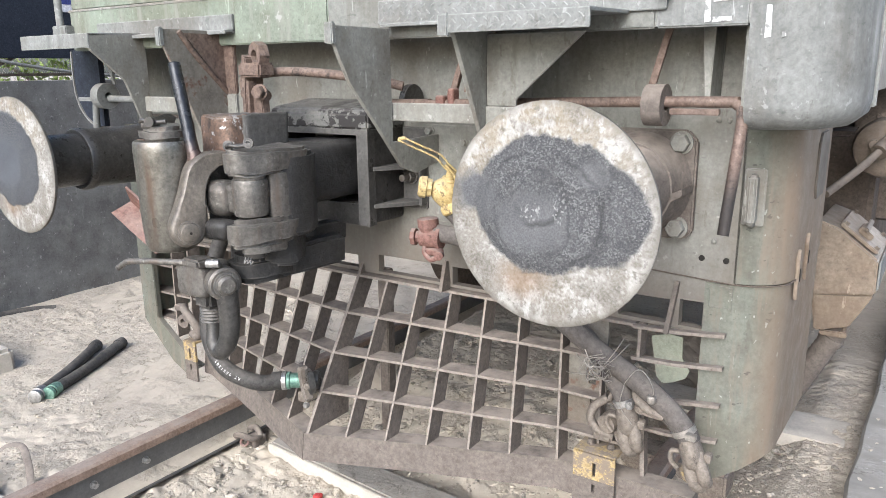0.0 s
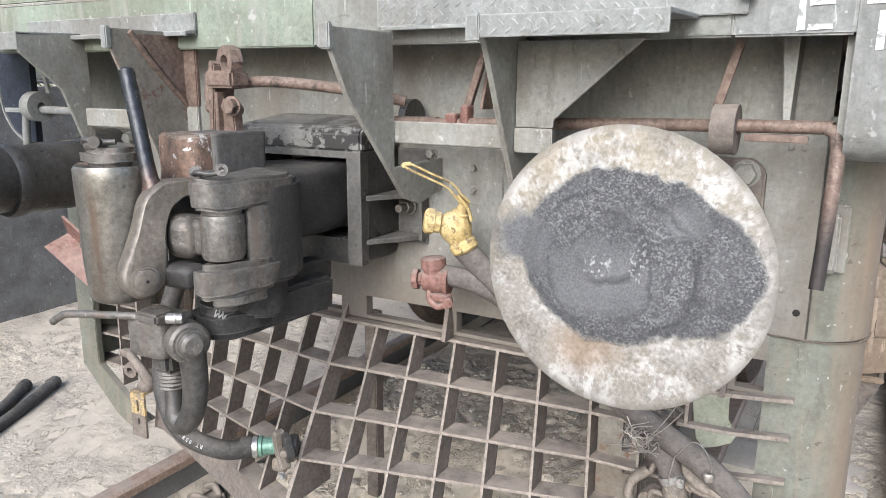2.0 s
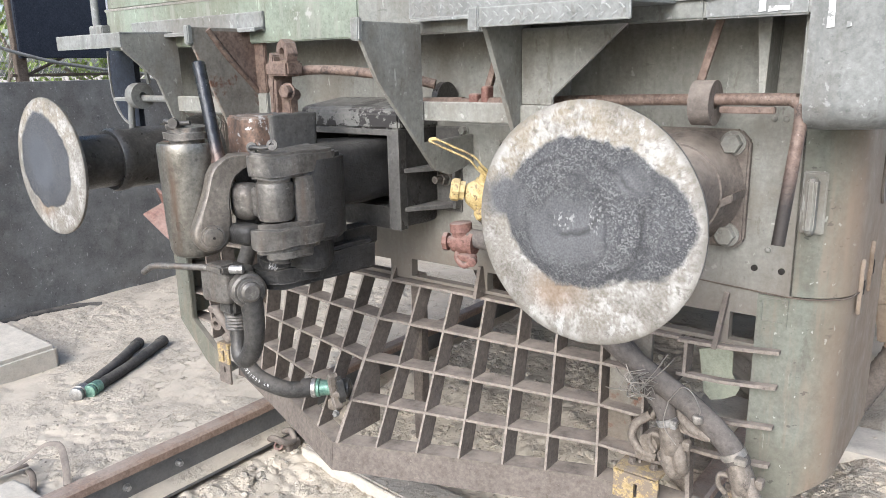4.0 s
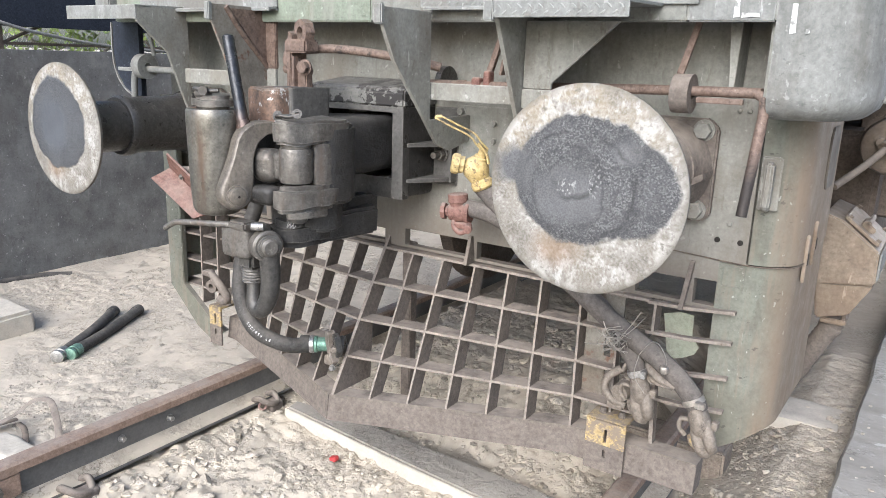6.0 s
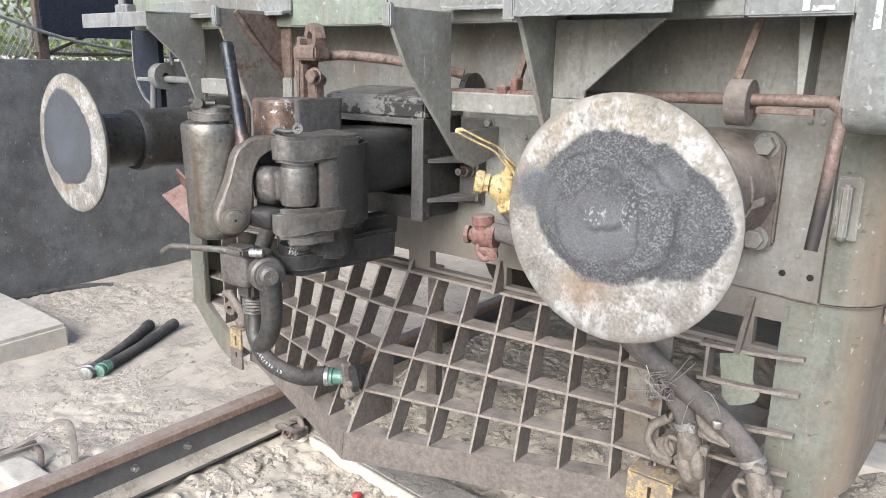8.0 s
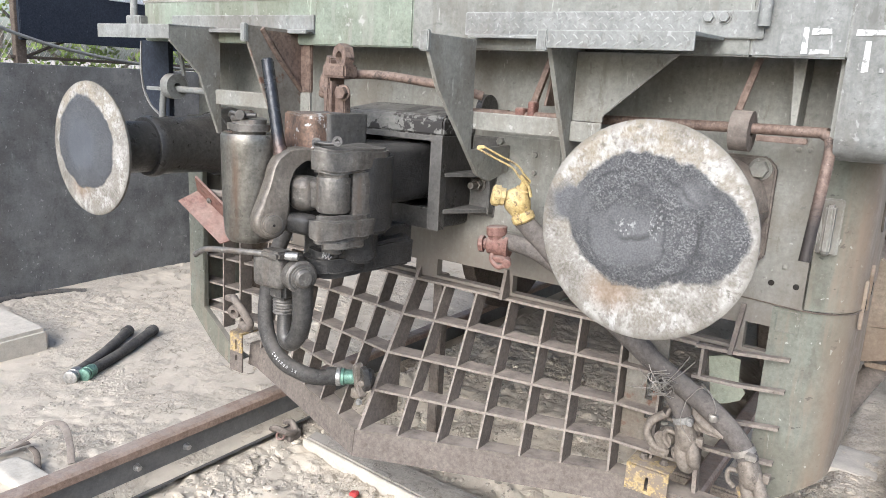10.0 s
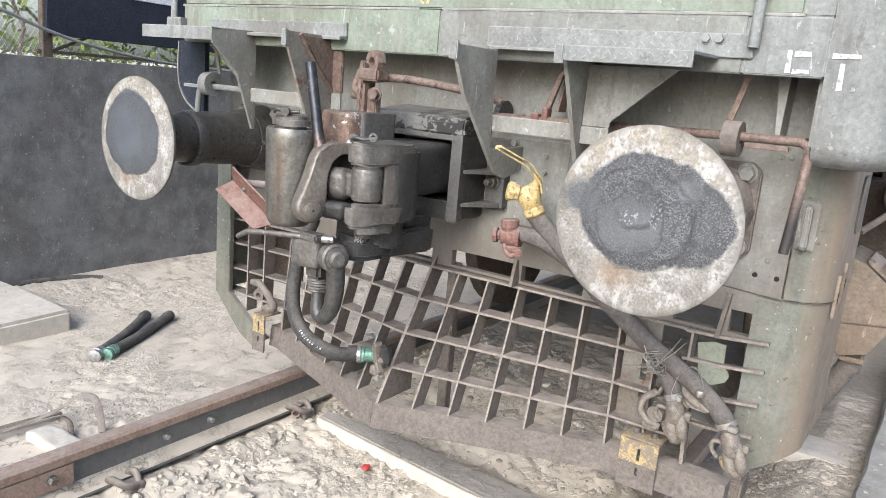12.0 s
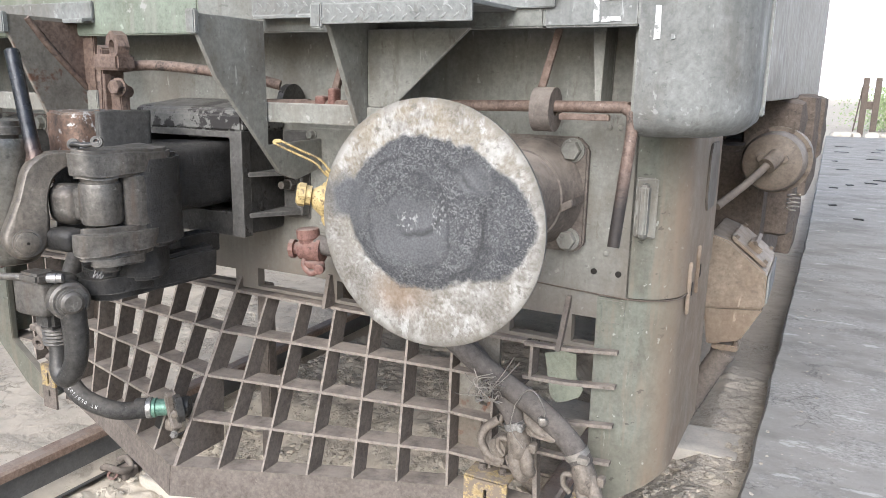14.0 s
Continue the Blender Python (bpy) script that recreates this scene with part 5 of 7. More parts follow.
# ---- side buffers ----
def buffer(name, x, y, z, label, dark):
    ob = thing(name, (x, y, z), label, "buffer", "side buffers")
    r = 0.229
    prof = [(0.04, 0.08), (0.028, r - 0.012), (0.022, r - 0.001), (0.013, r), (0.0105, r - 0.004), (0.006, r * 0.75), (0.002, r * 0.4), (0, 0.01)]
    head = part("head", lathe(B(), (x, y, z), (0, 1, 0), prof, 72), M_BUFFER_FAR if dark else M_BUFFER, ob, "pale worn disc with a patch of dark grease", smooth=60)
    m = M_IRON if dark else M_DUSTY
    ram, tube_r = (0.093, 0.112) if dark else (0.08, 0.1)
    part("ram", lathe(B(), (x, y + 0.03, z), (0, 1, 0), [(0, 0.11), (0.025, ram + 0.006), (0.05, ram), (0.26, ram)], 36), m, ob)
    start = 0.22 if dark else 0.14
    run = -y - start
    part("sleeve", lathe(B(), (x, y + start, z), (0, 1, 0), [(0, ram + 0.002), (0.0, tube_r - 0.006), (0.01, tube_r), (0.035, tube_r), (0.05, tube_r - 0.007), (run * 0.6, tube_r - 0.004), (run - 0.06, tube_r + 0.02), (run - 0.022, tube_r + 0.03)], 40), m, ob)
    fl = part("flange", prism(B(), [(x - 0.138, z - 0.138), (x + 0.118, z - 0.138), (x + 0.138, z - 0.118), (x + 0.138, z + 0.112), (x + 0.112, z + 0.138), (x - 0.138, z + 0.138)], "y", -0.024, -0.0005, 0.005), M_DUSTY, ob, "bolted base plate")
    part("cone", lathe(B(), (x, -0.12, z), (0, 1, 0), [(0, tube_r + 0.012), (0.06, tube_r + 0.02), (0.0945, 0.132), (0.0955, 0.1)], 40), m, ob)
    for sx in (-1, 1):
        for sz in (-1, 1):
            part("bolt", hexbolt(B(), (x + sx * 0.1, -0.024, z + sz * 0.107), (0, -1, 0), 0.023, 0.024), M_GREY, fl)
        part("rib", prism(B(), [(x + sx * 0.07, z - 0.05), (x + sx * 0.135, z - 0.012), (x + sx * 0.135, z + 0.006), (x + sx * 0.07, z - 0.028)], "y", -0.12, -0.0245, 0.002), m, ob)
    return ob


buffer("side_buffer", 0.982, -0.572, 1.073, "pale round buffer with greasy dark centre, bolted to the headstock", False)
buffer("side_buffer", -0.957, -0.637, 1.06, "pale round buffer on a black greasy barrel", True)

# ---- guard grid (cattle guard) in front of the wheels ----
XG = 0.02


def grid_y(x, z):
    """The guard is flat across below the headstock and bulges to a keel towards the ground."""
    d = 0.70 - z
    return -0.015 - 0.1 * d - 0.72 * d * max(0.0, 0.78 - abs(x - XG))


def grid_x(c, z):
    return XG + c + 0.035 * (0.57 - z)


def sill_z(x):
    return 0.225 + 0.02 * max(0.0, abs(x - XG)) / 0.77


guard = thing("rail_guard", (XG, -0.1, 0.1), "dusty brown welded steel grid guard below the headstock", "guard")


def slanted_plate(pts, depth, thick, direction):
    """A flat bar whose front edge runs along pts and which reaches back by depth; direction: which way it has its thickness."""
    bm = B()
    t = Vector(direction) * thick / 2
    back = Vector((0, depth, 0))
    rows = []
    for p in pts:
        p = Vector(p)
        rows.append([bm.verts.new(q) for q in (p - t, p + t, p + t + back, p - t + back)])
    for a, b in zip(rows, rows[1:]):
        for i in range(4):
            bm.faces.new((a[i], a[(i + 1) % 4], b[(i + 1) % 4], b[i]))
    bm.faces.new(rows[0])
    bm.faces.new(rows[-1])
    return bm


ROWS_Z = [0.341, 0.453, 0.570, 0.681]
COLS = [0.125, 0.25, 0.376, 0.502, 0.622, 0.757]
DEPTH = 0.066


def bar_points(c, z0, z1, n=5):
    return [(grid_x(c, z), grid_y(grid_x(c, z), z), z) for z in (z0 + (z1 - z0) * i / n for i in range(n + 1))]


for s in (1, -1):
    for c in COLS:
        part("upright", slanted_plate(bar_points(s * c, sill_z(XG + c), 0.681), DEPTH, 0.0075, (1, 0, 0)), M_DUSTY, guard)
    for k, z in enumerate(ROWS_Z):
        pts = [(grid_x(s * c, z), grid_y(grid_x(s * c, z), z), z) for c in (0.006, 0.76)]
        if s > 0:
            pts.append((0.985, min(-0.02, grid_y(0.985, z)), z + (0.004 if k == 3 else 0.0)))
        else:
            pts.append((-1.16, -0.055, z))
        part("rung", slanted_plate(pts, DEPTH if k < 3 else 0.05, 0.0085, (0, 0, 1)), M_DUSTY, guard)
    if s > 0:
        x = 1.005
        part("upright", slanted_plate([(x, -0.035, 0.597), (x, -0.03, 0.685)], 0.05, 0.008, (1, 0, 0)), M_DUSTY, guard)
    else:
        for x in (-0.87, -0.975):
            part("upright", slanted_plate([(x, -0.058, 0.27), (x, -0.056, 0.445), (x, -0.054, 0.681)], 0.06, 0.008, (1, 0, 0)), M_DUSTY, guard)
    x1 = XG + s * (1.16 if s > 0 else 0.82)
    bm = B()
    sec = []
    for x in (XG + s * 0.001, XG + s * 0.2, XG + s * 0.4, XG + s * 0.6, XG + s * 0.77, x1):
        zt = sill_z(x) if abs(x - XG) < 0.8 else sill_z(XG + 0.77)
        y = grid_y(x, zt)
        sec.append([bm.verts.new(v) for v in ((x, y, zt), (x, y + 0.07, zt), (x, y + 0.06, zt - 0.09), (x, y - 0.012, zt - 0.09))])
    for a, b in zip(sec, sec[1:]):
        for i in range(4):
            bm.faces.new((a[i], a[(i + 1) % 4], b[(i + 1) % 4], b[i]))
    bm.faces.new(sec[0])
    bm.faces.new(sec[-1])
    part("sill", bm, M_DUSTY, guard, "bottom sill plate of the guard")
for z0, z1 in ((0.685, 0.697), (0.595, 0.608), (0.488, 0.504), (0.396, 0.403)):
    part("rung", slanted_plate([(0.985, -0.035, z0), (1.1, -0.04, (z0 + z1) / 2), (1.22, -0.022, z1)], 0.02, 0.009, (0, 0, 1)), M_DUSTY, guard)
part("upright", slanted_plate([(1.03, -0.02, 0.24), (1.02, -0.03, 0.5)], 0.03, 0.012, (1, 0, 0)), M_DUSTY, guard)
part("upright", slanted_plate([(0.9, -0.03, 0.3), (0.9, -0.03, 0.57)], 0.04, 0.007, (1, 0, 0)), M_DUSTY, guard)
bm = B()
rows = []
for x, y, z in bar_points(0.0, 0.225, 0.76, 8):
    depth = 0.085 + 0.11 * max(0.0, 1 - (z - 0.225) / 0.2)
    rows.append([bm.verts.new(p) for p in ((x - 0.006, y, z), (x + 0.006, y, z), (x + 0.006, y + depth, z), (x - 0.006, y + depth, z))])
for a, b in zip(rows, rows[1:]):
    for i in range(4):
        bm.faces.new((a[i], a[(i + 1) % 4], b[(i + 1) % 4], b[i]))
bm.faces.new(rows[0])
bm.faces.new(rows[-1])
part("crease_plate", bm, M_DUSTY, guard, "deep keel plate of the guard")
# tabs that stiffen the lower edge of the headstock above the guard
for x0, x1, y0, zt in ((0.372, 0.362, -0.055, 0.775), (1.078, 1.088, -0.05, 0.82)):
    part("tab", slanted_plate([(x0, y0, 0.686), (x1, -0.012, zt)], 0.045 if zt < 0.8 else 0.02, 0.012, (1, 0, 0)), M_DUSTY, guard)
# front-facing faces get the paler edge colour, front light painted in with the scuffs
for ob in guard.children:
    if ob.name.split(".")[0] in ("upright", "rung", "crease_plate"):
        ob.data.materials.append(M_EDGE)
        for f in ob.data.polygons:
            if f.normal.y < -0.7:
                f.material_index = 1
part("post", box(B(), (0.06, 0.02, 0.1), (0.1, 0.06, 0.7), 0.003), M_DUSTY, guard)
part("slotted_plate", cut_plate((0.79, 0.905, 0.33, 0.69), [(0.853, 0.874, 0.475, 0.57), (0.858, 0.88, 0.415, 0.455)], 0.0, 0.012), M_BRACKET, guard, "flat slotted plate behind the grid")

for x, y, z, hw in ((0.913, -0.088, 0.258, 0.062), (-0.815, -0.125, 0.25, 0.036)):
    br = thing("guide_bracket", (x, y, z - 0.1), "worn yellow bolted bracket with a slotted plate", "bracket", "yellow brackets on the guard")
    part("slotted_plate", cut_plate((x - hw, x + hw, z - 0.03, z + 0.05), [(x - 0.004, x + 0.006, z - 0.02, z + 0.022)], y, y + 0.008), M_OCHRE, br, "chipped yellow plate with a slot")
    part("lower_plate", cut_plate((x - hw, x + hw, z - 0.115, z - 0.0305), [(x - 0.004, x + 0.006, z - 0.07, z - 0.045)], y, y + 0.008), M_DUSTY, br)
    part("top_flange", box(B(), (x - hw, y, z + 0.046), (x + hw, y + 0.1, z + 0.054), 0.002), M_OCHRE, br)
    for dx in (-0.03, 0.03):
        part("bolt", hexbolt(B(), (x + dx, y + 0.05, z + 0.054), (0, 0, 1), 0.01, 0.014), M_DUSTY, br)

# ---- draft gear housing and coupler ----
housing = thing("coupler_housing", (0.0, -0.1, 0.91), "black greasy rectangular coupler housing on the headstock", "housing")
part("front_frame", cut_plate((-0.2, 0.205, 0.9, 1.19), [(-0.165, 0.162, 0.965, 1.172)], -0.18, -0.15), M_IRON, housing)
part("top_plate", prism(B(), [(-0.182, 1.19), (-0.182, 1.236), (-0.17, 1.25), (0.0, 1.272), (0.0, 1.19)], "x", -0.2, 0.206, 0.006), M_PEEL, housing, "grey paint peeling from the top plate")
part("frame_face", cut_plate((-0.2, 0.206, 0.899, 1.19), [(-0.165, 0.164, 0.899, 1.174)], -0.184, -0.1805), M_DULL, housing)
part("bottom_plate", rbox(B(), (-0.2, -0.15, 0.9), (0.2, 0.0, 0.962), 0.012, 0.004), M_SOOT, housing)
for x in (-0.198, 0.178):
    part("side_plate", box(B(), (x, -0.15, 0.9625), (x + 0.022, 0.0, 1.19), 0.002), M_IRON, housing)
br = part("side_bracket", box(B(), (0.207, -0.014, 0.935), (0.3, -0.0005, 1.19), 0.003), M_DULL, housing, "dark bolted bracket beside the housing")
for z in (1.066, 0.952):
    part("web", prism(B(), [(0.2075, -0.165), (0.2075, -0.0145), (0.2895, -0.0145), (0.2895, -0.04)], "z", z, z + 0.013, 0.001), M_DULL, br)
part("flange", box(B(), (0.29, -0.045, 0.95), (0.299, -0.0145, 1.1), 0.002), M_DULL, br)
part("bolt", hexbolt(B(), (0.243, -0.014, 1.036), (0, -1, 0), 0.019, 0.026), M_CAST, br)
part("stud", rod(B(), (0.243, -0.03, 1.036), (0.243, -0.07, 1.036), 0.011), M_CAST, br)

coupler = thing("coupler", (0.0, -0.6, 0.8), "heavy worn cast-steel centre coupler with a transition screw link", "coupler")
# the pin's line, and the level line across it
PIN, CROSS = Vector((-0.93, 0.37, 0)), Vector((0.37, 0.93, 0))


def cast_plate(outline, z0, z1, r=0.02, soft=0.01, rough=0.003):
    """A thick casting of an outline seen from above, with round corners, soft edges and an uneven skin."""
    bm = prism(B(), rounded(outline, r, 4), "z", z0, z1, soft)
    bmesh.ops.subdivide_edges(bm, edges=[e for e in bm.edges if e.calc_length() > 0.03], cuts=2)
    for v in bm.verts:
        v.co += Vector((noise.noise(v.co * 15), noise.noise(v.co * 15 + Vector((5, 0, 0))), noise.noise(v.co * 15 + Vector((0, 5, 0))))) * rough
    return bm


part("shank", rbox(B(), (-0.085, -0.46, 0.985), (0.135, 0.0, 1.158), 0.03, 0.006), M_SOOT, coupler, "black greasy shank", smooth=50)
part("head", cast_plate([(-0.1, -0.545), (0.1, -0.535), (0.165, -0.535), (0.198, -0.505), (0.205, -0.43), (0.17, -0.36), (-0.08, -0.38)], 0.925, 1.15, 0.03, 0.016, 0.006), M_SOOT, coupler, smooth=55)
part("head_foot", cast_plate([(-0.02, -0.54), (0.14, -0.53), (0.185, -0.47), (0.14, -0.385), (-0.06, -0.39)], 0.84, 0.935, 0.03, 0.014, 0.007), M_SOOT, coupler, smooth=55)
part("top_block", cast_plate([(-0.122, -0.522), (-0.02, -0.545), (0.016, -0.528), (0.02, -0.46), (-0.115, -0.44)], 1.108, 1.246, 0.014, 0.01, 0.005), M_BLOCK, coupler, "rusty block with white specks on the coupler head", smooth=50)
part("top_block", cast_plate([(-0.11, -0.45), (0.005, -0.485), (0.03, -0.492), (0.04, -0.33), (-0.1, -0.305)], 1.13, 1.246, 0.016, 0.012, 0.004), M_DULL, coupler, "dull grey rear of the head block", smooth=50)
part("guard_drum", lathe(B(), (-0.112, -0.65, 0.887), (0, 0, 1), [(0, 0.056), (0.004, 0.062), (0.02, 0.069), (0.08, 0.0735), (0.27, 0.0785), (0.291, 0.0785), (0.298, 0.0745), (0.294, 0.06)], 44), M_DRUM, coupler, "tall worn steel drum")
part("drum_lip", prism(B(), rounded([(-0.193, -0.672), (-0.184, -0.682), (-0.168, -0.66), (-0.175, -0.64)], 0.004), "z", 0.93, 1.186, 0.002), M_RUSTY, coupler, "rusty lip of the drum")
cap = part("drum_cap", cast_plate([(-0.178, -0.66), (-0.155, -0.692), (-0.11, -0.7), (-0.068, -0.675), (-0.058, -0.62), (-0.1, -0.59), (-0.155, -0.605)], 1.182, 1.222, 0.025, 0.012, 0.009), M_CAST, coupler, smooth=50)
part("cap_nub", rbox(B(), (-0.15, -0.69, 1.215), (-0.11, -0.65, 1.238), 0.01, 0.004), M_CAST, cap)
part("cotter", tube(B(), [(-0.165, -0.675, 1.23), (-0.135, -0.692, 1.24), (-0.105, -0.685, 1.234), (-0.07, -0.665, 1.236)], 0.006), M_IRON, cap)
part("cotter_head", lathe(B(), (-0.1, -0.69, 1.236), (0.5, -1, 0), [(0, 0.006), (0, 0.013), (0.01, 0.013), (0.01, 0.006)], 14), M_IRON, cap)
part("handle", lathe(B(), (-0.004, -0.632, 1.105), (-0.081, 0.018, 0.282), [(0, 0.026), (0.025, 0.022), (0.05, 0.018), (0.09, 0.0165), (0.27, 0.0165), (0.289, 0.0165), (0.292, 0.013)], 24), M_OILED, coupler, "straight oiled black round handle")
part("handle_root", lathe(B(), (0.006, -0.634, 1.083), (-0.075, 0.018, 0.282), [(0, 0.03), (0.025, 0.0265), (0.045, 0.0215), (0.065, 0.0185), (0.075, 0.0168)], 24), M_OILED, coupler, "rusty root of the handle")
# the forged arm: a flat strap, bent like a question mark, thick along the pin's line
strap = [(-0.036, 0.034), (-0.015, 0.077), (0.0, 0.115), (0.011, 0.154), (0.03, 0.18), (0.066, 0.199), (0.121, 0.199), (0.156, 0.187), (0.163, 0.171), (0.132, 0.163), (0.101, 0.163), (0.077, 0.144), (0.06, 0.11), (0.055, 0.075), (0.056, 0.045), (0.052, 0.012), (0.04, -0.026), (0.012, -0.043), (-0.02, -0.04), (-0.042, -0.018), (-0.045, 0.012)]
SPINE = ((0.004, -0.002), (0.01, 0.04), (0.022, 0.08), (0.032, 0.115), (0.046, 0.152), (0.07, 0.18), (0.1, 0.182), (0.14, 0.178))
bm = B()
eye_at = Vector((0.036, -0.702, 0.958))
rings = []
for along, grow in ((0.004, 0.8), (0.008, 0.93), (0.015, 1.0), (0.05, 1.0), (0.058, 0.9)):
    ring = []
    for u, w in rounded(strap, 0.02, 3):
        near = min(((Vector((u, w)) - Vector(c)).length, c) for c in SPINE)[1]
        u, w = near[0] + (u - near[0]) * grow, near[1] + (w - near[1]) * grow
        ring.append(bm.verts.new(eye_at + CROSS * u + Vector((0, 0, w)) + PIN * (along + 0.12 * max(0.0, w))))
    rings.append(ring)
for a, b in zip(rings, rings[1:]):
    for i in range(len(a)):
        bm.faces.new((a[i], a[(i + 1) % len(a)], b[(i + 1) % len(a)], b[i]))
bm.faces.new(rings[0])
bm.faces.new(rings[-1])
arm = part("clevis_arm", bm, M_FORGED, coupler, "curved brown forged arm", smooth=40)
part("pin", lathe(B(), eye_at - PIN * 0.012, PIN, [(0, 0.018), (0.003, 0.0245), (0.008, 0.0255), (0.012, 0.026), (0.0125, 0.03), (0.02, 0.03), (0.17, 0.026)], 30), M_FORGED, arm, "round pin with a centre mark")
part("pin_centre", lathe(B(), eye_at - PIN * 0.0128, PIN, [(0, 0.0035), (0.002, 0.0035)], 10), M_DARK, arm)
part("cross_pin", rbox(B(), (0.01, -0.66, 0.93), (0.11, -0.59, 0.985), 0.02, 0.006), M_SOOT, coupler)
part("knuckle", lathe(B(), (0.137, -0.58, 0.992), (0, 0, 1), [(0, 0.036), (0.004, 0.043), (0.012, 0.046), (0.09, 0.047), (0.098, 0.044), (0.102, 0.036)], 36), M_CAST, coupler, "worn knuckle barrel")
part("knuckle_boss", rbox(B(), (0.0, -0.632, 0.988), (0.088, -0.55, 1.084), 0.034, 0.004, 16.0, 12), M_CAST, coupler, "rounded boss of the knuckle", smooth=60)
part("knuckle_neck", rbox(B(), (0.06, -0.612, 1.0), (0.13, -0.55, 1.074), 0.014, 0.003), M_CAST, coupler, smooth=60)
part("knuckle_face", cast_plate([(0.15, -0.545), (0.178, -0.548), (0.194, -0.52), (0.196, -0.48), (0.15, -0.48)], 0.985, 1.104, 0.008, 0.006, 0.004), M_CAST, coupler, smooth=50)
lug = part("upper_lug", cast_plate([(0.093, -0.6), (0.104, -0.638), (0.138, -0.652), (0.172, -0.632), (0.198, -0.55), (0.198, -0.42), (0.07, -0.41), (0.085, -0.56)], 1.102, 1.166, 0.024, 0.014, 0.008), M_CAST, coupler, "chipped round-nosed upper lug", smooth=55)
part("washer", lathe(B(), (0.137, -0.58, 1.088), (0, 0, 1), [(0, 0.034), (0.004, 0.041), (0.016, 0.042)], 28), M_CAST, lug)
part("cotter", tube(B(), [(0.1, -0.618, 1.17), (0.125, -0.63, 1.18), (0.152, -0.62, 1.178), (0.178, -0.604, 1.184)], 0.0055), M_IRON, lug)
part("cotter", tube(B(), [(0.104, -0.606, 1.172), (0.13, -0.61, 1.178), (0.17, -0.594, 1.18)], 0.005), M_IRON, lug)
for p in ((0.112, -0.62, 1.178), (0.172, -0.606, 1.186)):
    part("cotter_ring", lathe(B(), p, (0.8, -1, 0.2), [(-0.006, 0.006), (-0.006, 0.013), (0.006, 0.013), (0.006, 0.006), (-0.006, 0.006)], 14), M_IRON, lug)
part("lower_lug", cast_plate([(0.092, -0.6), (0.112, -0.648), (0.15, -0.655), (0.19, -0.605), (0.206, -0.5), (0.17, -0.42), (0.08, -0.45)], 0.915, 0.99, 0.018, 0.014, 0.01), M_CAST, coupler, "chipped lower lug", smooth=50)
part("lower_lug_step", cast_plate([(0.12, -0.6), (0.15, -0.628), (0.185, -0.59), (0.19, -0.5), (0.12, -0.5)], 0.895, 0.92, 0.014, 0.006, 0.005), M_CAST, coupler, smooth=50)
part("pin_end", lathe(B(), (0.135, -0.575, 0.88), (0, 0, 1), [(0, 0.027), (0.004, 0.031), (0.018, 0.031)], 20), M_IRON, coupler)
for k in range(3):
    part("loose_wire", tube(B(), [(0.13 + k * 0.01, -0.605, 0.885), (0.134 + k * 0.012, -0.615, 0.872), (0.14 + k * 0.012, -0.61, 0.88)], 0.0016, 5), M_STEEL, coupler)
part("lower_arm", cast_plate([(0.0, -0.57), (0.06, -0.6), (0.11, -0.585), (0.15, -0.5), (0.13, -0.4), (0.02, -0.42)], 0.795, 0.875, 0.03, 0.02, 0.005), M_SOOT, coupler, "black lower arm", smooth=50)
part("lower_arm", cast_plate([(0.05, -0.53), (0.115, -0.545), (0.15, -0.4), (0.165, -0.25), (0.11, -0.24), (0.08, -0.4)], 0.8, 0.885, 0.012, 0.012, 0.006), M_SOOT, coupler, smooth=50)
part("stay", cast_plate([(0.015, -0.29), (0.075, -0.29), (0.085, -0.15), (0.02, -0.15)], 0.845, 0.905, 0.01, 0.006, 0.004), M_SOOT, coupler)

link = thing("screw_link", (0.05, -0.64, 0.6), "worn steel screw coupling link with a shackle and tommy bar", "coupling link")
blk = part("link_block", rbox(B(), (-0.06, -0.69, 0.775), (0.05, -0.59, 0.866), 0.014, 0.003), M_CAST, link, smooth=50)
part("nut_block", box(B(), (-0.012, -0.675, 0.74), (0.05, -0.6, 0.85), 0.01), M_IRON, link)
tr = part("trunnion", lathe(B(), Vector((0.098, -0.652, 0.816)), PIN, [(0, 0.039), (0.005, 0.045), (0.035, 0.046), (0.04, 0.042)], 32), M_CAST, link, "round eye of the shackle")
part("pin", lathe(B(), Vector((0.098, -0.652, 0.816)) - PIN * 0.02, PIN, [(0, 0.019), (0.005, 0.026), (0.014, 0.027), (0.015, 0.033), (0.03, 0.034)], 28), M_CAST, tr)
thread = B()
lathe(thread, (0.012, -0.635, 0.695), (0, 0, 1), [p for k in range(6) for p in ((k * 0.0085, 0.029), (k * 0.0085 + 0.004, 0.033))], 24)
part("screw_thread", thread, M_CAST, link, "ribbed screw thread")
part("shackle", tube(B(), [(0.085, -0.64, 0.80), (0.089, -0.64, 0.72), (0.083, -0.645, 0.66), (0.06, -0.652, 0.622), (0.034, -0.652, 0.632), (0.024, -0.645, 0.675), (0.02, -0.64, 0.72)], 0.0225, radii=(0.03, 0.019)), M_IRON, link, "forged U-shaped shackle")
part("tommy_bar", tube(B(), [(-0.235, -0.745, 0.835), (-0.215, -0.74, 0.848), (-0.18, -0.735, 0.86), (-0.05, -0.70, 0.868), (0.03, -0.68, 0.874)], 0.0085), M_CAST, link, "thin bent tommy bar")
part("bar_socket", box(B(), (-0.01, -0.705, 0.862), (0.06, -0.655, 0.886), 0.006), M_CAST, link)
part("socket_end", lathe(B(), (0.06, -0.68, 0.874), (0.83, 0.56, 0), [(0, 0.008), (0.002, 0.011), (0.035, 0.011), (0.037, 0.008)], 18), M_STEEL, link)
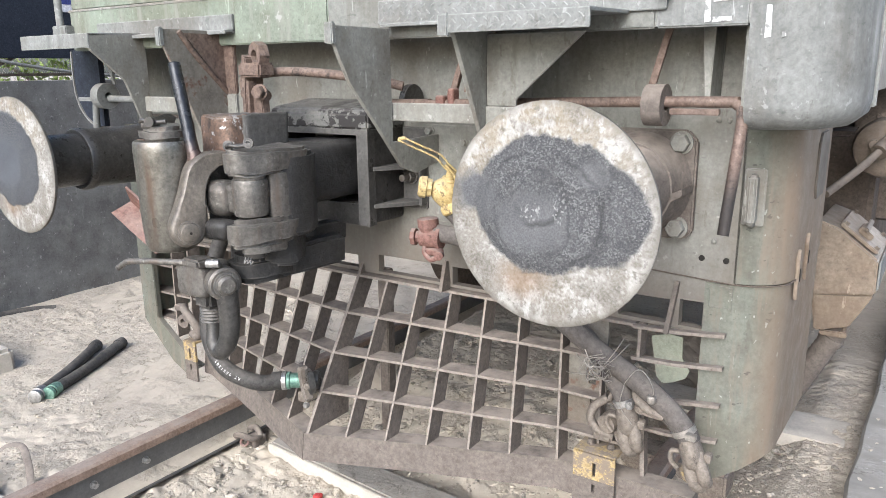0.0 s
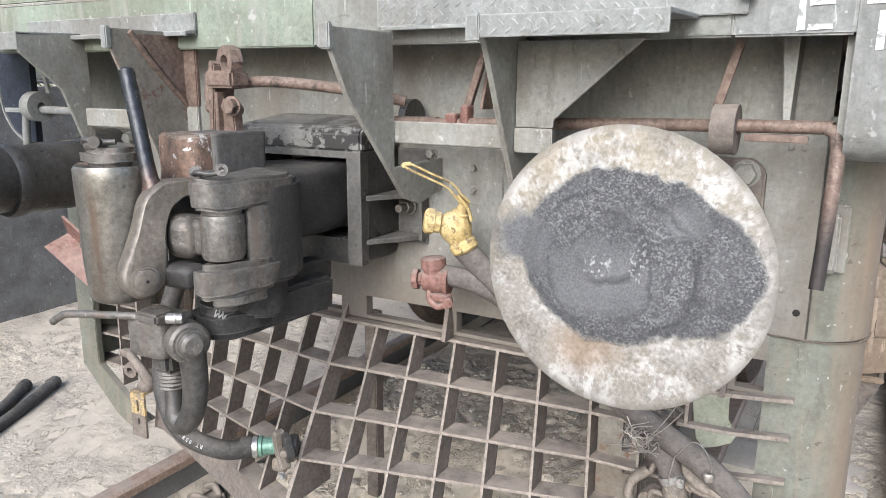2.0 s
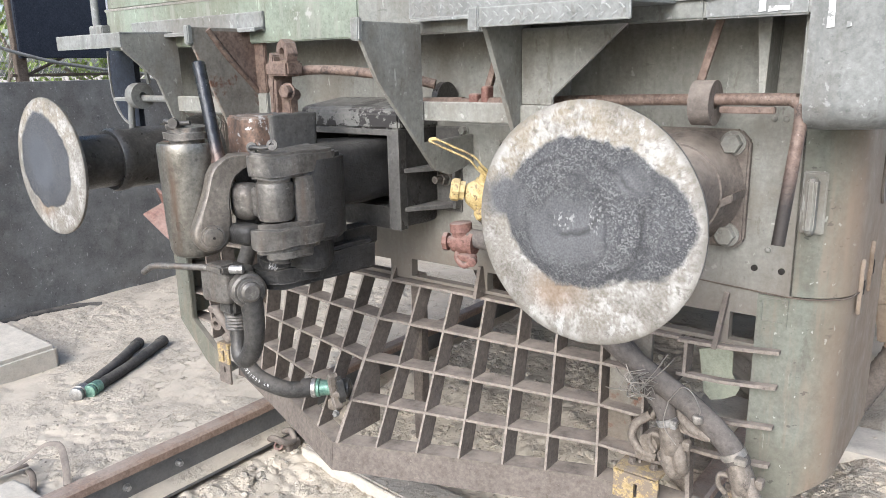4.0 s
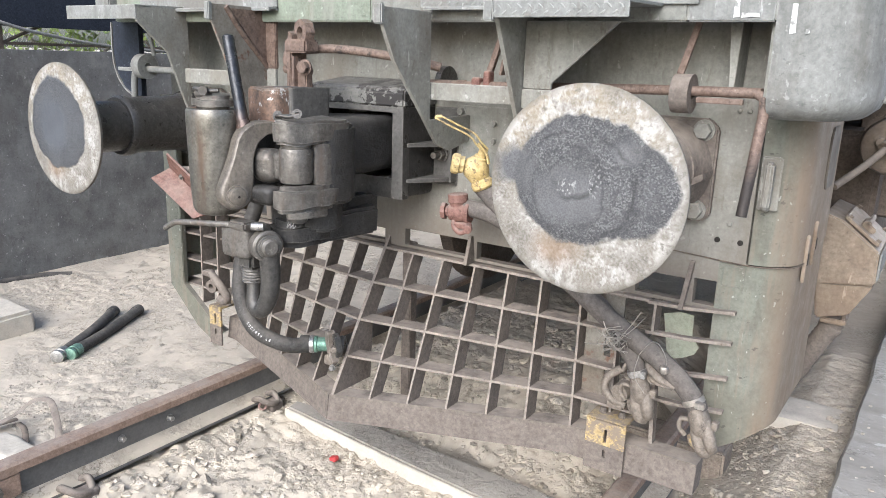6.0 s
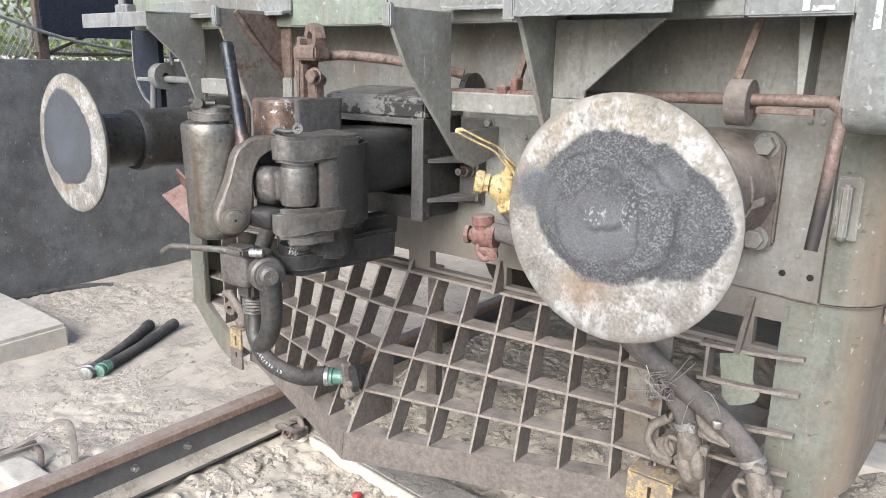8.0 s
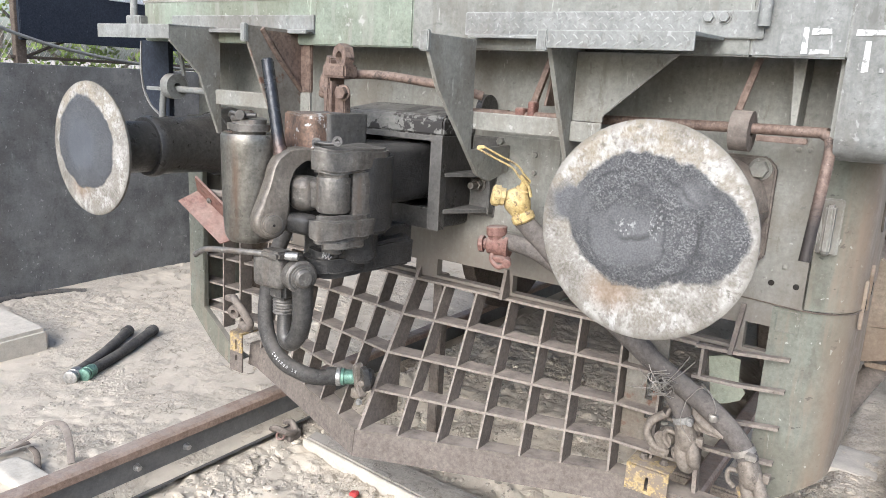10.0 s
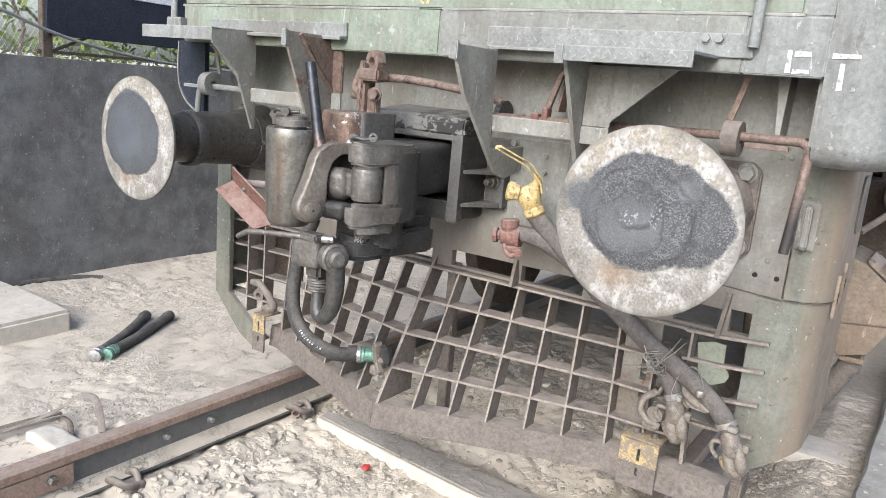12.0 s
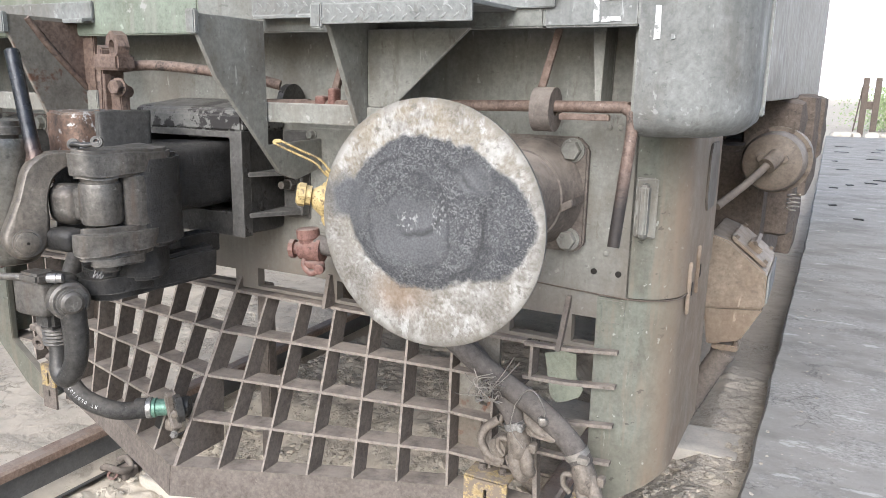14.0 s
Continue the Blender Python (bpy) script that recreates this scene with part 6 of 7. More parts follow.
part("socket_collar", lathe(B(), (0.074, -0.671, 0.874), (0.83, 0.56, 0), [(0, 0.0125), (0.006, 0.0125)], 18), M_STEEL, link)

# lifting eye above the coupler
eye = thing("lifting_eye", (-0.04, -0.34, 1.25), "rusty lock-lift eye with a bolt above the coupler", "bracket")
bm = B()
prism(bm, [(-0.095, 1.235), (-0.02, 1.235), (-0.022, 1.31), (-0.085, 1.33)], "y", -0.375, -0.345, 0.003)
part("strap", bm, M_RUSTY, eye)
part("strap_side", prism(B(), [(-0.10, 1.235), (-0.085, 1.235), (-0.075, 1.40), (-0.092, 1.41), (-0.10, 1.34)], "y", -0.38, -0.31, 0.003), M_RUSTY, eye)
bm = B()
ring = [(0, 0.018), (0, 0.04), (0.03, 0.04), (0.03, 0.018), (0, 0.018)]
lathe(bm, (-0.06, -0.36, 1.405), (0.3, 1, 0), ring, 8)
part("ring", bm, M_RUSTY, eye, "worn eight-sided eye")
part("collar", box(B(), (-0.1, -0.39, 1.345), (-0.008, -0.33, 1.385), 0.006), M_RUSTY, eye)
part("bolt", hexbolt(B(), (-0.024, -0.375, 1.303), (0.2, -1, 0), 0.019, 0.022), M_RUSTY, eye)
part("spacer", box(B(), (-0.066, -0.39, 1.235), (-0.056, -0.37, 1.335), 0.001), M_RUSTY, eye)
part("operating_rod", tube(B(), [(-0.09, -0.33, 1.352), (0.0, -0.30, 1.36), (0.1, -0.265, 1.355), (0.25, -0.2, 1.335), (0.325, -0.16, 1.316)], 0.0135), M_RUSTY, eye, "rusty round operating rod")
part("hook_loop", tube(B(), [(-0.12, -0.31, 1.37), (-0.16, -0.3, 1.355), (-0.175, -0.3, 1.32), (-0.15, -0.3, 1.30)], 0.016), M_RUSTY, eye)
part("cross_bar", tube(B(), [(-0.2, -0.28, 1.295), (-0.08, -0.3, 1.29)], 0.016, steps=1), M_RUSTY, eye)

# ---- brake pipe cocks and hoses ----
def gladhand(parent, at, direction, side, disc=None):
    """A hose coupling head like a half-closed fist: a neck, two fingers with a groove between, a round face and a hook."""
    d = Vector(direction).normalized()
    p = Vector(at)
    u = d.cross(Vector((0, -1, 0))).normalized() * side
    f = Vector((0, -1, 0))
    bm = lathe(B(), p, d, [(-0.005, 0.026), (0.015, 0.031), (0.04, 0.034), (0.065, 0.03), (0.075, 0.02)], 18, (1.0, 0.85))
    for v in bm.verts:
        v.co += Vector((noise.noise(v.co * 45), noise.noise(v.co * 45 + Vector((3, 0, 0))), noise.noise(v.co * 45 + Vector((0, 3, 0))))) * 0.004
    head = part("coupling_head", bm, M_CLAW, parent, "dusty cast coupling head", smooth=60)
    for k, reach in ((-1, 0.115), (1, 0.125)):
        part("finger", tube(B(), [p + d * 0.035 + u * 0.012 * k, p + d * 0.08 + u * 0.016 * k + f * 0.012, p + d * (reach - 0.012) + u * 0.013 * k + f * 0.01, p + d * reach + u * 0.008 * k - f * 0.006], 0.0175, 12, 4), M_CLAW, head)
    part("hook", tube(B(), [p + d * 0.03 + u * 0.024, p + d * 0.022 + u * 0.05, p + d * 0.045 + u * 0.062, p + d * 0.07 + u * 0.052], 0.0085, flat=0.8), M_CLAW, head)
    part("face", lathe(B(), p + d * 0.085 + u * 0.03 + f * 0.008, u * 0.7 + f * 0.8, [(-0.012, 0.022), (0.0, 0.024), (0.006, 0.021), (0.006, 0.012), (0.002, 0.01)], 18), disc or M_CLAW, head, "worn yellow face" if disc else "")
    part("lug", rbox(B(), p + d * 0.05 - u * 0.036 - Vector((0.01, 0.012, 0.012)), p + d * 0.05 - u * 0.036 + Vector((0.01, 0.012, 0.012)), 0.006, 0.003, 30.0, 4), M_CLAW, head)
    return head


cock = thing("angle_cock", (0.45, -0.14, 0.98), "yellow painted angle cock with a long handle", "valve")
part("body", lathe(B(), (0.445, -0.16, 1.06), (0.4, 0.15, -0.9), [(0, 0.016), (0.008, 0.03), (0.025, 0.039), (0.045, 0.04), (0.062, 0.034), (0.075, 0.029), (0.082, 0.034), (0.098, 0.034), (0.104, 0.028)], 24), M_YELLOW, cock)
part("cap", lathe(B(), (0.452, -0.165, 1.032), (-0.8, -0.55, 0.15), [(0.024, 0.026), (0.038, 0.026), (0.039, 0.031), (0.056, 0.031), (0.062, 0.024)], 8), M_YELLOW, cock)
part("stem", lathe(B(), (0.47, -0.155, 1.045), (0.45, -0.1, 1), [(0, 0.02), (0.02, 0.02), (0.022, 0.013), (0.05, 0.013)], 14), M_YELLOW, cock)
part("lock_tab", tube(B(), [(0.478, -0.175, 1.105), (0.5, -0.165, 1.075), (0.508, -0.16, 1.045)], 0.009, 8, flat=0.5), M_YELLOW, cock)
for k in (-1, 1):
    o = Vector((0.0055, 0.0035, 0.004)) * k
    part("handle_strip", tube(B(), [Vector(p) + o for p in ((0.392, -0.255, 1.176), (0.43, -0.232, 1.155), (0.47, -0.2, 1.13), (0.486, -0.185, 1.105), (0.497, -0.165, 1.085))], 0.0055, 8, flat=0.55), M_YELLOW, cock, "flat yellow handle strip")
part("handle_tip", tube(B(), [(0.3865, -0.2585, 1.172), (0.384, -0.2585, 1.178), (0.3975, -0.2515, 1.18)], 0.0055, 8), M_YELLOW, cock)
hose = thing("brake_hose", (0.9, -0.03, 0.5), "dusty grey rubber air hose wired to the guard", "hose", "air hoses at the guard")
part("hose", tube(B(), [(0.465, -0.14, 0.98), (0.6, -0.13, 0.865), (0.72, -0.115, 0.76), (0.819, -0.1, 0.685), (0.901, -0.1, 0.631), (0.979, -0.1, 0.588), (1.036, -0.1, 0.558), (1.084, -0.1, 0.527), (1.132, -0.1, 0.487), (1.162, -0.1, 0.452), (1.174, -0.1, 0.43)], 0.0285, 18), M_DUSTRUB, hose)
clamp = part("clamp", lathe(B(), (1.154, -0.1, 0.462), (0.42, 0, -0.75), [(0, 0.0315), (0.016, 0.0315)], 24), M_GALV, hose, "bright metal hose clamp")
part("clamp_lug", box(B(), (1.172, -0.145, 0.452), (1.198, -0.125, 0.468), 0.002), M_GALV, clamp)
gladhand(hose, (1.172, -0.105, 0.435), (0.34, -0.04, -0.85), 1, M_OCHRE)
cock = thing("angle_cock", (0.38, -0.15, 0.87), "pinkish red painted cock on the air pipe", "valve")
part("body", lathe(B(), (0.375, -0.16, 0.885), (1, 0.2, 0), [(0, 0.02), (0.005, 0.028), (0.03, 0.033), (0.055, 0.031), (0.06, 0.034), (0.07, 0.034)], 22), M_RED, cock)
part("socket", lathe(B(), (0.405, -0.155, 0.885), (-0.08, 0, 1), [(0, 0.026), (0.03, 0.027), (0.031, 0.031), (0.055, 0.031), (0.058, 0.026)], 20), M_RED, cock)
part("cap", lathe(B(), (0.385, -0.158, 0.885), (-1, -0.3, -0.05), [(0, 0.017), (0.02, 0.017), (0.021, 0.026), (0.034, 0.026), (0.037, 0.02)], 8), M_RED, cock)
part("lug", rbox(B(), (0.405, -0.185, 0.838), (0.455, -0.15, 0.858), 0.008, 0.002), M_RED, cock)
part("lever", tube(B(), [(0.40, -0.165, 0.87), (0.405, -0.18, 0.845), (0.43, -0.185, 0.828), (0.45, -0.18, 0.835)], 0.008), M_RED, cock)
part("lug_pin", lathe(B(), (0.452, -0.17, 0.842), (0.5, -1, 0.1), [(0, 0.013), (0.03, 0.013), (0.032, 0.009)], 14), M_RED, cock)
hose = thing("brake_hose", (0.95, -0.03, 0.45), "dusty grey rubber air hose wired to the guard", "hose", "air hoses at the guard")
part("hose", tube(B(), [(0.42, -0.145, 0.9), (0.52, -0.135, 0.885), (0.65, -0.1, 0.81), (0.78, -0.06, 0.7), (0.87, -0.06, 0.635), (0.943, -0.085, 0.563), (0.984, -0.1, 0.525), (1.002, -0.1, 0.484)], 0.026), M_DUSTRUB, hose)
clamp = part("clamp", lathe(B(), (0.993, -0.1, 0.503), (0.35, 0, -0.85), [(0, 0.0295), (0.018, 0.0295)], 20), M_STEEL, hose, "dull metal hose clamp")
part("clamp_lug", box(B(), (1.015, -0.14, 0.493), (1.03, -0.12, 0.515), 0.002), M_STEEL, clamp)
gladhand(hose, (1.0, -0.103, 0.483), (0.26, -0.03, -0.9), 1)
random.seed(8)
tie = thing("tie_wire", (0.91, -0.08, 0.54), "tangle of thin binding wire round the hoses", "wire")
for k in range(16):
    bm = B()
    a = random.uniform(0, 6.28)
    c = Vector((0.94, -0.125, 0.585))
    r = random.uniform(0.02, 0.05)
    tube(bm, [c + Vector((math.cos(a) * r, random.uniform(-0.02, 0.02), math.sin(a) * r)), c + Vector((math.cos(a + 0.9) * r * 1.1, -0.035, math.sin(a + 0.9) * r * 0.8)), c + Vector((random.uniform(-0.02, 0.02), -0.03, random.uniform(-0.02, 0.02))), c + Vector((math.cos(a + 2.4) * r, random.uniform(-0.02, 0.02), math.sin(a + 2.4) * r))], 0.0013, 5, 6)
    part("strand", bm, M_GALV, tie)
for e in ((1.02, -0.15, 0.68), (1.005, -0.15, 0.69), (0.84, -0.13, 0.555), (0.87, -0.14, 0.62), (0.9, -0.15, 0.64)):
    bm = B()
    tube(bm, [(0.94, -0.145, 0.585), (0.94 * 0.4 + e[0] * 0.6, -0.155, 0.585 * 0.45 + e[2] * 0.55), e], 0.0013, 5, 6)
    part("strand", bm, M_GALV, tie)
bm = B()
tube(bm, [(1.005, -0.13, 0.56), (1.04, -0.145, 0.61), (1.065, -0.145, 0.605), (1.085, -0.14, 0.565), (1.08, -0.135, 0.535)], 0.0014, 5, 8)
part("strand", bm, M_GALV, tie)
bm = B()
tube(bm, [(1.005, -0.13, 0.56), (1.0, -0.14, 0.5), (1.03, -0.13, 0.45)], 0.0014, 5, 8)
part("strand", bm, M_GALV, tie)
part("knot", rbox(B(), (1.07, -0.145, 0.525), (1.09, -0.128, 0.55), 0.006, 0.006, 40.0, 5), M_GALV, tie, "twisted knot of bright wire")
dummy = thing("dummy_coupling", (0.93, -0.06, 0.36), "dusty spare coupling head hanging behind the hoses", "coupling", "spare coupling heads")
part("claw", tube(B(), [(0.935, -0.06, 0.475), (0.905, -0.075, 0.45), (0.898, -0.085, 0.415), (0.925, -0.09, 0.385), (0.965, -0.085, 0.375)], 0.015, flat=0.8), M_CLAW, dummy)
part("claw_disc", lathe(B(), (0.948, -0.1, 0.415), (0.2, 1, 0.1), [(0, 0.012), (0, 0.026), (0.04, 0.028), (0.04, 0.01)], 18), M_CLAW, dummy)
part("tongue", rbox(B(), (0.91, -0.1, 0.36), (0.96, -0.07, 0.385), 0.008, 0.006, 30.0, 5), M_CLAW, dummy)
part("hanger", tube(B(), [(0.94, -0.065, 0.47), (0.955, -0.05, 0.52), (0.96, -0.07, 0.56)], 0.007), M_CLAW, dummy)
dummy = thing("dummy_coupling", (1.06, -0.08, 0.48), "dusty strap of a spare coupling caught between the hoses", "coupling", "spare coupling heads")
part("strap", tube(B(), [(1.025, -0.075, 0.545), (1.03, -0.1, 0.52), (1.06, -0.115, 0.502), (1.11, -0.115, 0.488)], 0.013, flat=0.6), M_CLAW, dummy)
part("strap", tube(B(), [(1.022, -0.08, 0.512), (1.05, -0.105, 0.484), (1.1, -0.105, 0.478)], 0.011, flat=0.6), M_CLAW, dummy)
part("claw_disc", lathe(B(), (1.04, -0.08, 0.49), (0.3, -1, 0.3), [(-0.02, 0.012), (-0.02, 0.024), (0.012, 0.026), (0.016, 0.012)], 18), M_CLAW, dummy)

front_hose = thing("coupling_hose", (-0.15, -0.4, 0.4), "black rubber brake hose with white printing and a green metal coupling", "hose")
part("hose", tube(B(), [(-0.36, -0.28, 0.83), (-0.38, -0.32, 0.71), (-0.385, -0.345, 0.59), (-0.338, -0.385, 0.49), (-0.24, -0.41, 0.42), (-0.145, -0.37, 0.378), (-0.09, -0.31, 0.37)], 0.0265, 18, 10), M_RUBBER, front_hose)
d = Vector((0.8, 0.55, 0.02)).normalized()
p = Vector((-0.115, -0.325, 0.372))
part("collar", lathe(B(), p, d, [(0, 0.028), (0.004, 0.0305), (0.03, 0.0305), (0.034, 0.028)], 24), M_RUBBER, front_hose)
part("clamp", lathe(B(), p + d * 0.034, d, [(0, 0.0295), (0.004, 0.031), (0.014, 0.031), (0.016, 0.028)], 24), M_STEEL, front_hose, "bright steel clamp")
part("coupling", lathe(B(), p + d * 0.048, d, [(0, 0.026), (0.004, 0.029), (0.012, 0.029), (0.014, 0.025), (0.06, 0.0245), (0.063, 0.029), (0.075, 0.029), (0.078, 0.02)], 26), M_TEAL, front_hose, "scratched green metal coupling")
q = p + d * 0.125
claw_m = Matrix.Translation(q + Vector((0.004, -0.03, 0.0))) @ Euler((0.1, -0.12, -0.5)).to_matrix().to_4x4()
flange = part("gladhand_flange", prism(B(), rounded([(0.012, 0.062), (-0.006, 0.058), (-0.017, 0.03), (-0.019, -0.005), (-0.008, -0.04), (0.012, -0.058), (0.024, -0.05), (0.012, -0.02), (0.009, 0.015), (0.018, 0.05)], 0.006), "y", -0.014, 0.016, 0.004, claw_m), M_CLAW, front_hose, "pale worn coupling claw")
part("gladhand_tongue", rbox(B(), q + Vector((-0.03, -0.032, -0.072)), q + Vector((0.012, -0.01, -0.034)), 0.009, 0.004, 30.0, 5), M_CLAW, front_hose)
part("gladhand_lug", prism(B(), rounded([(0.008, 0.05), (0.042, 0.044), (0.046, -0.012), (0.03, -0.036), (0.008, -0.03)], 0.008), "y", 0.004, 0.024, 0.003, claw_m), M_IRON, front_hose, "dark iron lug")
part("lug_pin", lathe(B(), q + Vector((0.026, -0.035, 0.0)), (0.3, -1, 0), [(0, 0.011), (0.012, 0.011), (0.015, 0.007)], 14), M_CLAW, flange)
part("gladhand_body", lathe(B(), q, d, [(0, 0.026), (0.02, 0.031), (0.03, 0.028), (0.034, 0.018)], 22), M_IRON, front_hose)
part("gladhand_bolt", hexbolt(B(), q + Vector((0.018, -0.04, -0.068)), (0.3, -1, 0), 0.009, 0.012), M_STEEL, front_hose)
# the printing on the hose: RT 05B/202, set letter by letter along its lower bend
HOSE_LINE = curve_points([(-0.338, -0.385, 0.49), (-0.24, -0.41, 0.42), (-0.145, -0.37, 0.378), (-0.09, -0.31, 0.37)], 12)


def printed(word, start, size):
    """Letters cut from the built-in font, each turned to the hose's run and laid on its outer side."""
    step = size * 0.72
    lens = [0.0]
    for a, b in zip(HOSE_LINE, HOSE_LINE[1:]):
        lens.append(lens[-1] + (b - a).length)
    s = start
    for ch in word:
        if ch != " ":
            k = max(i for i in range(len(lens) - 1) if lens[i] <= s)
            t = (HOSE_LINE[k + 1] - HOSE_LINE[k]).normalized()
            at = HOSE_LINE[k] + t * (s - lens[k])
            out = Vector((0.5, -0.78, 0.25))
            out = (out - t * out.dot(t)).normalized()
            fc = bpy.data.curves.new("letter", "FONT")
            fc.body, fc.size, fc.align_x, fc.align_y = ch, size, "CENTER", "CENTER"
            fc.resolution_u = 2
            tmp = new("letter_tmp", fc)
            me = bpy.data.meshes.new_from_object(tmp.evaluated_get(bpy.context.evaluated_depsgraph_get()))
            bpy.data.objects.remove(tmp)
            x = -t
            y = out.cross(x)
            m = Matrix((x, y, out)).transposed().to_4x4()
            m.translation = at + out * 0.0275
            bm = B()
            bm.from_mesh(me)
            bmesh.ops.transform(bm, matrix=m, verts=bm.verts)
            part("printed_letter", bm, M_WHITE, front_hose)
        s += step


printed("202/B50 TR", 0.1, 0.0138)

# a spare claw hooked on the guard beside the bracket
claw = thing("spare_claw", (-0.72, -0.16, 0.4), "dusty cast coupling claw hooked on the guard", "coupling")
part("claw", tube(B(), [(-0.82, -0.13, 0.455), (-0.76, -0.17, 0.46), (-0.7, -0.185, 0.435), (-0.665, -0.18, 0.39), (-0.685, -0.175, 0.365), (-0.725, -0.165, 0.37)], 0.017, flat=0.75, radii=(0.015, 0.019)), M_DUSTY, claw)
part("claw_disc", lathe(B(), (-0.75, -0.19, 0.418), (-0.2, 1, 0.1), [(0, 0.012), (0, 0.026), (0.035, 0.028), (0.035, 0.012), (0, 0.012)], 18), M_DUSTY, claw)
part("tongue", rbox(B(), (-0.84, -0.16, 0.44), (-0.79, -0.13, 0.465), 0.008, 0.003), M_DUSTY, claw)

# red angle bar hanging behind the coupler
bar = thing("angle_bar", (-0.6, -0.43, 0.88), "pinkish red painted steel angle bar hanging askew", "bar")


def leaf(origin, run, across, thick):
    """A flat leaf from the origin along run and across, with its thickness behind it."""
    o, a, c = Vector(origin), Vector(run), Vector(across)
    n = a.cross(c).normalized()
    if n.y < 0:
        n = -n
    bm = B()
    front = [bm.verts.new(p) for p in (o, o + a, o + a * 0.93 + c, o + c)]
    back = [bm.verts.new(v.co + n * thick) for v in front]
    fs = [bm.faces.new(front), bm.faces.new(back)] + [bm.faces.new((front[i], front[(i + 1) % 4], back[(i + 1) % 4], back[i])) for i in range(4)]
    bevelled(bm, fs, 0.0015)
    return bm


RIDGE, RUN = Vector((-0.672, -0.405, 0.932)), Vector((0.2, 0.03, -0.135))
part("flange", leaf(RIDGE, RUN, (0.046, -0.045, 0.058), 0.007), M_RED, bar)
part("flange", leaf(RIDGE, RUN, (-0.034, -0.055, -0.034), 0.007), M_RED, bar)
part("bolt", hexbolt(B(), RIDGE + RUN * 0.3 + Vector((0.014, -0.016, 0.018)), (0.5, -0.6, -0.4), 0.008, 0.01), M_CAST, bar)
part("stay", tube(B(), [(-0.62, -0.4, 0.93), (-0.4, -0.42, 0.95), (-0.07, -0.45, 0.96)], 0.014, steps=1), M_DUSTY, bar)

# ---- loose things on the ground ----
for a, b, w in (((-1.995, -0.185, -0.205), (-2.4, 0.38, -0.205), 0.029), ((-1.975, -0.125, -0.205), (-2.31, 0.485, -0.205), 0.0295)):
    h = thing("loose_hose", ((a[0] + b[0]) / 2, (a[1] + b[1]) / 2, -0.24), "black rubber hose with metal ends lying on the ground", "hose", "loose hoses on the ground")
    mid = ((a[0] + b[0]) / 2 + 0.02, (a[1] + b[1]) / 2, -0.205)
    part("hose", tube(B(), [a, mid, b], w), M_RUBBER, h)
    d = Vector(b) - Vector(a)
    part("collar", lathe(B(), a, d, [(-0.03, 0.022), (-0.026, 0.034), (-0.01, 0.036), (-0.008, 0.029), (0.004, 0.029), (0.006, 0.036), (0.016, 0.036), (0.018, 0.033), (0.05, 0.034), (0.06, 0.031)], 20), M_TEAL if a[1] > -0.15 else M_STEEL, h)
    part("collar", lathe(B(), b, -d, [(-0.02, 0.024), (-0.01, 0.033), (0.04, 0.033)], 20), M_RUBBER, h)

# added black tube that draws the shadow line along the wall's foot
wall_foot_shade = tube(B(), [(-3.4, -0.1, -0.19), (-3.39, 0.2, -0.185), (-3.36, 0.45, -0.19), (-3.27, 0.62, -0.2)], 0.03, 12)
tagged(part("wall_foot_shade", wall_foot_shade, M_RUBBER, None), "black tube standing in for the dark shadow at the foot of the wall", "pipe")
bm = box(B(), (-3.42, -1.4, -0.3), (-2.5, -0.03, -0.11), 0.02)
bmesh.ops.subdivide_edges(bm, edges=bm.edges, cuts=3, use_grid_fill=True)
for v in bm.verts:
    v.co += Vector((noise.noise(v.co * 4), noise.noise(v.co * 4 + Vector((9, 0, 0))), noise.noise(v.co * 4 + Vector((0, 9, 0))))) * 0.012
tagged(part("concrete_slab", bm, M_SLAB, None), "rough pale concrete slab beside the wall", "slab")
strip = thing("concrete_strip", (0.2, 0.15, -0.28), "pale concrete strip lying across the track", "slab")
part("slab", prism(B(), [(-0.645, 0.115), (-0.66, 0.19), (-0.3, 0.22), (0.0, 0.21), (0.9, 0.2), (1.1, 0.2), (0.5, 0.025), (0.0, 0.06)], "z", -0.3, -0.2, 0.008), M_STRIP, strip)
bm = B()
line = [(-0.65, 0.1), (-0.4, 0.08), (-0.2, 0.065), (0.0, 0.045), (0.25, 0.03), (0.5, 0.012), (1.1, 0.185)]
prism(bm, line + [(1.1, 0.199), (0.5, 0.0245), (0.0, 0.0595), (-0.645, 0.1145)], "z", -0.3, -0.202, 0.003)
part("broken_edge", bm, M_SLAB, strip, "broken white edge of the strip")
cap = rbox(B(), (-0.25, -0.045, -0.255), (-0.212, -0.015, -0.235), 0.008, 0.008, 40.0, 5)
tagged(part("plastic_cap", cap, M_PLASTIC, None), "small crushed red plastic cap on the sand", "cap")
band = thing("metal_band", (-1.4, -0.75, -0.2), "bent dusty strip of metal band on the ground", "scrap")
part("strip", tube(B(), [(-1.46, -1.1, -0.2), (-1.44, -0.85, -0.19), (-1.44, -0.69, -0.17), (-1.43, -0.6, -0.13), (-1.36, -0.57, -0.125), (-1.26, -0.6, -0.17), (-1.2, -0.63, -0.215)], 0.014, 8, flat=0.25), M_DUSTY, band)
part("strip", tube(B(), [(-1.42, -0.68, -0.2), (-1.33, -0.7, -0.19), (-1.24, -0.74, -0.205)], 0.012, 8, flat=0.3), M_UNDER, band)
part("strip", tube(B(), [(-1.5, -1.05, -0.205), (-1.49, -0.85, -0.2), (-1.47, -0.66, -0.205)], 0.016, 8, flat=0.3), M_UNDER, band)
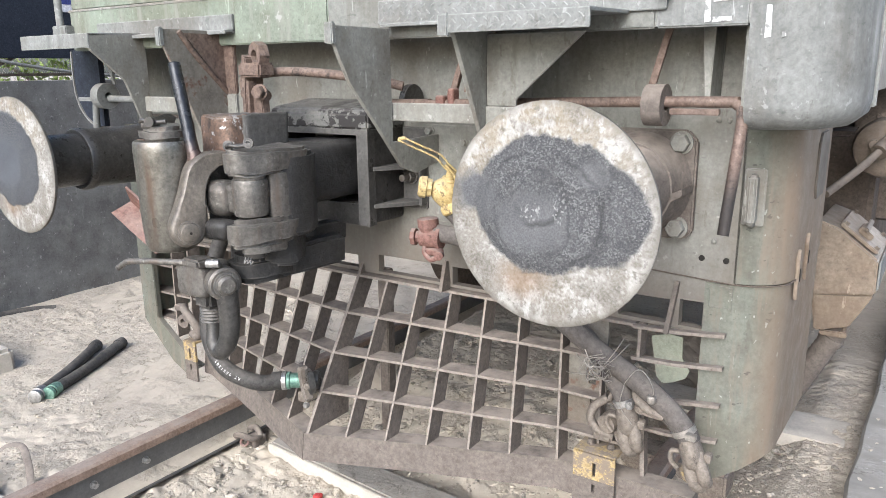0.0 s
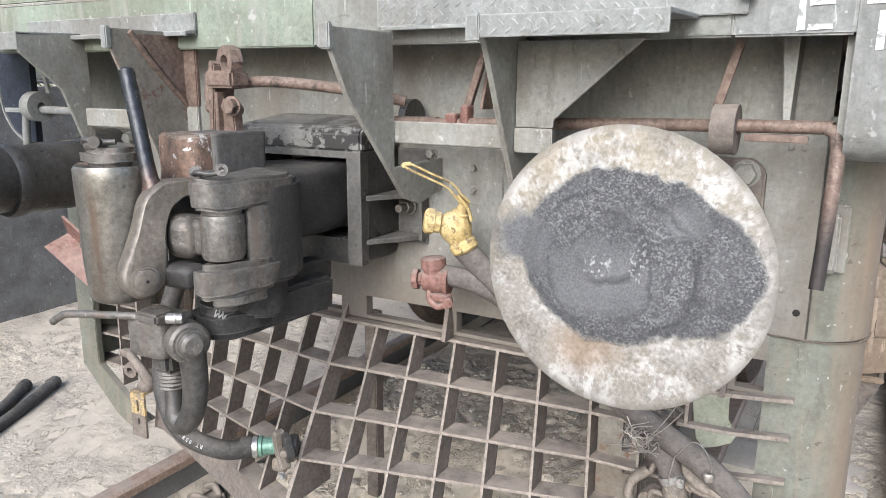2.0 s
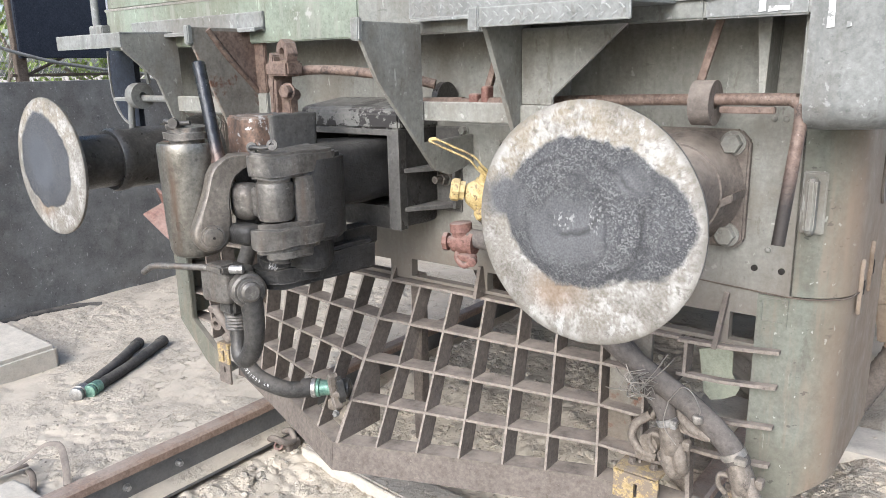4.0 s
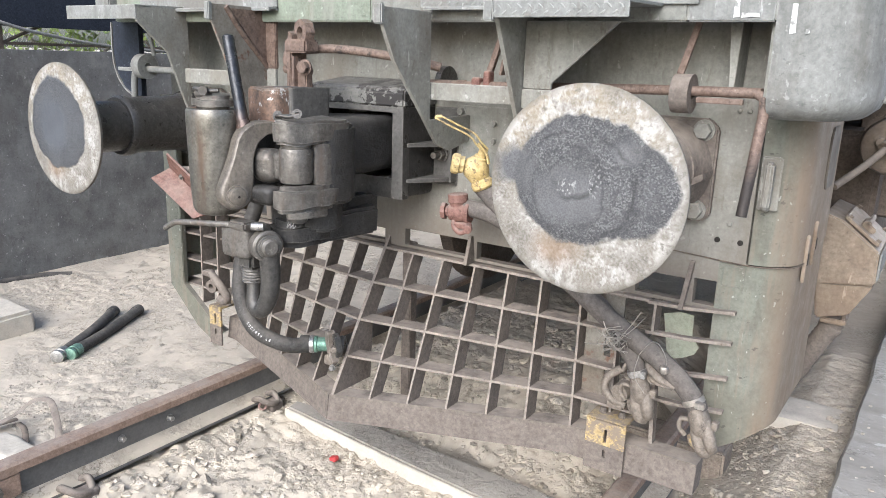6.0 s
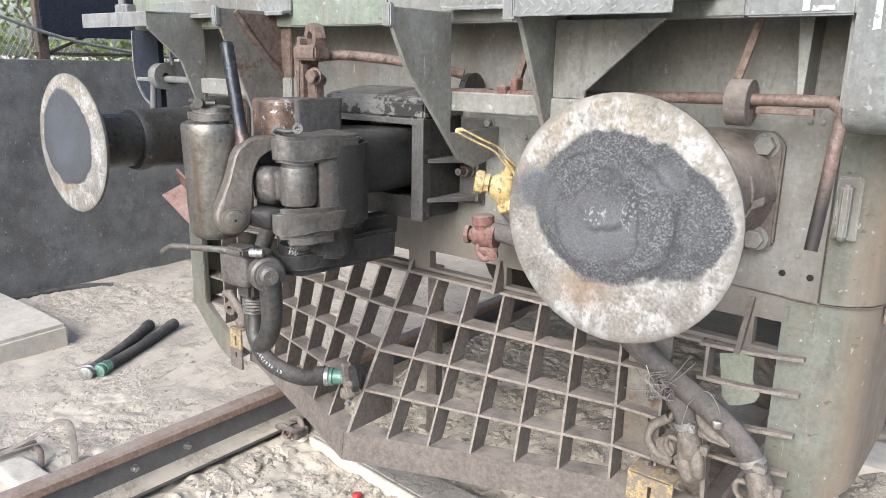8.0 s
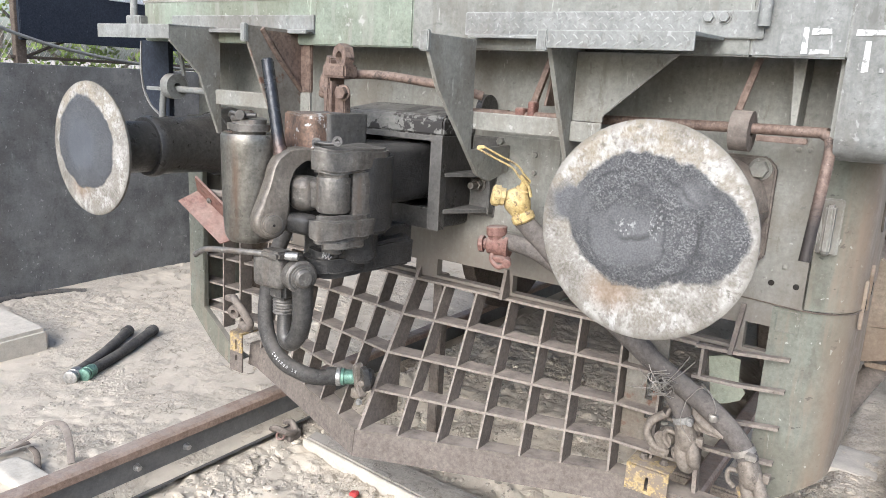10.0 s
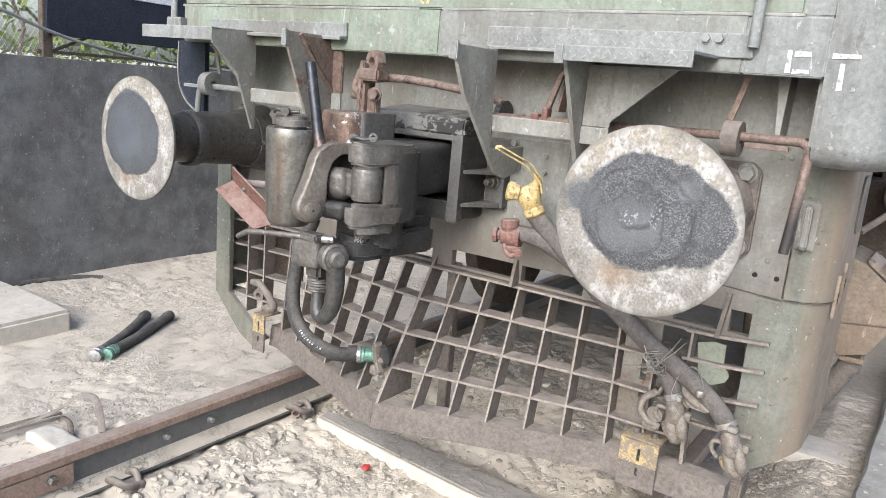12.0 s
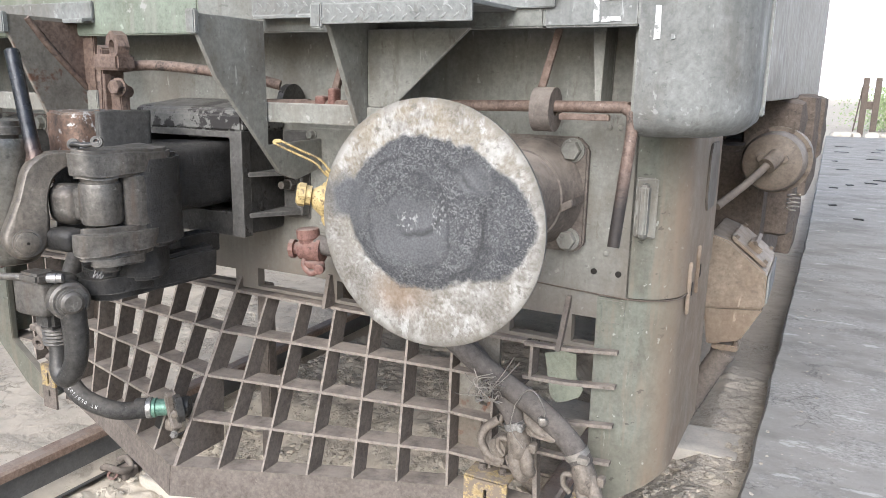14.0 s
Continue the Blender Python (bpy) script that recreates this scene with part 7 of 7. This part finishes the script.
tagged(part("concrete_piece", rbox(B(), (-1.38, -0.86, -0.26), (-1.13, -0.74, -0.19), 0.015, 0.01), M_SLAB, None), "broken pale piece of concrete beside the rail", "rubble")
tagged(part("iron_ring", lathe(B(), (-0.735, 0.05, -0.2), (0.5, -0.6, 0.6), [(0, 0.012), (0, 0.02), (0.012, 0.02), (0.012, 0.012), (0, 0.012)], 16), M_RED, None), "small red iron ring lying by the rail", "ring")
tagged(part("timber_beam", box(B(), (0.1, 0.75, -0.28), (1.1, 0.9, -0.12), 0.01), M_TIMBER, None), "dusty timber lying under the locomotive", "timber")

# ---- beyond the wall: fence, board, greenery ----
fence = thing("mesh_fence", (-4.1, 1.0, 1.0), "rusty wire mesh fence behind the wall", "fence")
wires = B()
for i in range(170):
    y = -1.4 + i * 0.036
    for s in (-1, 1):
        tube(wires, [(-4.1, y, 1.2), (-4.1, y + s * 0.75, 2.5)], 0.0016, 4, 1)
part("mesh", wires, M_GALV, fence)
for y in (-0.9, 4.2):
    part("post", box(B(), (-4.12, y, GROUND_Z), (-4.08, y + 0.05, 2.5), 0.003), M_UNDER, fence)
part("pipe_rail", tube(B(), [(-3.87, -0.5, 1.85), (-3.87, 0.29, 1.6), (-3.87, 0.59, 1.5), (-3.87, 0.95, 1.42), (-3.87, 1.6, 1.345), (-3.87, 3.0, 1.3)], 0.012), M_PALE, fence, "bent pale pipe")
board = thing("notice_board", (-3.9, 1.6, 1.4), "large dark navy board behind the fence", "board")
for y in (0.585, 3.4):
    part("leg", box(B(), (-3.99, y, GROUND_Z), (-3.931, y + 0.07, 2.6), 0.003), M_UNDER, board)
part("rail", box(B(), (-3.985, 0.55, 1.345), (-3.945, 3.5, 1.365), 0.003), M_UNDER, board)
part("brace", tube(B(), [(-3.96, 0.62, 1.34), (-3.96, 0.95, 1.49)], 0.012, 6, 1), M_UNDER, board)
part("panel", box(B(), (-3.93, 0.6, 1.47), (-3.89, 3.6, 2.7), 0.005), M_NAVY, board)
note = part("notice", box(B(), (-3.888, 1.25, 1.80), (-3.88, 1.62, 2.4), 0.004), M_NOTICE, board, "white notice sheet with a blue band")
part("band", box(B(), (-3.8795, 1.27, 1.855), (-3.877, 1.61, 1.89), 0.0), M_BLUE, note)
for k in range(6):
    part("text_line", box(B(), (-3.8795, 1.3, 1.93 + k * 0.035), (-3.877, 1.57, 1.938 + k * 0.035), 0.0), M_BLUE, note)

random.seed(21)


def bush(name, cx, cy, z0, w, d, h, count, size, label, leaf_mat):
    ob = thing(name, (cx, cy, z0), label, "bush", "greenery beyond the wall")
    st = B()
    for k in range(9):
        a = random.uniform(0, 6.28)
        tube(st, [(cx + random.uniform(-w, w) * 0.3, cy + random.uniform(-d, d) * 0.4, z0), (cx + w * 0.4 * math.cos(a), cy + d * 0.4 * math.sin(a), z0 + h * 0.5), (cx + w * 0.6 * math.cos(a), cy + d * 0.6 * math.sin(a), z0 + h * random.uniform(0.7, 1))], 0.02, 6, 3, radii=(0.03, 0.006))
    part("stems", st, M_TIMBER, ob)
    verts, faces = [], []
    for k in range(count):
        p = Vector((cx + random.gauss(0, w * 0.45), cy + random.uniform(-d, d), z0 + h * random.random() ** 0.8))
        if noise.noise(p * 1.1) < -0.22:
            continue
        u = Vector((random.gauss(0, 1), random.gauss(0, 1), random.gauss(0, 1))).normalized() * size * random.uniform(0.6, 1.4)
        v = u.orthogonal().normalized() * size * 0.45
        n = len(verts)
        verts += [p - u, p + v, p + u, p - v]
        faces.append((n, n + 1, n + 2, n + 3))
    me = bpy.data.meshes.new("leaves")
    me.from_pydata(verts, [], faces)
    me.materials.append(leaf_mat)
    lv = new("leaves", me)
    lv.parent = ob
    lv.location = -PLACE[ob]
    return ob


bush("bush", -5.6, 3.0, GROUND_Z, 0.9, 6.5, 3.6, 42000, 0.042, "dense bright green bushes seen through the fence", M_LEAF)
bush("bush", 4.6, 36.0, GROUND_Z, 2.2, 1.5, 1.9, 7000, 0.07, "low green bushes far off, paled for haze and bright light", M_LEAF_FAR)

# ---- far end of the shed floor ----
M_BRIGHT = bpy.data.materials.new("bright_sky")
M_BRIGHT.use_nodes = True
M_BRIGHT.node_tree.nodes["Principled BSDF"].inputs["Emission Color"].default_value = (0.93, 0.97, 1.0, 1)
M_BRIGHT.node_tree.nodes["Principled BSDF"].inputs["Emission Strength"].default_value = 0.5
backdrop = sheet("backdrop", [(-60, 280, -1), (260, 280, -1), (260, 280, 110), (-60, 280, 110)], [(0, 1, 2, 3)], M_BRIGHT)
tagged(backdrop, "bright white hazy sky beyond the shed", "sky", kind="structure")
posts = thing("gate_posts", (2.65, 26.2, GROUND_Z), "pair of dark upright posts with a cross piece", "posts")
for x in (2.5, 2.85):
    part("post", box(B(), (x - 0.09, 26.1, GROUND_Z), (x + 0.09, 26.3, 1.85), 0.01), M_UNDER, posts)
part("cross_piece", box(B(), (2.59, 26.15, 0.85), (2.76, 26.25, 1.1), 0.01), M_UNDER, posts)
part("side_strut", tube(B(), [(2.25, 26.2, GROUND_Z), (2.42, 26.2, 1.6)], 0.025, 6, 1), M_UNDER, posts)
random.seed(31)
heap = thing("rubble_heap", (3.3, 25.2, GROUND_Z), "pale broken rubble at the end of the floor", "rubble")
for k in range(40):
    o = Vector((random.uniform(1.7, 5.0), random.uniform(24.8, 25.6), 0.015))
    r = random.uniform(0.05, 0.16)
    part("lump", rbox(B(), o - Vector((r, r, 0.05)), o + Vector((r, r, r)), r * 0.4, r * 0.25, 5.0, 3), M_SLAB, heap)
for x, y, l, w, a in ((1.98, 19.6, 0.5, 0.06, 4), (1.78, 14.9, 0.12, 0.1, 20), (1.92, 17.6, 0.4, 0.07, 10), (1.76, 10.1, 0.13, 0.06, -10), (1.97, 10.6, 0.11, 0.08, 30), (2.26, 11.0, 0.22, 0.06, -15), (2.62, 18.0, 0.24, 0.2, 0), (1.9, 13.1, 0.28, 0.06, 12), (2.5, 15.8, 0.4, 0.07, -6), (2.46, 11.5, 0.4, 0.05, -12), (2.75, 19.0, 0.24, 0.18, 3), (1.75, 8.2, 0.1, 0.05, 25), (2.0, 7.2, 0.12, 0.03, -30)):
    m = Matrix.Translation((x, y, 0.015)) @ Matrix.Rotation(radians(a), 4, "Z")
    ob = part("debris_piece", rbox(B(), (-l * 0.4, -w * 0.35, 0.0), (l * 0.4, w * 0.35, 0.016), 0.006, 0.014, 11.0, 5, m), M_SOOT, None)
    tagged(ob, "dark scrap lying on the concrete floor", "debris", "scraps on the floor")
random.seed(44)
verts, faces = [], []
for k in range(260):
    y = random.uniform(-1.2, 9.0)
    x = PLAT_X + 0.009 * min(y, 6.0) + random.expovariate(7) + 0.012 if k < 190 else random.uniform(1.57, 2.6)
    s = random.choice([0.002, 0.003, 0.004, 0.006]) * random.uniform(0.7, 1.5)
    turn = Euler((0, 0, random.uniform(0, 6.28))).to_matrix()
    base = len(verts)
    for c in BALL:
        verts.append(Vector((x, y, 0.015 + s * 0.2)) + turn @ (Vector((c.x * random.uniform(1, 2), c.y, c.z * 0.4)) * s))
    faces += [tuple(base + i for i in f) for f in BALL_FACES]
crumbs = sheet("crumbs", verts, faces, M_STONE)
crumbs.data.polygons.foreach_set("use_smooth", [False] * len(faces))
tagged(crumbs, "crumbs of broken concrete on the floor", "gravel", kind="stuff")
